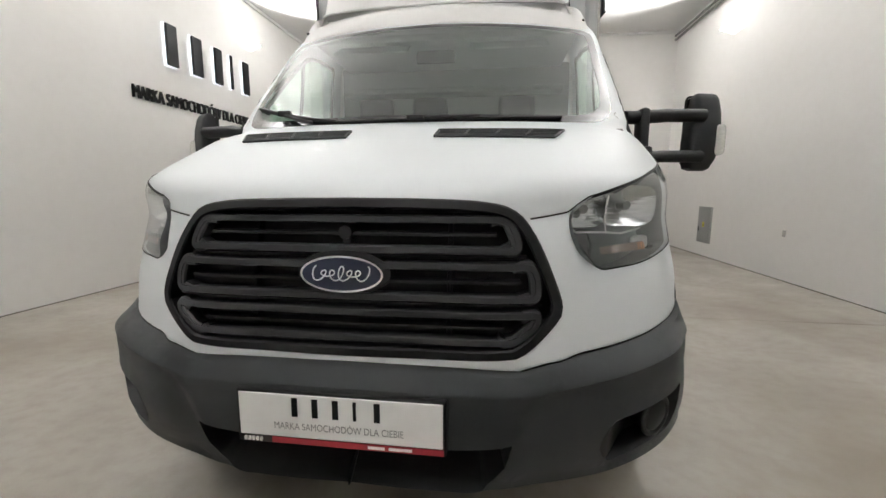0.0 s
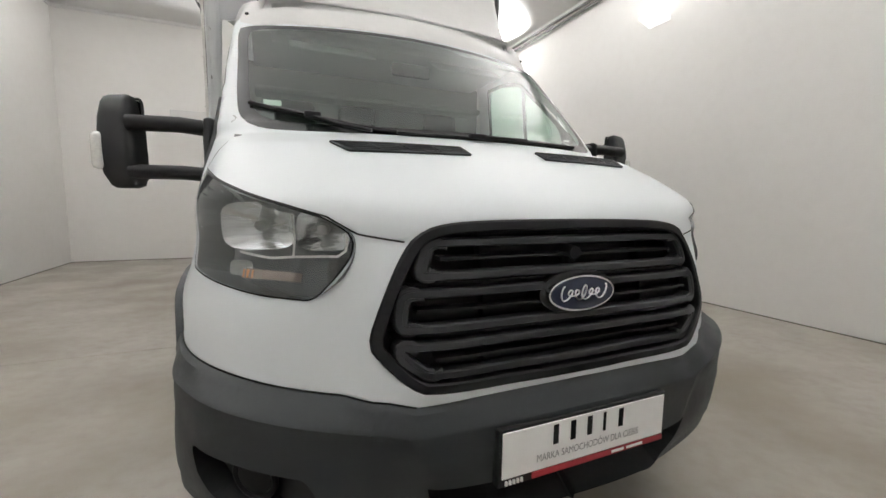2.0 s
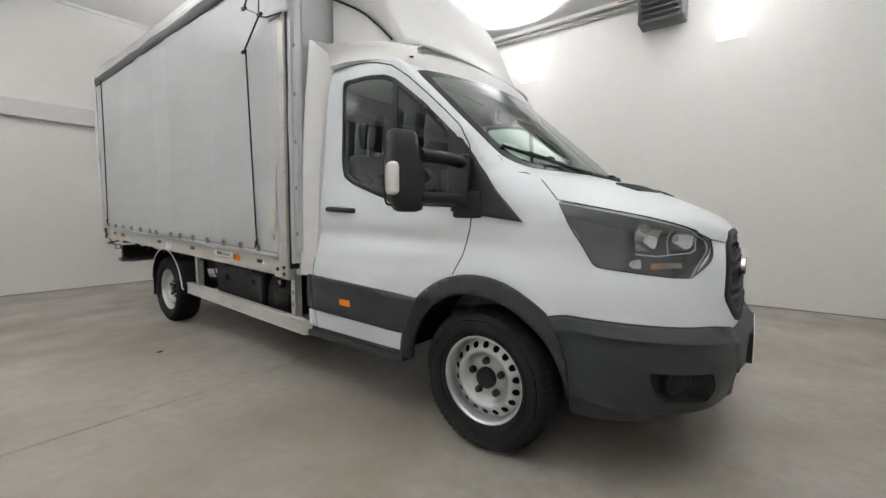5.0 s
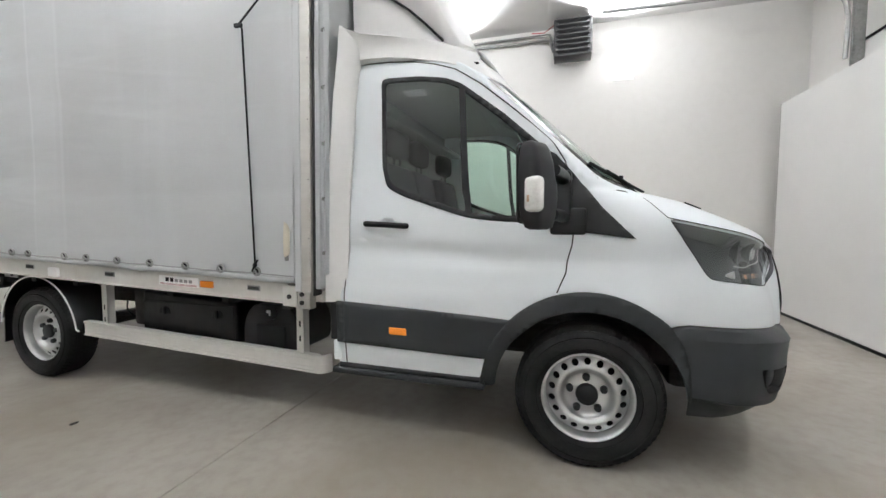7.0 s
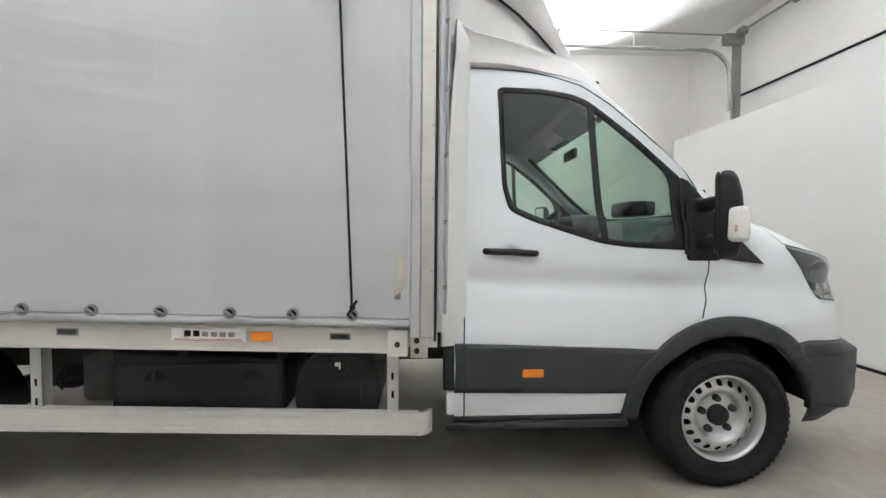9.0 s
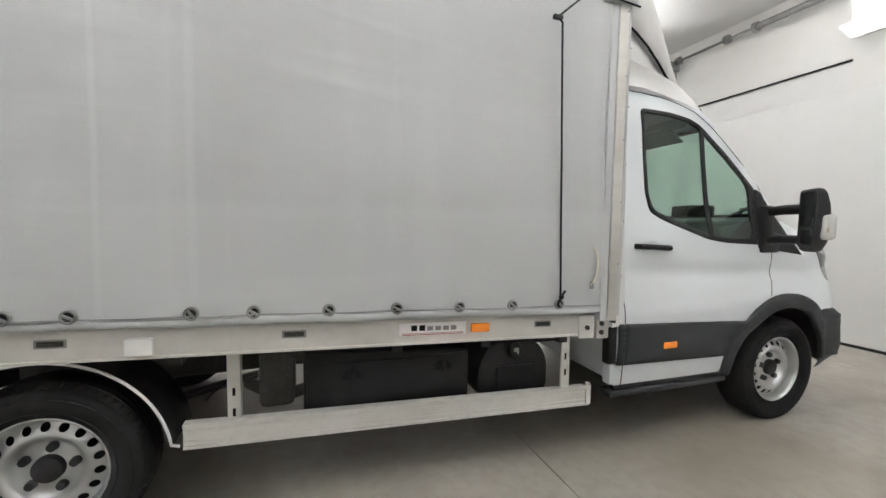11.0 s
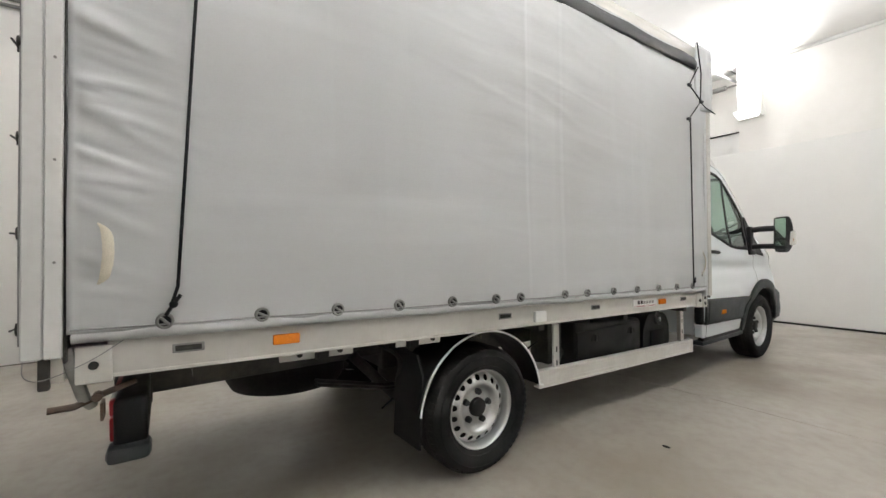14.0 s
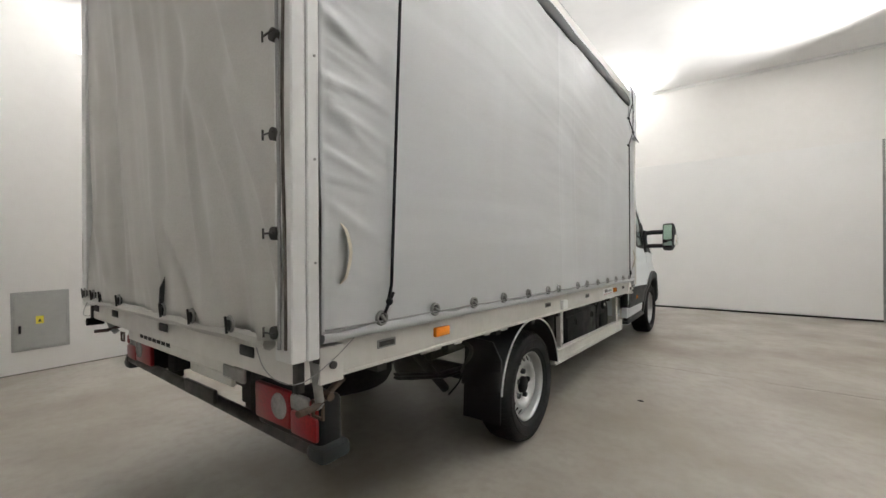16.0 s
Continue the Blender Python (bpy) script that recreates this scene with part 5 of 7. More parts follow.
for row in RIDGE:
    rows.append(ridge_row(1, *row))
for k in range(-12, 13):
    s = k / 12
    x = s * 0.775
    low = 2.004 - 0.030 * abs(s) ** 3
    y0 = y_at(x, low) - 0.004
    ye = 0.60 - 0.055 * (1 - abs(s) ** 2.2)
    lift = 0.13 - 0.01 * abs(s)
    rows.append([(x * 0.97, y0 + 0.06, low - 0.004)] + [(x * (1 - 0.03 * f), y0 + 0.75 * f * lift * (0.6 + 0.4 * f), low + f * lift) for f in (0.0, 0.22, 0.5, 0.8, 0.92)] + [(x * 0.955, max(y0 + 0.11, ye - 0.03), low + lift + 0.006), (x * 0.92, ye + 0.03, max(2.168, low + lift + 0.01))])
for row in reversed(RIDGE):
    rows.append(ridge_row(-1, *row))
rows = [[bm.verts.new(c) for c in row] for row in rows]
for r0, r1 in zip(rows, rows[1:]):
    for k in range(7):
        bm.faces.new((r0[k], r0[k + 1], r1[k + 1], r1[k]))
part("deflector_collar", bm, DEFLECT, TRUCK, "off-white collar on the cab roof", angle=70)
for side in (1, -1):
    bm, rows = B(), []
    for z, ya, yb, xa, xb in ((0.742, 1.292, 1.408, 0.99, 1.03), (0.90, 1.29, 1.406, 0.985, 1.03), (1.4, 1.286, 1.39, 0.955, 1.02), (1.9, 1.272, 1.358, 0.905, 1.0), (2.12, 1.258, 1.338, 0.875, 0.985), (2.20, 1.262, 1.334, 0.90, 0.982), (2.272, 1.318, 1.330, 0.965, 0.976)):
        ring = [(xa - 0.05, ya + 0.012), (xa, ya), (xa + (xb - xa) * 0.35, ya + (yb - ya) * 0.25), (xa + (xb - xa) * 0.75, ya + (yb - ya) * 0.62), (xb, yb), (xb - 0.012, yb + 0.006), (xa - 0.03, yb)]
        rows.append([bm.verts.new((-side * a, b, z)) for a, b in ring])
    for r0, r1 in zip(rows, rows[1:]):
        for k in range(len(r0)):
            bm.faces.new((r0[k], r0[(k + 1) % len(r0)], r1[(k + 1) % len(r1)], r1[k]))
    bm.faces.new(rows[0][::-1]); bm.faces.new(rows[-1])
    part("side_wing", bm, DEFLECT, TRUCK, "off-white side wing behind the door", angle=50)
bm = B(); box(bm, (-0.9, 1.30, 0.40), (0.9, 1.335, 2.12), 0.03); part("cab_rear_wall", bm, PAINT, TRUCK, "white cab rear wall")
for side in (1, -1):
    bm = B(); xs = 0.99
    box(bm, (-side * (xs - 0.05), 1.335, 0.52), (-side * (xs + 0.008), 1.40, 0.742), 0.008, 2); part("wing_foot", bm, BLACK, TRUCK)
    bm = B(); box(bm, (-side * 0.93, 1.335, 0.40), (-side * (xs + 0.004), 1.385, 0.516), 0.01, 2); part("cab_corner", bm, PAINT, TRUCK)
    bm = B(); box(bm, (-side * 0.90, 0.50, 0.325), (-side * 1.005, 1.39, 0.362), 0.012, 2); part("step_sill", bm, PLASTIC, TRUCK, "dark plastic step sill")

# ---- cab interior ----
bm = B(); box(bm, (-0.80, 0.66, 2.00), (0.80, 1.30, 2.03), 0.012); box(bm, (-0.70, 0.56, 1.965), (0.70, 0.70, 2.01), 0.015); part("headliner", bm, LINER, TRUCK, "pale grey headliner")
bm = B(); box(bm, (-0.86, 1.27, 0.9), (0.86, 1.298, 2.03), 0.01); box(bm, (-0.80, 1.10, 1.80), (0.80, 1.28, 1.84), 0.015); part("inner_rear_wall", bm, TRIM_GREY, TRUCK, "grey cab rear lining with an upper shelf")
bm = B(); prism(bm, rounded([(-0.22, 1.0), (0.35, 1.0), (0.33, 1.22), (0.22, 1.33), (0.05, 1.37), (-0.18, 1.345)], 0.04, 4), "x", -0.85, 0.85); part("dashboard", bm, TRIM_GREY, TRUCK, "dark grey dashboard")
bm = B(); box(bm, (-0.16, 0.22, 1.12), (0.14, 0.37, 1.40), 0.03); box(bm, (0.3, 0.1, 1.33), (0.72, 0.3, 1.42), 0.04); part("centre_console", bm, BLACK, TRUCK, "black centre console")
wheel_m = Matrix.Translation((0.46, 0.48, 1.29)) @ Matrix.Rotation(radians(-58), 4, "X")
bm = B(); tube(bm, [wheel_m @ Vector((0.19 * math.cos(a * math.tau / 36), 0.19 * math.sin(a * math.tau / 36), 0)) for a in range(36)], 0.016, 8, closed=True)
sw = part("steering_wheel", bm, BLACK, TRUCK, "black steering wheel")
bm = B(); cyl(bm, wheel_m @ Vector((0, 0, -0.04)), wheel_m @ Vector((0, 0, 0.02)), 0.07, 24); bevel_all(bm, 0.01); part("airbag_cover", bm, BLACK, sw)
for a in (0, 180, 270):
    bm = B(); tube(bm, [wheel_m @ Vector((0.05 * math.cos(radians(a)), 0.05 * math.sin(radians(a)), 0)), wheel_m @ Vector((0.185 * math.cos(radians(a)), 0.185 * math.sin(radians(a)), 0))], 0.016, 8, flat=0.6); part("spoke", bm, BLACK, sw)


def seat(x, w):
    root = new("seat"); root.parent = TRUCK; tagged(root, "dark fabric seat with a headrest")
    bm = B(); box(bm, (x - w, 0.62, 0.80), (x + w, 1.10, 0.98), 0.05, 3); part("cushion", bm, FABRIC, root)
    bm = B(); box(bm, (x - w, -0.06, 0), (x + w, 0.07, 0.62), 0.06, 3, Matrix.Translation((0, 1.06, 0.95)) @ Matrix.Rotation(radians(-12), 4, "X")); part("backrest", bm, FABRIC, root)
    bm = B(); box(bm, (x - 0.13, 1.12, 1.60), (x + 0.13, 1.22, 1.78), 0.045, 3); part("headrest", bm, FABRIC, root)
    for hx in (-0.05, 0.05):
        bm = B(); cyl(bm, (x + hx, 1.17, 1.52), (x + hx, 1.17, 1.64), 0.006, 8); part("headrest_rod", bm, BLACK, root)


seat(0.48, 0.25); seat(-0.15, 0.22); seat(-0.56, 0.22)
for x0 in (-0.62, 0.18):
    bm = B(); box(bm, (x0, -0.09, -0.006), (x0 + 0.44, 0.09, 0.006), 0.006, 2, Matrix.Translation((0, 0.575, 1.935)) @ Matrix.Rotation(radians(30), 4, "X")); part("sun_visor", bm, LINER, TRUCK, "pale sun visor")
bm = B(); box(bm, (-0.11, 0.42, 1.80), (0.11, 0.45, 1.87), 0.014, 2); part("cab_mirror", bm, BLACK, TRUCK, "black inner mirror")
for side in (1, -1):
    bm = B(); box(bm, (-side * 0.80, 0.35, 0.65), (-side * 0.93, 1.28, 1.20), 0.03); part("door_lining", bm, TRIM_GREY, TRUCK, "dark grey inner door lining")
bm = B(); box(bm, (-0.60, 0.14, 1.37), (-0.35, 0.30, 1.46), 0.02, 2); part("paper_tray", bm, BLACK, TRUCK, "dark tray on the dashboard")

# ---- chassis ----
for side in (1, -1):
    bm = B(); box(bm, (-side * 0.36, 1.25, 0.50), (-side * 0.43, 4.30, 0.66), 0.006, 1); box(bm, (-side * 0.362, 4.30, 0.60), (-side * 0.428, 5.52, 0.70), 0.006, 1); part("chassis_rail", bm, DARKSTEEL, TRUCK, "black chassis rail", smooth=False)
for cy, cz in ((1.7, 0.53), (2.6, 0.53), (3.4, 0.53), (4.4, 0.61), (5.4, 0.61)):
    bm = B(); box(bm, (-0.40, cy - 0.04, cz), (0.40, cy + 0.04, cz + 0.09), 0.006, 1); part("cross_member", bm, DARKSTEEL, TRUCK, smooth=False)
bm = B(); cyl(bm, (-0.78, 3.954, HUB_Z), (0.78, 3.954, HUB_Z), 0.055, 20); bmesh.ops.create_uvsphere(bm, u_segments=20, v_segments=12, radius=0.15, matrix=Matrix.Translation((0.05, 3.95, HUB_Z))); part("rear_axle", bm, DARKSTEEL, TRUCK, "black rear axle")
bm = B(); cyl(bm, (0.05, 1.2, 0.42), (0.05, 3.85, 0.37), 0.04, 16); part("drive_shaft", bm, DARKSTEEL, TRUCK)
bm = B(); cyl(bm, (-0.78, 0.0, HUB_Z), (0.78, 0.0, HUB_Z), 0.05, 12); part("front_axle", bm, DARKSTEEL, TRUCK)
for side in (1, -1):
    bm = B()
    for k in range(2):
        tube(bm, [(-side * 0.55, 3.25, 0.52 - k * 0.02), (-side * 0.55, 3.6, 0.44 - k * 0.02), (-side * 0.55, 3.95, 0.42 - k * 0.02), (-side * 0.55, 4.35, 0.45 - k * 0.02), (-side * 0.55, 4.75, 0.55 - k * 0.02)], 0.03, 8, flat=0.3)
    part("leaf_spring", bm, DARKSTEEL, TRUCK, "black leaf spring")
    bm = B(); cyl(bm, (-side * 0.47, 4.2, 0.30), (-side * 0.45, 4.5, 0.62), 0.03, 14); part("shock_absorber", bm, DARKSTEEL, TRUCK)
bm = B(); lathe(bm, [(0.0, -0.11), (0.2, -0.11), (0.27, -0.112), (0.32, -0.105), (0.345, -0.06), (0.345, 0.06), (0.32, 0.105), (0.2, 0.1)], (0, 0, 0), 48)
bm.transform(pose(-0.06, 4.78, 0.552) @ Matrix.Rotation(radians(90), 4, "Y")); part("spare_wheel", bm, RUBBER, TRUCK, "spare wheel slung under the bed")
bm = B(); tube(bm, smooth_curve([(-0.55, 3.30, 0.47), (-0.62, 3.2, 0.44), (-0.72, 3.12, 0.45), (-0.75, 2.95, 0.50)], 0.03), 0.03, 10); part("exhaust_pipe", bm, DARKSTEEL, TRUCK, "black pipe behind the tool box")
bm = B(); box(bm, (-0.62, 3.06, 0.42), (-0.80, 3.22, 0.72), 0.03, 2); part("bracket_plate", bm, DARKSTEEL, TRUCK)
for k, pts in enumerate(([(-0.78, 3.30, 0.60), (-0.70, 3.42, 0.50), (-0.60, 3.48, 0.42)], [(-0.72, 4.30, 0.62), (-0.70, 4.34, 0.45), (-0.66, 4.42, 0.36)])):
    bm = B(); tube(bm, smooth_curve(pts, 0.03), 0.006, 6); part("cable", bm, INK, TRUCK, "thin black hose")
# tool box and tank
bm = B(); box(bm, (-0.87, 2.19, 0.375), (-0.45, 3.02, 0.655), 0.02, 3)
for v in bm.verts:
    if v.co.z > 0.55:
        v.co.z += 0.05 * (v.co.y - 2.19) / 0.83
toolbox = part("tool_box", bm, BLACK, TRUCK, "black plastic tool box under the bed")
bm = B(); box(bm, (-0.882, 2.205, 0.39), (-0.868, 3.005, 0.635), 0.006, 2); part("lid", bm, BLACK, toolbox)
for ly in (2.34, 2.80):
    bm = B(); pts = [(ly - 0.05, 0.555)] + [(ly + 0.05 * math.cos(radians(a)), 0.555 + 0.052 * math.sin(radians(a))) for a in range(180, -1, -15)]
    prism(bm, pts[1:], "x", -0.886, -0.878); part("latch", bm, INK, toolbox, "black latch recess")
    bm = B(); box(bm, (-0.896, ly - 0.012, 0.548), (-0.882, ly + 0.012, 0.60), 0.004, 2); part("latch_tongue", bm, BLACK, toolbox)
bm = B(); prism(bm, rounded([(1.715, 0.36), (2.135, 0.36), (2.135, 0.54), (2.06, 0.665), (1.79, 0.665), (1.715, 0.56)], 0.07, 6), "x", -0.865, -0.50); bevel_all(bm, 0.02, 3); tank = part("tank", bm, BLACK, TRUCK, "black plastic tank with a filler cap")
bm = B(); cyl(bm, (-0.84, 1.915, 0.605), (-0.885, 1.915, 0.615), 0.046, 24); bevel_all(bm, 0.006); part("filler_cap", bm, BLACK, tank)
bm = B(); box(bm, (-0.895, 1.906, 0.598), (-0.884, 1.914, 0.632), 0.002); box(bm, (-0.895, 1.914, 0.612), (-0.884, 1.934, 0.632), 0.004); part("cap_tag", bm, WHITEP, tank, "small white tag on the cap")
bm = B(); box(bm, (-0.877, 1.81, 0.40), (-0.862, 2.03, 0.53), 0.012, 2); part("tank_panel", bm, INK, tank)

# ---- side guards ----
for side in (1, -1):
    bm = B()
    rail = [(0.92, 0), (0.968, 0), (0.968, 0.012), (0.96, 0.012), (0.96, 0.028), (0.9635, 0.028), (0.9635, 0.034), (0.96, 0.034), (0.96, 0.070), (0.9635, 0.070),
            (0.9635, 0.078), (0.96, 0.078), (0.96, 0.090), (0.968, 0.090), (0.968, 0.105), (0.92, 0.105), (0.92, 0.090), (0.945, 0.090), (0.945, 0.012), (0.92, 0.012)]
    prism(bm, [(-side * x, z) for x, z in rail], "y", 1.52, 3.49)
    for v in bm.verts:
        v.co.z += 0.292 + 0.0355 * (v.co.y - 1.50)
    guard = part("side_guard", bm, ALUPAINT, TRUCK, "pale grey aluminium side guard rail", angle=30)
    bm = B(); rows = []
    for k in range(9):
        a = radians(90 * k / 8)
        rows.append([bm.verts.new((-side * (0.90 + 0.068 * math.cos(a)), 1.52 - 0.068 * math.sin(a), z)) for z in (0.292, 0.397)] + [bm.verts.new((-side * (0.90 + 0.045 * math.cos(a)), 1.52 - 0.045 * math.sin(a), z)) for z in (0.397, 0.292)])
    for r0, r1 in zip(rows, rows[1:]):
        for k in range(4):
            bm.faces.new((r0[k], r0[(k + 1) % 4], r1[(k + 1) % 4], r1[k]))
    bm.faces.new(rows[0]); bm.faces.new(rows[-1])
    part("end_cap", bm, ALUPAINT, guard, "rounded guard end")
    for gy in (1.645, 3.30):
        bm = B(); box(bm, (-side * 0.93, gy - 0.026, 0.36), (-side * 0.945, gy + 0.026, 0.74), 0.003, 1); box(bm, (-side * 0.89, gy - 0.026, 0.36), (-side * 0.945, gy - 0.020, 0.74)); part("guard_bracket", bm, ALUPAINT, guard, smooth=False)
        for sz in (0.47, 0.56):
            bm = B(); box(bm, (-side * 0.9445, gy - 0.006, sz), (-side * 0.9462, gy + 0.006, sz + 0.035), 0.001, 1); part("slot", bm, INK, guard)

# ---- mudguards ----
for side in (1, -1):
    bm = B(); prof = [(0.432, 0.0), (0.440, 0.0), (0.445, 0.012), (0.446, 0.26), (0.438, 0.26), (0.432, 0.0)]
    lathe(bm, [(r, (x - 0.0)) for r, x in prof], (0, 3.954, 0.345), 40, radians(12), radians(160))
    for v in bm.verts:
        v.co.x = -side * (0.995 - v.co.x)
    guard = part("mudguard", bm, BLACK, TRUCK, "black plastic mudguard with a white edge")
    bm = B(); pts = [(-side * 0.998, 3.954 + (0.437 - 0.016 * max(0.0, math.cos(radians(a)))) * math.cos(radians(a)), 0.345 + 0.437 * math.sin(radians(a))) for a in range(8, 173, 4)]
    pts = [(-side * 0.998, pts[0][1] + 0.03, pts[0][2] - 0.012)] + pts
    pts = pts[1:] + [(-side * 0.998, pts[-1][1] - 0.03, pts[-1][2] - 0.008)]
    tube(bm, pts, 0.006, 6); part("edge_trim", bm, WHITEP, guard, "white edge trim")
    bm = B(); prism(bm, [(-0.985, 0.24), (-0.985, 0.60), (-0.93, 0.70), (-0.75, 0.72), (-0.75, 0.25)], "y", 4.345, 4.357)
    for v in bm.verts:
        v.co.x *= side
        v.co.y += 0.07 * (0.66 - v.co.z) + 0.012 * math.sin(v.co.x * 14)
    part("mud_flap", bm, BLACK, guard, "black mud flap")
    bm = B(); tube(bm, smooth_curve([(-side * 0.72, 4.36, 0.50), (-side * 0.80, 4.38, 0.66), (-side * 0.6, 4.4, 0.70)], 0.03), 0.012, 8); part("mudguard_stay", bm, DARKSTEEL, guard)

# ---- curtain box ----


def bed(v):
    """Pitch of the load bed: its floor rises to the rear, its roof stays level."""
    x, y, z = v
    k = 1 - min(max((z - 0.75) / 2.2, 0), 1) * 0.95
    return Vector((x - 0.02 * (1 if x < -0.5 else 0), y - 0.012 * (z - 0.75), z + 0.032 * k * (y - 1.4)))


def pitched(bm):
    for v in bm.verts:
        v.co = bed(v.co)
    return bm


BX, BY0, BY1 = 1.075, 1.41, 5.70
EYELETS = (1.808, 2.066, 2.337, 2.627, 2.913, 3.197, 3.411, 3.785, 3.964, 4.248, 4.541, 4.824, 5.112, 5.408)
bm = B(); box(bm, (-1.0, BY0 + 0.02, 0.735), (1.0, BY1 - 0.02, 0.80)); bed_part = part("load_bed", pitched(bm), ALUPAINT, TRUCK, "pale grey load bed", smooth=False)
for ky in np.arange(1.7, 5.6, 0.45):
    bm = B(); box(bm, (-0.98, ky - 0.025, 0.665), (0.98, ky + 0.025, 0.735)); part("bed_cross_bar", pitched(bm), DARKSTEEL, bed_part, smooth=False)
for side in (1, -1):
    bm = B()
    box(bm, (-side * 1.012, BY0 + 0.22, 0.716), (-side * 1.045, BY1 - 0.14, 0.845), 0.006, 2)
    box(bm, (-side * 1.04, BY0 + 0.22, 0.716), (-side * 1.050, BY1 - 0.14, 0.728), 0.002, 1)
    part("side_rail", pitched(bm), ALUPAINT, bed_part, "pale grey side rail of the bed", angle=30)
    for my in (1.87, 3.05, 3.86, 5.34):
        bm = B(); box(bm, (-side * 1.040, my - 0.048, 0.772), (-side * 1.0475, my + 0.048, 0.806), 0.003, 1); pocket = part("lashing_pocket", pitched(bm), GALV, bed_part, "recessed lashing ring")
        bm = B(); box(bm, (-side * 1.042, my - 0.04, 0.778), (-side * 1.0485, my + 0.04, 0.800), 0.002, 1); box(bm, (-side * 1.042, my - 0.012, 0.78), (-side * 1.051, my + 0.03, 0.79), 0.002, 1); part("pocket_shadow", pitched(bm), DARKSTEEL, bed_part)
    for my, w in ((2.215, 0.047), (5.017, 0.050)):
        bm = B(); box(bm, (-side * 1.04, my - w, 0.764), (-side * 1.060, my + w, 0.806), 0.006, 2); part("side_marker_lamp", pitched(bm), ORANGE, bed_part, "orange side marker lamp")
    bm = B(); box(bm, (-side * 1.04, 3.547, 0.735), (-side * 1.066, 3.637, 0.80), 0.005, 2); part("white_box", pitched(bm), WHITEP, bed_part, "small white lamp box")
    bm = B(); box(bm, (-side * 1.04, 2.285, 0.755), (-side * 1.0475, 2.61, 0.818), 0.003, 1); sign = part("maker_sign", pitched(bm), WHITEP, bed_part, "white sign with a grey bar mark")
    bars = [(2.30, 2.595, 0.760, 0.763, REDINK), (2.30, 2.595, 0.767, 0.769, REDINK)] + [(2.335 + 0.038 * k, 2.362 + 0.038 * k, 0.780, 0.806 if k in (4, 5) else 0.800, INK if k > 3 else GREYINK) for k in range(6)]
    for a, b, z0, z1, mt in bars:
        bm = B(); box(bm, (-side * 1.047, a, z0), (-side * 1.0485, b, z1)); part("sign_bar", pitched(bm), mt, bed_part, smooth=False)
    # corner plates
    for y0, y1 in ((1.565, 1.66), (5.545, 5.635)):
        bm = B(); box(bm, (-side * 1.0, y0, 0.705), (-side * 1.058, y1, 0.825), 0.005, 2); part("corner_plate", pitched(bm), ALUPAINT, bed_part, "corner plate with a bolt")
        bm = B(); ym = (y0 + y1) / 2; cyl(bm, (-side * 1.055, ym, 0.762), (-side * 1.066, ym, 0.762), 0.013, 12); part("bolt", pitched(bm), DARKSTEEL, bed_part)
    bm = B(); box(bm, (-side * 1.0, 1.475, 0.70), (-side * 1.062, 1.555, 0.84), 0.004, 1); part("corner_plate", pitched(bm), ALU, bed_part)
    for bz in (0.735, 0.782):
        bm = B(); cyl(bm, (-side * 1.06, 1.525, bz), (-side * 1.069, 1.525, bz), 0.013, 12); part("bolt", pitched(bm), DARKSTEEL, bed_part)


def sheet(f, n, m):
    bm = B()
    g = [[bm.verts.new(f(i / n, j / m)) for j in range(m + 1)] for i in range(n + 1)]
    for i in range(n):
        for j in range(m):
            bm.faces.new((g[i][j], g[i + 1][j], g[i + 1][j + 1], g[i][j + 1]))
    return bm


def ripple(y, z):
    """Slack of the side curtain."""
    d = 0.014 * noise.noise(Vector((y * 0.6, z * 1.9, 3.1))) - 0.008 * ease(z, 1.33 + 0.03 * math.sin(y), 1.48 + 0.03 * math.sin(y)) + 0.003 * math.exp(-((z - 1.50 - 0.02 * math.sin(y * 1.7)) / 0.07) ** 2) + 0.004 * noise.noise(Vector((y * 2.2, z * 5.5, 7.7)))
    lie = z - 0.11 * y
    soft = ease(z, 1.45, 1.80) * (1 - ease(y, 4.3, 5.2)) * (0.4 + 0.6 * ease(y, 1.6, 2.2))
    d += soft * (0.0030 * noise.noise(Vector((y * 0.9, lie * 6.5, 5.2))) + 0.0016 * max(0.0, 1 - 3.2 * abs(noise.noise(Vector((y * 1.3, lie * 9.0, 9.4))))))
    d += 0.0012 * math.exp(-((y - 3.70 - 0.02 * math.sin(z * 3)) / 0.03) ** 2) + 0.0012 * math.exp(-((y - 3.40) / 0.05) ** 2) + 0.002 * math.exp(-((y - 3.82) / 0.14) ** 2 - ((z - 1.27 - 0.1 * (y - 3.8)) / 0.014) ** 2)
    if y > 5.25:
        k = min((y - 5.25) / 0.08, 1)
        a = z - 0.28 * (y - 5.65)
        q = noise.noise(Vector((a * 8.5, y * 1.5, 1.3)))
        fine = noise.noise(Vector((a * 21.0, y * 2.2, 4.3)))
        fade = (1 - 0.85 * ease(5.65 - y, 0.04, 0.26)) * ease(5.655 - y, 0.0, 0.05)
        d += k * fade * (0.015 * max(0.0, 1 - abs(q) * 4.0) ** 2 + 0.005 * max(0.0, 1 - abs(fine) * 3.5)) * max(0.15, 1.1 - 1.1 * abs(z - 1.70))
    near = min(abs(y - e) for e in EYELETS)
    if z < 1.0:
        d += (1.0 - z) / 0.12 * 0.007 * (min(near / 0.13, 1) - 0.6)
    return d


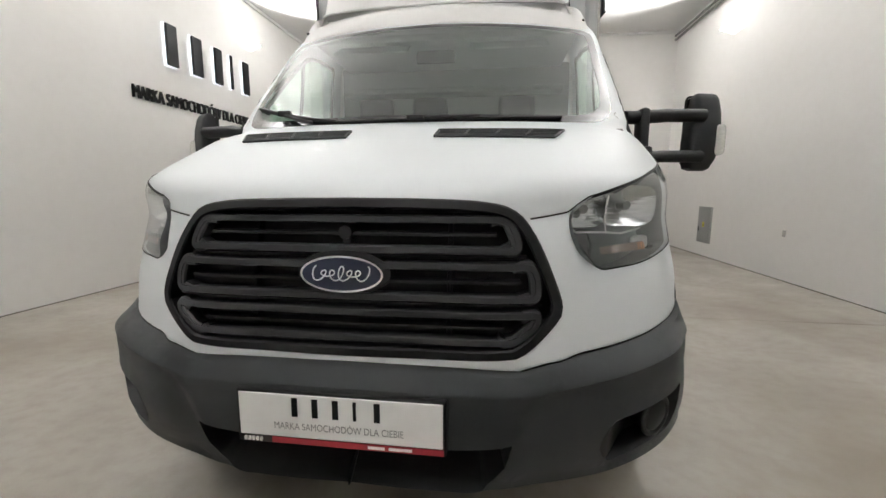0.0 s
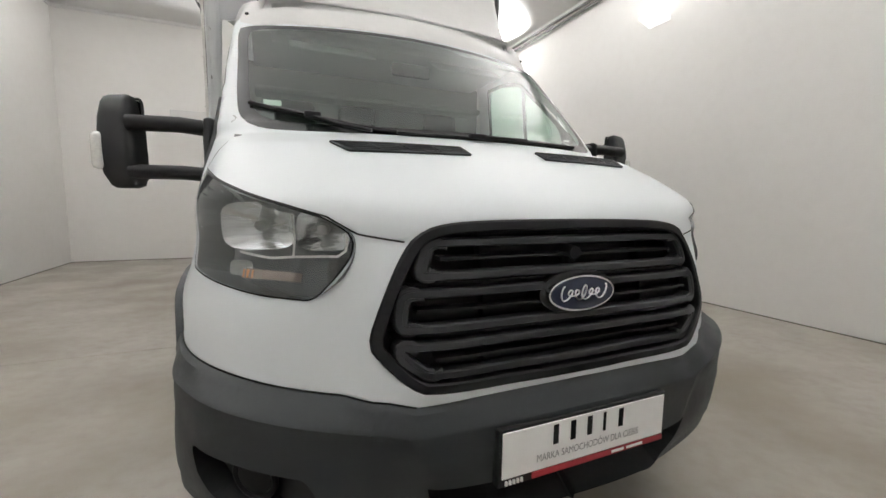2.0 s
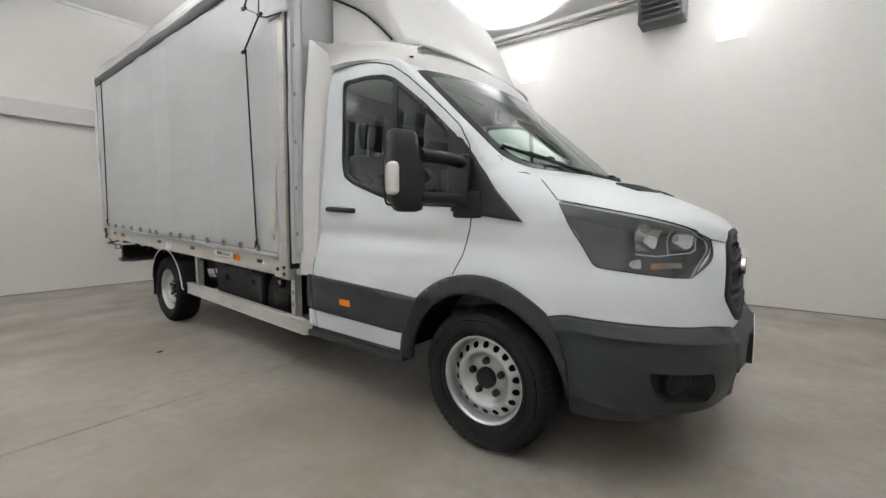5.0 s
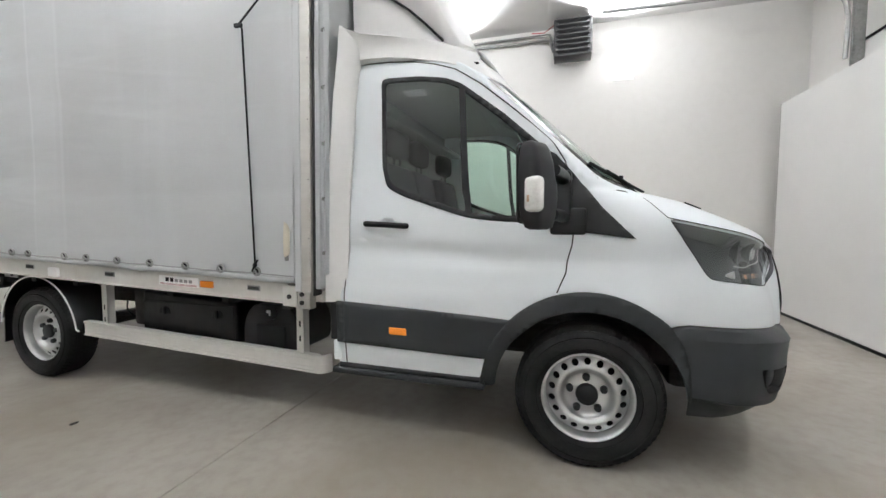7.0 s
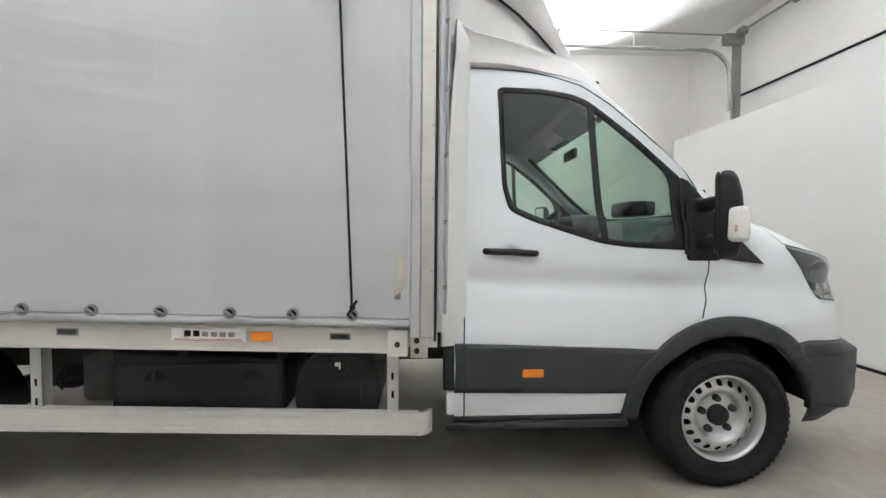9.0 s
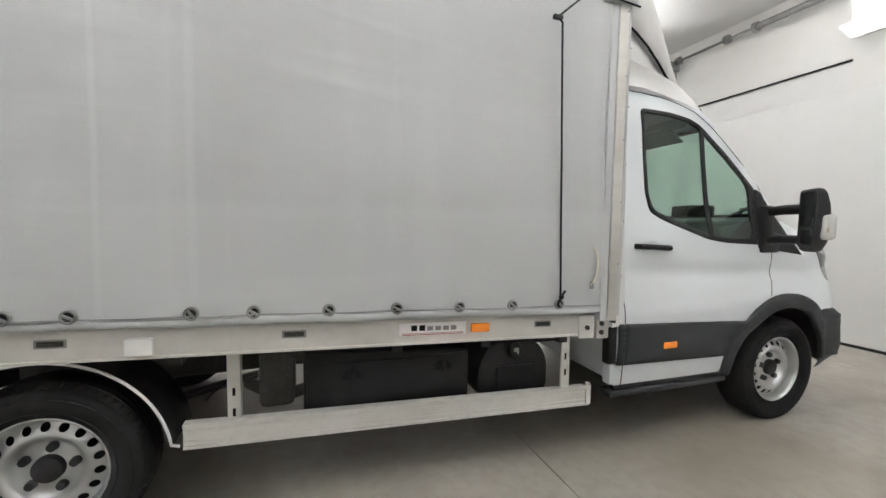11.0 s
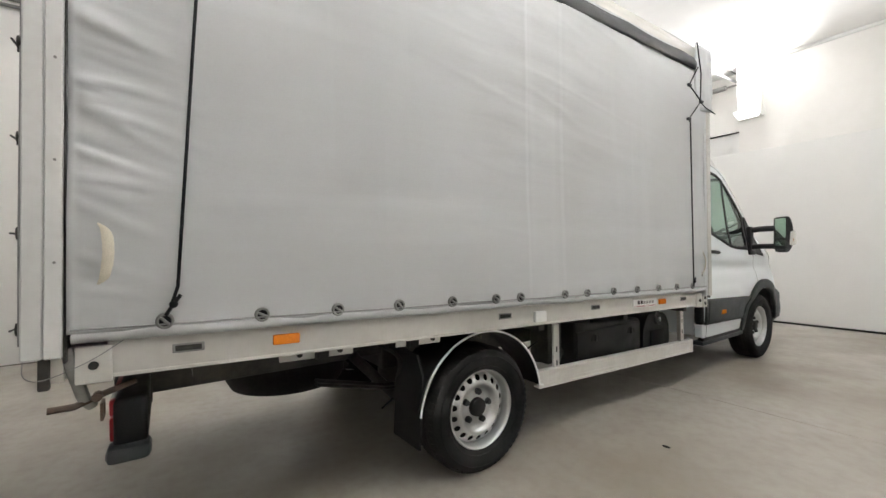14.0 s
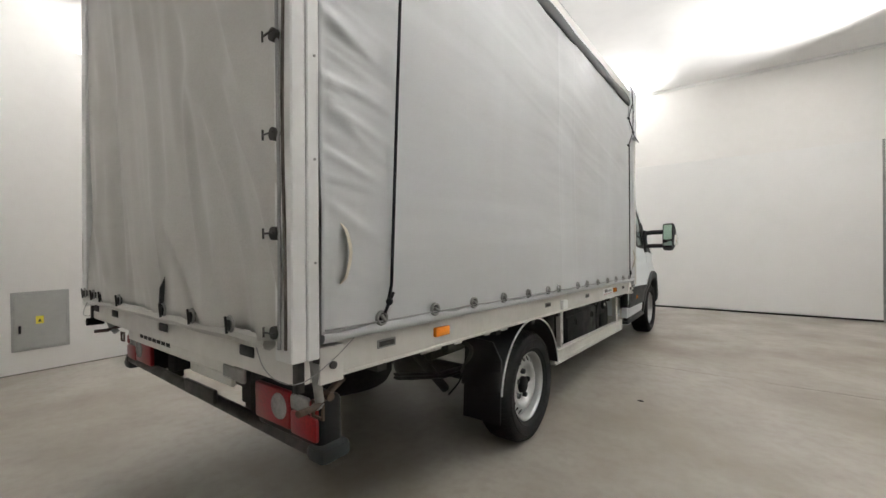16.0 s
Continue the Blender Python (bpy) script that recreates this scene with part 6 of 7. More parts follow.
for side in (1, -1):
    def curtain_point(s, t):
        y = 1.555 + s * (5.650 - 1.555)
        z = 0.872 + t * (2.85 - 0.872)
        x = BX + 0.004 + ripple(y, z) + (0.004 if s in (0, 1) else 0)
        return bed((-side * x, y, z))
    bm = sheet(curtain_point, 260, 150)
    curtain = part("side_curtain", bm, TARP, TRUCK, "silver-grey tarpaulin side curtain, creased at its ends", angle=80)
    mod = curtain.modifiers.new("thickness", "SOLIDIFY"); mod.thickness = 0.003
    bm = B()
    pts = [bed((-side * (1.068 + 0.010 * noise.noise(Vector((y * 2.6, 0, 5)))), y, 0.860 + 0.006 * noise.noise(Vector((y * 3.1, 2, 5))))) for y in np.arange(1.56, 5.67, 0.04)]
    tube(bm, pts, 0.019, 10, flat=1.0); part("curtain_hem", bm, TARP, curtain, "rolled lower hem")
    bm = B()
    tube(bm, [bed((-side * (1.092 + 0.004 * noise.noise(Vector((y * 2.0, 1, 2)))), y, 0.886 + 0.006 * noise.noise(Vector((y * 4, 9, 5))))) for y in np.arange(1.56, 5.67, 0.04)], 0.0035, 5); part("hem_cord", bm, GREYINK, curtain, "grey hem cord")
    for e in EYELETS:
        c = bed((-side * 1.092, e, 0.897))
        bm = B(); lathe(bm, [(0.017, -0.003), (0.020, -0.006), (0.024, -0.006), (0.0265, -0.002), (0.0265, 0.006)], (0, 0, 0), 24)
        if side < 0:
            bm.transform(Matrix.Diagonal((-1, 1, 1, 1)))
        bm.transform(Matrix.Translation(c)); part("eyelet", bm, GALV, curtain, "metal eyelet with a turn lock")
        bm = B(); cyl(bm, c + Vector((side * 0.006, 0, 0)), c + Vector((-side * 0.001, 0, 0)), 0.0195, 16); part("eyelet_hole", bm, INK, curtain)
        bm = B(); box(bm, (-0.006, -0.017, -0.0045), (0.006, 0.017, 0.0045), 0.002, 1, Matrix.Translation(c + Vector((-side * 0.008, 0, 0))) @ Matrix.Rotation(radians(random.uniform(15, 60)), 4, "X")); part("turn_lock", bm, GALV, curtain)
    # valance, top rail, posts
    bm = sheet(lambda s, t: Vector((-side * (1.098 + 0.012 * noise.noise(Vector((s * 9, t, 4))) + 0.010 * math.sin(t * math.pi)), 1.66 + s * 3.98, 2.735 + t * 0.10 + 0.008 * noise.noise(Vector((s * 14, 3, t * 2))))), 120, 5)
    val = part("valance", bm, VALANCE, curtain, "dark grey curtain valance"); mod = val.modifiers.new("thickness", "SOLIDIFY"); mod.thickness = 0.006
    bm = B(); box(bm, (-side * 1.02, BY0, 2.84), (-side * 1.088, BY1 - 0.02, 2.905), 0.006, 2); box(bm, (-side * 1.02, BY0, 2.905), (-side * 1.075, BY1 - 0.02, 2.955), 0.012, 2); part("top_rail", bm, ALU, TRUCK, "aluminium top rail", angle=30)
    for y0, y1, x1, mt in ((1.513, 1.556, 1.084, TARP), (1.450, 1.511, 1.088, ALU), (1.436, 1.449, 1.07, DARKSTEEL), (5.650, 5.657, 1.080, DARKSTEEL), (5.658, 5.699, 1.09, POSTWHITE), (5.701, 5.748, 1.087, POSTWHITE)):
        bm = B(); box(bm, (-side * 1.0, y0, 0.80 if mt is not DARKSTEEL else 0.78), (-side * x1, y1, 2.85), 0.004, 1); part("corner_post" if mt in (ALU, POSTWHITE) else "post_strip", pitched(bm), mt, TRUCK, "aluminium corner post" if mt is ALU else "white painted corner post" if mt is POSTWHITE else "", angle=30)
    for pz in np.arange(1.1, 2.7, 0.32):
        for py, px in ((1.46, 1.089), (5.675, 1.091)):
            bm = B(); c = bed((-side * px, py, pz)); cyl(bm, c, c + Vector((-side * 0.003, 0, 0)), 0.004, 8); part("rivet", bm, GALV, TRUCK)
    for pz in (1.02, 1.32, 1.62, 1.92, 2.22):
        bm = B(); c = bed((-side * 1.030, 1.408, pz)); cyl(bm, c + Vector((side * 0.01, 0, 0)), c + Vector((-side * 0.006, -0.008, 0)), 0.011, 12); tube(bm, [c + Vector((-side * 0.008, -0.020, 0.010)), c + Vector((-side * 0.010, 0.006, -0.008))], 0.0035, 6); part("lace_lock", bm, GALV, TRUCK, "small turn lock on the folded front tarpaulin")
    # folded front tarp between box and wing
    bm = sheet(lambda s, t: bed((-side * (1.062 - 0.10 * s + 0.012 * math.sin(s * 21) + 0.006 * noise.noise(Vector((s * 4, t * 6, 1)))), 1.432 - 0.045 * math.sin(s * 3.0) - 0.008 * noise.noise(Vector((s * 7, t * 5, 8))), 0.90 + t * 1.98)), 24, 40)
    part("front_fold", bm, TARP, TRUCK, "folded grey front tarpaulin edge", angle=70)
    # cover flap at the upper front corner
    def flap_point(s, t):
        w = 0.31 * (0.92 + 0.08 * t)
        return Vector((-side * (1.106 + 0.010 * noise.noise(Vector((s * 5, t * 4, 2))) + 0.014 * (1 - t) * math.sin(s * 5)), 1.375 + s * w, 2.405 + t * 0.56 + (0.05 * (s - 0.5) ** 2 if t < 0.05 else 0)))
    bm = sheet(flap_point, 14, 18); flap = part("corner_flap", bm, TARP, TRUCK, "loose grey corner flap", angle=70); mod = flap.modifiers.new("thickness", "SOLIDIFY"); mod.thickness = 0.004
    # tension cords
    cx = -side * 1.112 - (0.02 if side > 0 else 0)
    bm = B(); tube(bm, [(cx, 1.69, 2.74), (cx, 1.85, 2.557), (cx, 1.648, 2.461), (cx, 1.868, 2.275), (cx, 1.842, 2.255), (cx + side * 0.012, 1.806, 0.93)], 0.0055, 6); part("tension_cord", bm, INK, curtain, "black tension cord")
    bm = B(); tube(bm, [(cx, 1.70, 2.95), (cx, 1.64, 2.70), (cx, 1.66, 2.45), (cx, 1.56, 2.42), (cx, 1.39, 2.40)], 0.005, 6); part("flap_cord", bm, INK, curtain)
    for hy, hz in ((1.85, 2.557), (1.648, 2.461), (1.870, 2.275)):
        bm = B(); box(bm, (cx - 0.01, hy - 0.028, hz - 0.012), (cx + 0.01, hy + 0.022, hz + 0.010), 0.004, 1); part("cord_hook", bm, PLASTIC, curtain)
    bm = B(); tube(bm, [(cx, 5.255, 2.74), (cx + side * 0.008, 5.305, 2.14), (cx + side * 0.008, 5.37, 1.13), bed((-side * 1.104, 5.39, 0.955))], 0.006, 6); part("tension_cord", bm, INK, curtain, "black tension cord")
    for ky, kz in ((1.806, 0.935), (5.385, 0.955)):
        bm = B(); c = bed((-side * 1.105, ky, kz)); bmesh.ops.create_uvsphere(bm, u_segments=10, v_segments=8, radius=0.013); bm.transform(Matrix.Translation(c)); tube(bm, [c, c + Vector((0, 0.022, -0.035))], 0.006, 6); tube(bm, [c, c + Vector((0, -0.02, 0.03))], 0.006, 6); part("cord_knot", bm, INK, curtain)
    # pull straps
    for y0, z0, z1 in ((1.608, 1.205, 0.995), (5.565, 1.345, 1.145)):
        bm = B(); pts = smooth_curve([(-side * 1.092, y0, z0), (-side * 1.108, y0 - 0.012, z0 - 0.03), (-side * 1.122, y0 - 0.018, (z0 + z1) / 2), (-side * 1.108, y0 - 0.008, z1 + 0.02), (-side * 1.092, y0, z1)], 0.02)
        tube(bm, pts, 0.017, 8, flat=0.2); part("pull_strap", bm, CREAM, curtain, "cream webbing pull strap")
        for zz in (z0, z1):
            bm = B(); box(bm, (-side * 1.082, y0 - 0.016, zz - 0.022), (-side * 1.102, y0 + 0.016, zz + 0.022), 0.004, 1); part("strap_plate", bm, GALV, curtain)
bm = B(); box(bm, (-1.06, BY0, 0.82), (1.06, BY0 + 0.03, 2.92), 0.004, 1); part("box_front_wall", pitched(bm), TARP, TRUCK, "grey box front wall", smooth=False)
bm = sheet(lambda s, t: Vector((-1.07 + 2.14 * s, BY0 + (BY1 - BY0) * t, 2.95 + 0.05 * math.sin(s * math.pi) + 0.012 * math.sin(t * math.pi * 5))), 12, 30); part("roof_tarp", bm, TARP, TRUCK, "grey roof tarpaulin")

# ---- rear of the box ----


def rear_point(s, t):
    x = -1.035 + s * (1.075 + 1.035)
    z = 0.862 + t * (2.86 - 0.862)
    fold = noise.noise(Vector((x * 5.2 - z * 1.1, z * 0.7, 2.4))) * 0.040 + noise.noise(Vector((x * 11.0 - z * 2.5, z * 1.2, 8.0))) * 0.020
    ridge = noise.noise(Vector((x * 3.4 - z * 1.5, z * 0.8, 5.4)))
    fold += 0.034 * max(0.0, 1 - abs(ridge) * 4.5) ** 2 * (0.5 + 0.5 * ease(-x, -0.3, 0.5))
    fold *= 0.35 + 0.65 * (1 - t)
    return bed((x, 5.728 + fold, z))


bm = sheet(rear_point, 120, 70)
rear = part("rear_curtain", bm, TARP_REAR, TRUCK, "silver-grey rear tarpaulin with vertical folds and a tear", angle=80)
mod = rear.modifiers.new("thickness", "SOLIDIFY"); mod.thickness = 0.003
bm = B(); tube(bm, [bed((-1.052 + 0.006 * math.sin(z * 5), 5.744, z)) for z in np.arange(0.84, 2.86, 0.05)], 0.009, 6); part("edge_gap", bm, GRIME, rear, "brown stained laced edge")
bm = B(); tube(bm, [bed((-1.036 + 0.005 * math.sin(z * 4), 5.757, z)) for z in np.arange(0.84, 2.86, 0.05)], 0.005, 6); part("lace_cord", bm, GREYINK, rear)
for ez in (0.89, 1.19, 1.49, 1.79, 2.09, 2.40, 2.70):
    bm = B(); c = bed((-1.022, 5.762, ez)); cyl(bm, c - Vector((0, 0.01, 0)), c + Vector((0, 0.005, 0)), 0.019, 14); part("rear_eyelet", bm, DARKSTEEL, rear, "dark eyelet with a T lock")
    bm = B(); tube(bm, [c + Vector((-0.02, 0.014, 0)), c + Vector((0.036, 0.012, 0))], 0.003, 6); tube(bm, [c + Vector((0.036, 0.012, -0.015)), c + Vector((0.036, 0.012, 0.015))], 0.003, 6); part("t_lock", bm, DARKSTEEL, rear)
for ex in (1.0, 0.82, 0.66, 0.37, -0.198, -0.471, -0.742):
    bm = B(); c = bed((ex, 5.752, 0.885)); lathe(bm, [(0.014, 0.004), (0.026, 0.006), (0.03, 0.0)], (0, 0, 0), 18); bm.transform(Matrix.Translation(c) @ Matrix.Rotation(radians(90), 4, "Z")); part("rear_eyelet", bm, GALV, rear)
    bm = B(); box(bm, (c.x - 0.010, c.y - 0.010, c.z - 0.022), (c.x + 0.010, c.y + 0.010, c.z + 0.014), 0.003, 1); tube(bm, [c + Vector((0, 0.012, -0.030)), c + Vector((0, 0.016, 0.026))], 0.004, 6); part("buckle", bm, DARKSTEEL, rear, "dark buckle")
bm = B(); pts = [rear_point((x + 1.035) / 2.11, (z - 0.862) / 1.998) + Vector((0, 0.010, 0)) for x, z in ((-0.211, 1.032), (-0.214, 0.98), (-0.216, 0.925), (-0.182, 0.873), (-0.146, 0.91), (-0.178, 0.98))]
bm.faces.new([bm.verts.new(p) for p in pts]); part("tear", bm, INK, rear, "dark tear in the tarpaulin", smooth=False)
bm = B(); tube(bm, [bed((x, 5.735 + 0.008 * noise.noise(Vector((x * 4, 1, 1))), 0.845 + 0.006 * noise.noise(Vector((x * 5, 3, 1))))) for x in np.arange(-0.95, 1.08, 0.04)], 0.022, 8); part("rear_hem", bm, TARP_REAR, rear)
bm = B(); box(bm, (-1.045, 5.66, 0.716), (1.045, 5.705, 0.838), 0.005, 2); tail = part("tailboard_rail", pitched(bm), ALUPAINT, TRUCK, "pale grey rear rail", angle=30)
for rx in (-0.76, -0.06, 0.97, 0.62):
    bm = B(); box(bm, (rx - 0.045, 5.70, 0.765), (rx + 0.045, 5.711, 0.803), 0.008, 2); part("lashing_pocket", pitched(bm), DARKSTEEL, tail, "dark lashing pocket")
bm = B(); cyl(bm, (1.03, 5.66, 0.70), (1.03, 5.74, 0.70), 0.022, 12); part("rubber_buffer", pitched(bm), RUBBER, tail, "black rubber buffer")
bm = B(); box(bm, (-0.47, 5.575, 0.74), (0.80, 5.60, 0.858), 0.004, 1); lower = part("rear_crossbeam", bm, ALUPAINT, TRUCK, "pale grey rear crossbeam with a dark bar mark", smooth=False)
for i in range(7):
    bm = B(); x0 = 0.60 - i * 0.062; box(bm, (x0 - 0.045, 5.598, 0.775), (x0, 5.602, 0.81)); part("mark_bar", bm, INK, lower, smooth=False)
for x0, x1, z0, z1, mt in ((-0.07, -0.462, 0.706, 0.750, ALUPAINT), (-0.385, -0.55, 0.735, 0.79, GALV), (0.0, -0.30, 0.60, 0.66, DARKSTEEL)):
    bm = B(); box(bm, (x1, 5.59, z0), (x0, 5.607, z1), 0.004, 1); part("rear_plate", bm, mt, lower, smooth=False)
bm = B(); tube(bm, [(0.94, 5.545, 0.592), (-0.90, 5.525, 0.548)], 0.026, 14); cyl(bm, (0.93, 5.545, 0.592), (0.955, 5.545, 0.592), 0.032, 14); bar = part("underrun_bar", bm, DARKSTEEL, TRUCK, "dark rear underrun bar")
for bx in (-0.42, 0.42):
    bm = B(); box(bm, (bx - 0.03, 5.46, 0.56), (bx + 0.03, 5.52, 0.74), 0.006, 1); part("bar_bracket", bm, DARKSTEEL, bar, smooth=False)
for side in (1, -1):
    bm = B(); box(bm, (-side * 0.56, 5.46, 0.575), (-side * 0.965, 5.558, 0.748), 0.02, 3); lamp = part("tail_lamp", bm, BLACK, TRUCK, "red tail lamp in a black housing")
    for a, b, z0, z1, mt, nm in ((0.562, 0.798, 0.606, 0.744, RED, "red_lens"), (0.802, 0.955, 0.600, 0.684, RED, "red_lens"), (0.915, 0.955, 0.686, 0.744, RED, "red_lens"), (0.802, 0.912, 0.687, 0.742, SMOKE, "reversing_lens")):
        bm = B(); box(bm, (-side * a, 5.54, z0), (-side * b, 5.568, z1), 0.010, 2); part(nm, bm, mt, lamp)
    bm = B(); cyl(bm, (-side * 0.735, 5.56, 0.682), (-side * 0.735, 5.574, 0.682), 0.052, 24, 0.046); bevel_all(bm, 0.003); part("clear_lens", bm, SMOKE, lamp, "round clear lens")
    bm = B(); box(bm, (-side * 0.90, 5.45, 0.535), (-side * 1.0, 5.575, 0.592), 0.02, 2); part("lamp_guard", bm, PLASTIC, lamp)
    bm = B(); box(bm, (-side * 1.035, 5.690, 0.700), (-side * 1.062, 5.716, 0.825), 0.005, 2); part("corner_hinge", pitched(bm), DARKSTEEL, TRUCK, "dark steel corner hinge")
    bm = B(); tube(bm, [(-side * 1.064, 5.655, 0.955), (-side * 1.062, 5.640, 0.88), (-side * 1.045, 5.615, 0.78), (-side * 1.02, 5.60, 0.755)], 0.017, 8, flat=0.6); part("hinge_arm", bm, GALV, TRUCK, "galvanised hinge arm at the rear corner")
    bm = B(); tube(bm, [(-side * 1.058, 5.700, 0.772), (-side * 1.05, 5.640, 0.770), (-side * 1.03, 5.575, 0.790), (-side * 1.0, 5.490, 0.812)], 0.013, 8, flat=0.8); cyl(bm, (-side * 1.03, 5.585, 0.790), (-side * 1.062, 5.585, 0.790), 0.014, 12); part("prop_arm", bm, RUST, TRUCK, "rusty steel prop under the rear corner")
    for a0, b0, a1, b1 in ((0.955, 0.700, 1.015, 0.708), (0.955, 0.748, 1.015, 0.756), (0.955, 0.708, 0.963, 0.748), (1.007, 0.708, 1.015, 0.748)):
        bm = B(); box(bm, (-side * a0, 5.575, b0), (-side * a1, 5.583, b1)); part("plate_frame", bm, RUST, TRUCK, smooth=False)
    bm = B(); cyl(bm, bed((-side * 1.063, 5.692, 0.805)), bed((-side * 1.070, 5.692, 0.805)), 0.008, 10); part("bolt", bm, GALV, TRUCK)
    bm = B(); tube(bm, smooth_curve([bed((-side * 0.92, 5.76, 0.83)), bed((-side * 0.97, 5.765, 0.775)), bed((-side * 1.03, 5.75, 0.740)), bed((-side * 1.068, 5.70, 0.735)), bed((-side * 1.068, 5.59, 0.785)), bed((-side * 1.075, 5.48, 0.87))], 0.02), 0.0016, 6); part("rope", bm, GREYINK, TRUCK, "thin grey closing rope")
for k, (y, w) in enumerate(((4.86, 0.16), (4.35, 0.13))):
    bm = B(); box(bm, (-0.93, y - w, 0.665), (-0.94, y + w, 0.735), 0.003, 1); part("mounting_plate", pitched(bm), ALUPAINT, bed_part, "pale grey mounting plate", smooth=False)
    for by in (y - w * 0.6, y + w * 0.5):
        bm = B(); cyl(bm, (-0.938, by, 0.69), (-0.95, by, 0.69), 0.012, 10); part("bolt", pitched(bm), DARKSTEEL, bed_part)
# faint pale ghosts of removed marks near the top of the camera-side curtain
for gy0, gy1, gz0, gz1 in ((3.66, 3.86, 2.36, 2.62), (3.40, 3.60, 2.36, 2.62), (3.12, 3.30, 2.36, 2.62), (2.84, 3.0, 2.36, 2.62)):
    for k, (a, b) in enumerate(((0.0, 0.24), (0.76, 1.0))):
        bm = sheet(lambda s, t: bed((-(BX + 0.0055 + ripple(gy0 + (gy1 - gy0) * (a + (b - a) * s), gz0 + (gz1 - gz0) * t)), gy0 + (gy1 - gy0) * (a + (b - a) * s), gz0 + (gz1 - gz0) * t)), 6, 14)
        part("ghost_mark", bm, GHOST, TRUCK, "faint pale ghost of a removed mark")

# ---- hall fittings ----
bm = B(); box(bm, (-3.74, -2.66, 0.03), (3.66, -2.62, 2.80), 0.003, 1)
dp = thing("display_panel", bm, PANEL, "large white freestanding display panel before the gate", "panel", smooth=False)
bm = B(); box(bm, (-3.74, -2.665, 0.0), (3.66, -2.612, 0.03)); part("base_strip", bm, BLACK, dp, "black base strip", smooth=False)
bm = B(); box(bm, (-3.77, -2.67, 0.0), (-3.74, -2.61, 2.80)); part("end_profile", bm, GALV, dp, smooth=False)
bm = B(); box(bm, (3.66, -2.665, 0.0), (3.672, -2.615, 2.80)); part("end_profile", bm, ALU, dp, smooth=False)
bm = B(); box(bm, (3.672, -2.65, 2.55), (3.682, -2.63, 2.68), 0.003, 1); part("hinge", bm, GALV, dp)
# sectional gate and its tracks
gate = tagged(new("door_1"), "white sectional gate behind the panel", "gate", kind="structure")
for k in range(6):
    bm = B(); box(bm, (0.17, Y_FRONT - 0.06, k * 0.54), (2.94, Y_FRONT - 0.02, k * 0.54 + 0.536), 0.004, 1); part("gate_section", bm, PANEL, gate)
bm = B(); box(bm, (0.17, Y_FRONT - 0.018, 3.238), (2.94, Y_FRONT + 0.004, 3.256)); part("gate_seal", bm, INK, gate, "black gate seal", smooth=False)
track = tagged(new("gate_track"), "galvanised gate track with a torsion shaft", "track")
bm = B(); box(bm, (2.66, Y_FRONT + 0.08, 0.0), (2.70, Y_FRONT + 0.19, 4.02)); part("track_post", bm, GALV, track, smooth=False)
bm = B()
tube(bm, smooth_curve([(2.66, Y_FRONT + 0.25, 3.0), (2.66, Y_FRONT + 0.25, 3.48), (2.66, Y_FRONT + 0.34, 3.70), (2.66, Y_FRONT + 0.60, 3.82), (2.66, -1.5, 3.83), (2.66, -0.27, 3.85)], 0.06), 0.024, 8); part("curved_track", bm, GALV, track)
bm = B(); tube(bm, [(2.66, Y_FRONT + 0.3, 4.03), (2.66, -0.27, 4.07)], 0.013, 6); part("upper_track", bm, GALV, track)
for hy in (-1.4, -0.35):
    bm = B(); tube(bm, [(2.66, hy, 3.84), (2.66, hy, Z_CEIL)], 0.012, 6); part("hanger", bm, GALV, track)
bm = B(); tube(bm, [(2.64, Y_FRONT + 0.14, 4.05), (0.20, Y_FRONT + 0.14, 4.05)], 0.018, 10); part("torsion_shaft", bm, GALV, track)
bm = B(); tube(bm, [(1.34, Y_FRONT + 0.14, 4.05), (0.40, Y_FRONT + 0.14, 4.05)], 0.042, 14); part("torsion_spring", bm, GALV, track)
for sx in (2.58, 1.75, 1.34):
    bm = B(); cyl(bm, (sx - 0.03, Y_FRONT + 0.14, 4.05), (sx + 0.03, Y_FRONT + 0.14, 4.05), 0.065, 18); part("cable_drum", bm, GALV, track)
for z0, z1, r in ((4.10, 4.06, 0.020), (4.25, 4.24, 0.012)):
    bm = B(); tube(bm, [(0.25, Y_FRONT + 0.14, z0), (0.25, -0.30, z1)], r, 8); part("far_track", bm, GALV, track)
bm = B(); tube(bm, [(2.66, -0.30, 3.90), (1.5, -0.30, 4.0), (0.25, -0.30, 4.07)], 0.012, 6); part("cross_tie", bm, GALV, track)
bm = B(); tube(bm, [(0.25, -1.48, 4.05), (0.25, -1.48, 4.27)], 0.008, 6); part("hanger", bm, GALV, track)
bm = B(); box(bm, (2.62, Y_FRONT + 0.06, 3.90), (2.71, Y_FRONT + 0.34, 4.05), 0.01, 1); part("bearing_plate", bm, GALV, track)


def wall_lamp(x, y, z, turn):
    root = tagged(new("wall_lamp"), "white wedge-shaped wall lamp shining upwards", "wall lamp", group="wall lamps")
    root.matrix_world = pose(x, y, z, 0, 0, turn)
    wedge = [(0.0, -0.015), (0.0, -0.085), (0.195, -0.012), (0.195, 0.014)]
    bm = B(); prism(bm, wedge[:3] + [(0.195, 0.014), (0.18, 0.014), (0.18, 0.0), (0.015, -0.062), (0.015, -0.015)], "y", -0.14, 0.14); part("lamp_body", bm, LAMPBODY, root, "frosted white lamp body", smooth=False)
    for e in (-0.146, 0.140):
        bm = B(); prism(bm, wedge, "y", e, e + 0.006); part("lamp_cheek", bm, LAMPBODY, root, smooth=False)
    bm = B(); box(bm, (0.04, -0.11, -0.028), (0.15, 0.11, -0.012), 0.004, 1); part("lamp_tube", bm, GLOW, root, "glowing lamp tube")


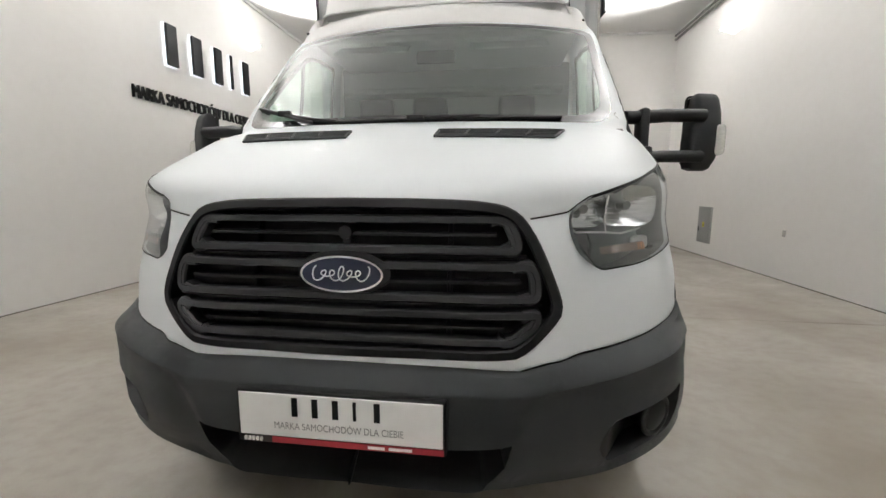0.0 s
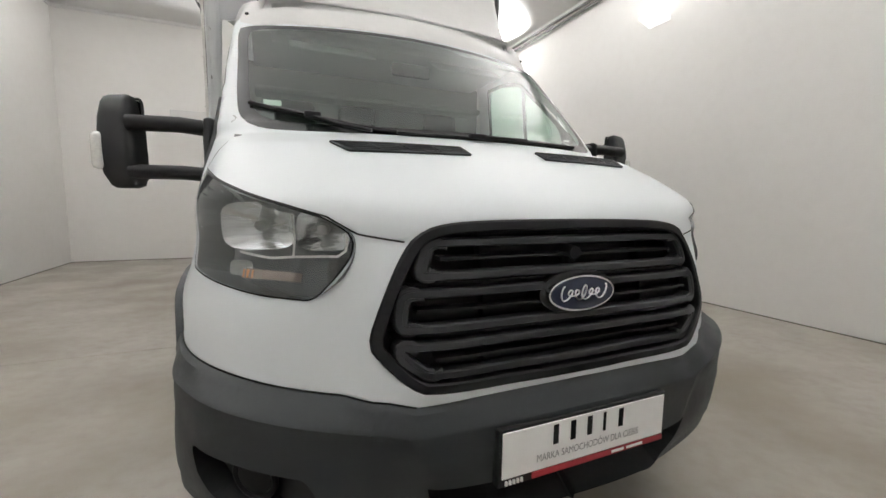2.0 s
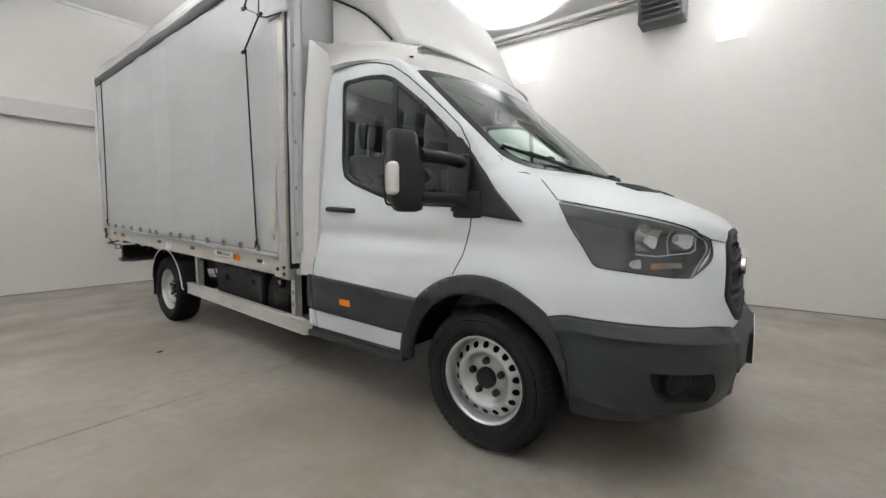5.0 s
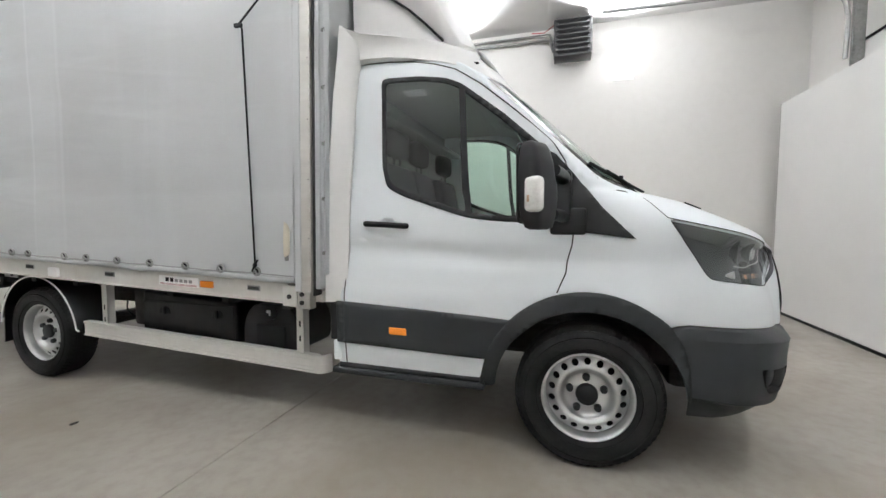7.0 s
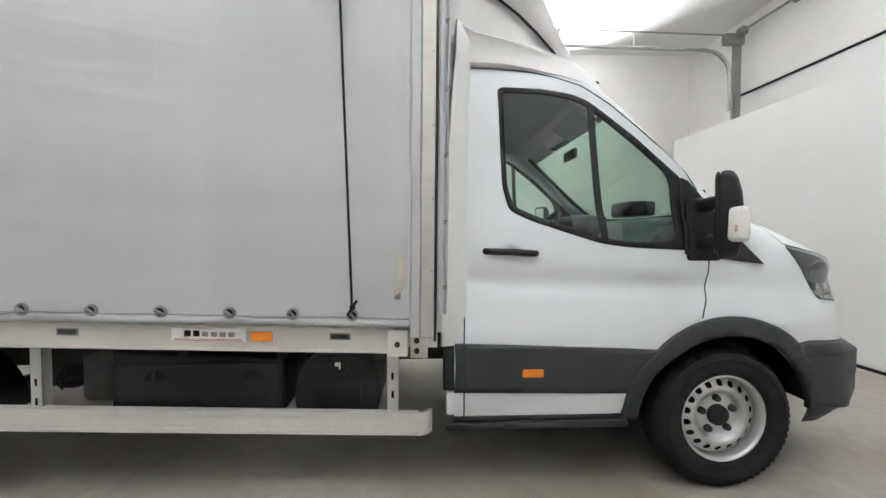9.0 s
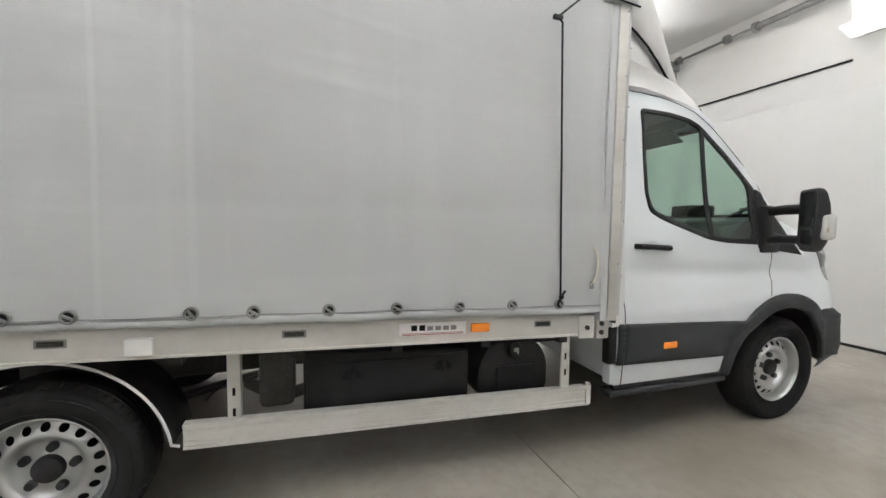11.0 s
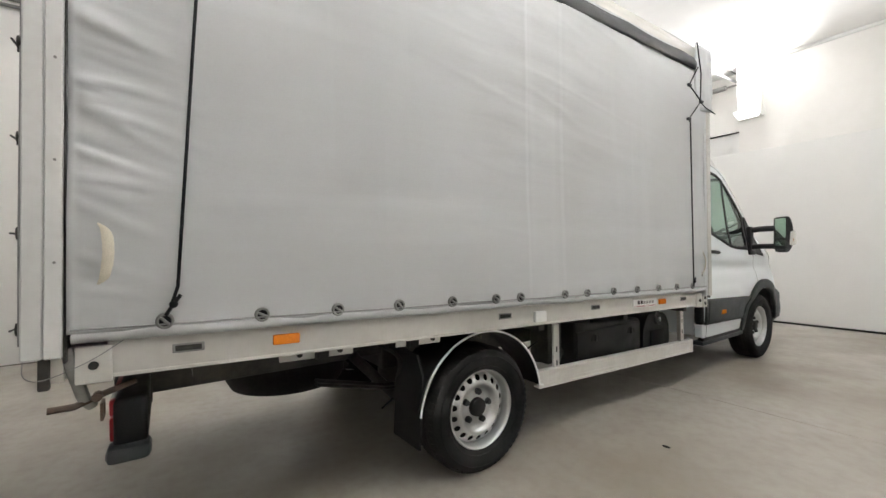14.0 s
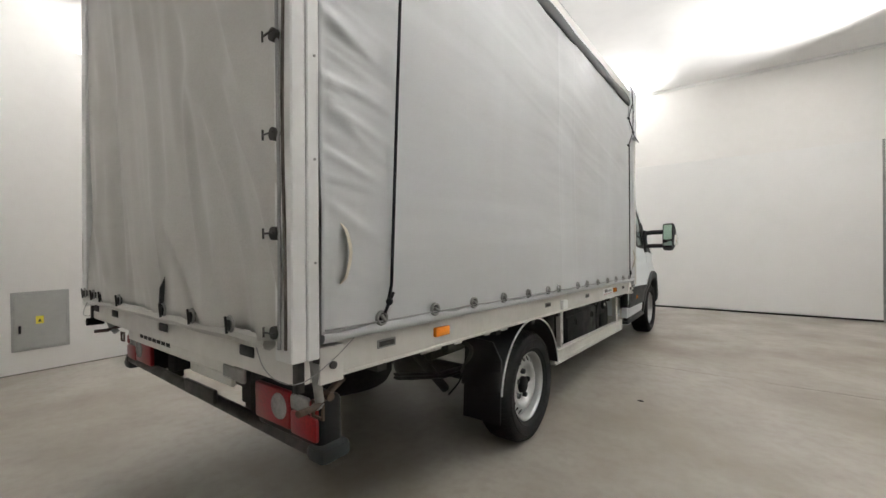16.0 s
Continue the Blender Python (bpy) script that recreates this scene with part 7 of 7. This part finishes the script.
for spot in LAMP_SPOTS:
    wall_lamp(*spot)
# unit heater
heater = tagged(new("unit_heater"), "dark grey louvred unit heater hung by the wall", "heater")
bm = B(); box(bm, (3.42, -0.19, 3.66), (3.72, 0.35, 4.20), 0.015, 2); part("heater_case", bm, HEATER, heater)
for k in range(7):
    bm = B(); box(bm, (-0.035, -0.235, -0.005), (0.035, 0.235, 0.005), 0.002, 1, Matrix.Translation((3.405, 0.08, 3.715 + k * 0.072)) @ Matrix.Rotation(radians(35), 4, "Y")); part("louvre", bm, HEATER, heater)
for hy in (-0.15, 0.31):
    bm = B(); box(bm, (3.40, hy - 0.025, 3.67), (3.44, hy + 0.025, 4.19), 0.004, 1); part("louvre_frame", bm, HEATER, heater)
    bm = B(); tube(bm, [(3.57, hy, 4.2), (3.57, hy, Z_CEIL)], 0.012, 6); part("hanger", bm, GALV, heater)
bm = B(); box(bm, (3.70, 0.0, 3.75), (X_WALL, 0.16, 3.80)); part("bracket", bm, GALV, heater, smooth=False)
# pipes along the wall
for i, (px, pz, r) in enumerate(((3.84, 4.17, 0.022), (3.84, 4.09, 0.022))):
    bm = B(); tube(bm, [(px, 7.2, pz), (px, 0.6, pz), (px - 0.1, 0.42, pz - 0.05), (3.66, 0.36, 3.95 - i * 0.12)], r, 10)
    thing("heating_pipe", bm, GALV, "pale metal heating pipe below the ceiling", "pipe", group="heating pipes")
bm = B(); tube(bm, [(3.6, 0.30, 4.24), (3.72, 0.5, 4.16), (3.78, 0.7, 4.2)], 0.008, 6); thing("heater_cable", bm, REDINK, "thin reddish cable by the heater", "cable")
# cable trunk on the end wall
bm = B(); box(bm, (-2.29, Y_BACK - 0.09, 2.50), (2.2, Y_BACK, 2.74), 0.006, 1); thing("cable_trunk", bm, TRUNK, "pale grey cable trunk along the end wall", "cable trunk")
# electrical cabinet
bm = B(); box(bm, (X_WALL - 0.012, 5.30, 0.235), (X_WALL, 5.745, 0.845), 0.003, 1)
cab = thing("electrical_cabinet", bm, GREYCAB, "grey flush electrical cabinet with a yellow warning sticker", "cabinet")
bm = B(); box(bm, (X_WALL - 0.02, 5.325, 0.26), (X_WALL - 0.010, 5.72, 0.82), 0.003, 1); door_c = part("cabinet_door", bm, GREYCAB, cab)
bm = B(); box(bm, (X_WALL - 0.023, 5.505, 0.505), (X_WALL - 0.0195, 5.565, 0.585), 0.001, 1); part("warning_sticker", bm, YELLOW, door_c, "yellow warning sticker", smooth=False)
bm = B(); prism(bm, [(5.52, 0.525), (5.55, 0.525), (5.535, 0.56)], "x", X_WALL - 0.0245, X_WALL - 0.023); part("warning_mark", bm, INK, door_c, smooth=False)
bm = B(); box(bm, (X_WALL - 0.03, 5.675, 0.42), (X_WALL - 0.018, 5.695, 0.50), 0.004, 1); part("lock", bm, BLACK, door_c)
# small wall plate
bm = B(); box(bm, (X_WALL - 0.012, 3.545, 0.545), (X_WALL, 3.595, 0.625), 0.004, 1); thing("wall_socket", bm, GREYCAB, "small grey wall outlet low on the wall", "outlet")
# raised sign: five dark slabs and a slogan
sign = tagged(new("wall_sign"), "raised dark wall sign of five slabs above a slogan", "sign")
for i, (y0, w) in enumerate(((3.02, 0.24), (3.47, 0.25), (3.93, 0.22), (4.30, 0.10), (4.62, 0.21))):
    bm = B(); box(bm, (-X_WALL + 0.035, y0 + 0.035, 2.70), (-X_WALL + 0.075, y0 + w - 0.035, 3.21), 0.004, 1); sl = part("letter_slab", bm, INK, sign, "dark slab with a lit edge", smooth=False)
    bm = B(); box(bm, (-X_WALL + 0.012, y0 + 0.029, 2.694), (-X_WALL + 0.034, y0 + w - 0.029, 3.216)); part("back_light", bm, LETTER_GLOW, sl, smooth=False)
tagged(lettering("slogan", "Marka Samochodów Dla Ciebie".upper(), 0.215, pose(-X_WALL + 0.02, 2.52, 2.19, 90, 0, 90), sign, INK, depth=0.015, width=2.27), "raised dark slogan letters")
# ceiling edge and small marks
for a, b in (((-X_WALL, Y_FRONT, Z_CEIL - 0.05), (-X_WALL + 0.04, Y_BACK, Z_CEIL)), ((-X_WALL, Y_BACK - 0.04, Z_CEIL - 0.05), (X_WALL, Y_BACK, Z_CEIL)), ((-X_WALL, Y_FRONT + 0.30, Z_CEIL - 0.05), (-0.25, Y_FRONT + 0.34, Z_CEIL))):
    bm = B(); box(bm, a, b, 0.008, 1); setting("trim", bm, CEIL, "narrow white ceiling cove", "cove")
bm = B(); bmesh.ops.create_icosphere(bm, subdivisions=2, radius=0.02); bm.transform(Matrix.Translation((-1.40, 2.87, 0.004)) @ Matrix.Diagonal((1.3, 0.7, 0.22, 1))); thing("leaf_scrap", bm, RUBBER, "small dark scrap lying on the floor", "scrap")
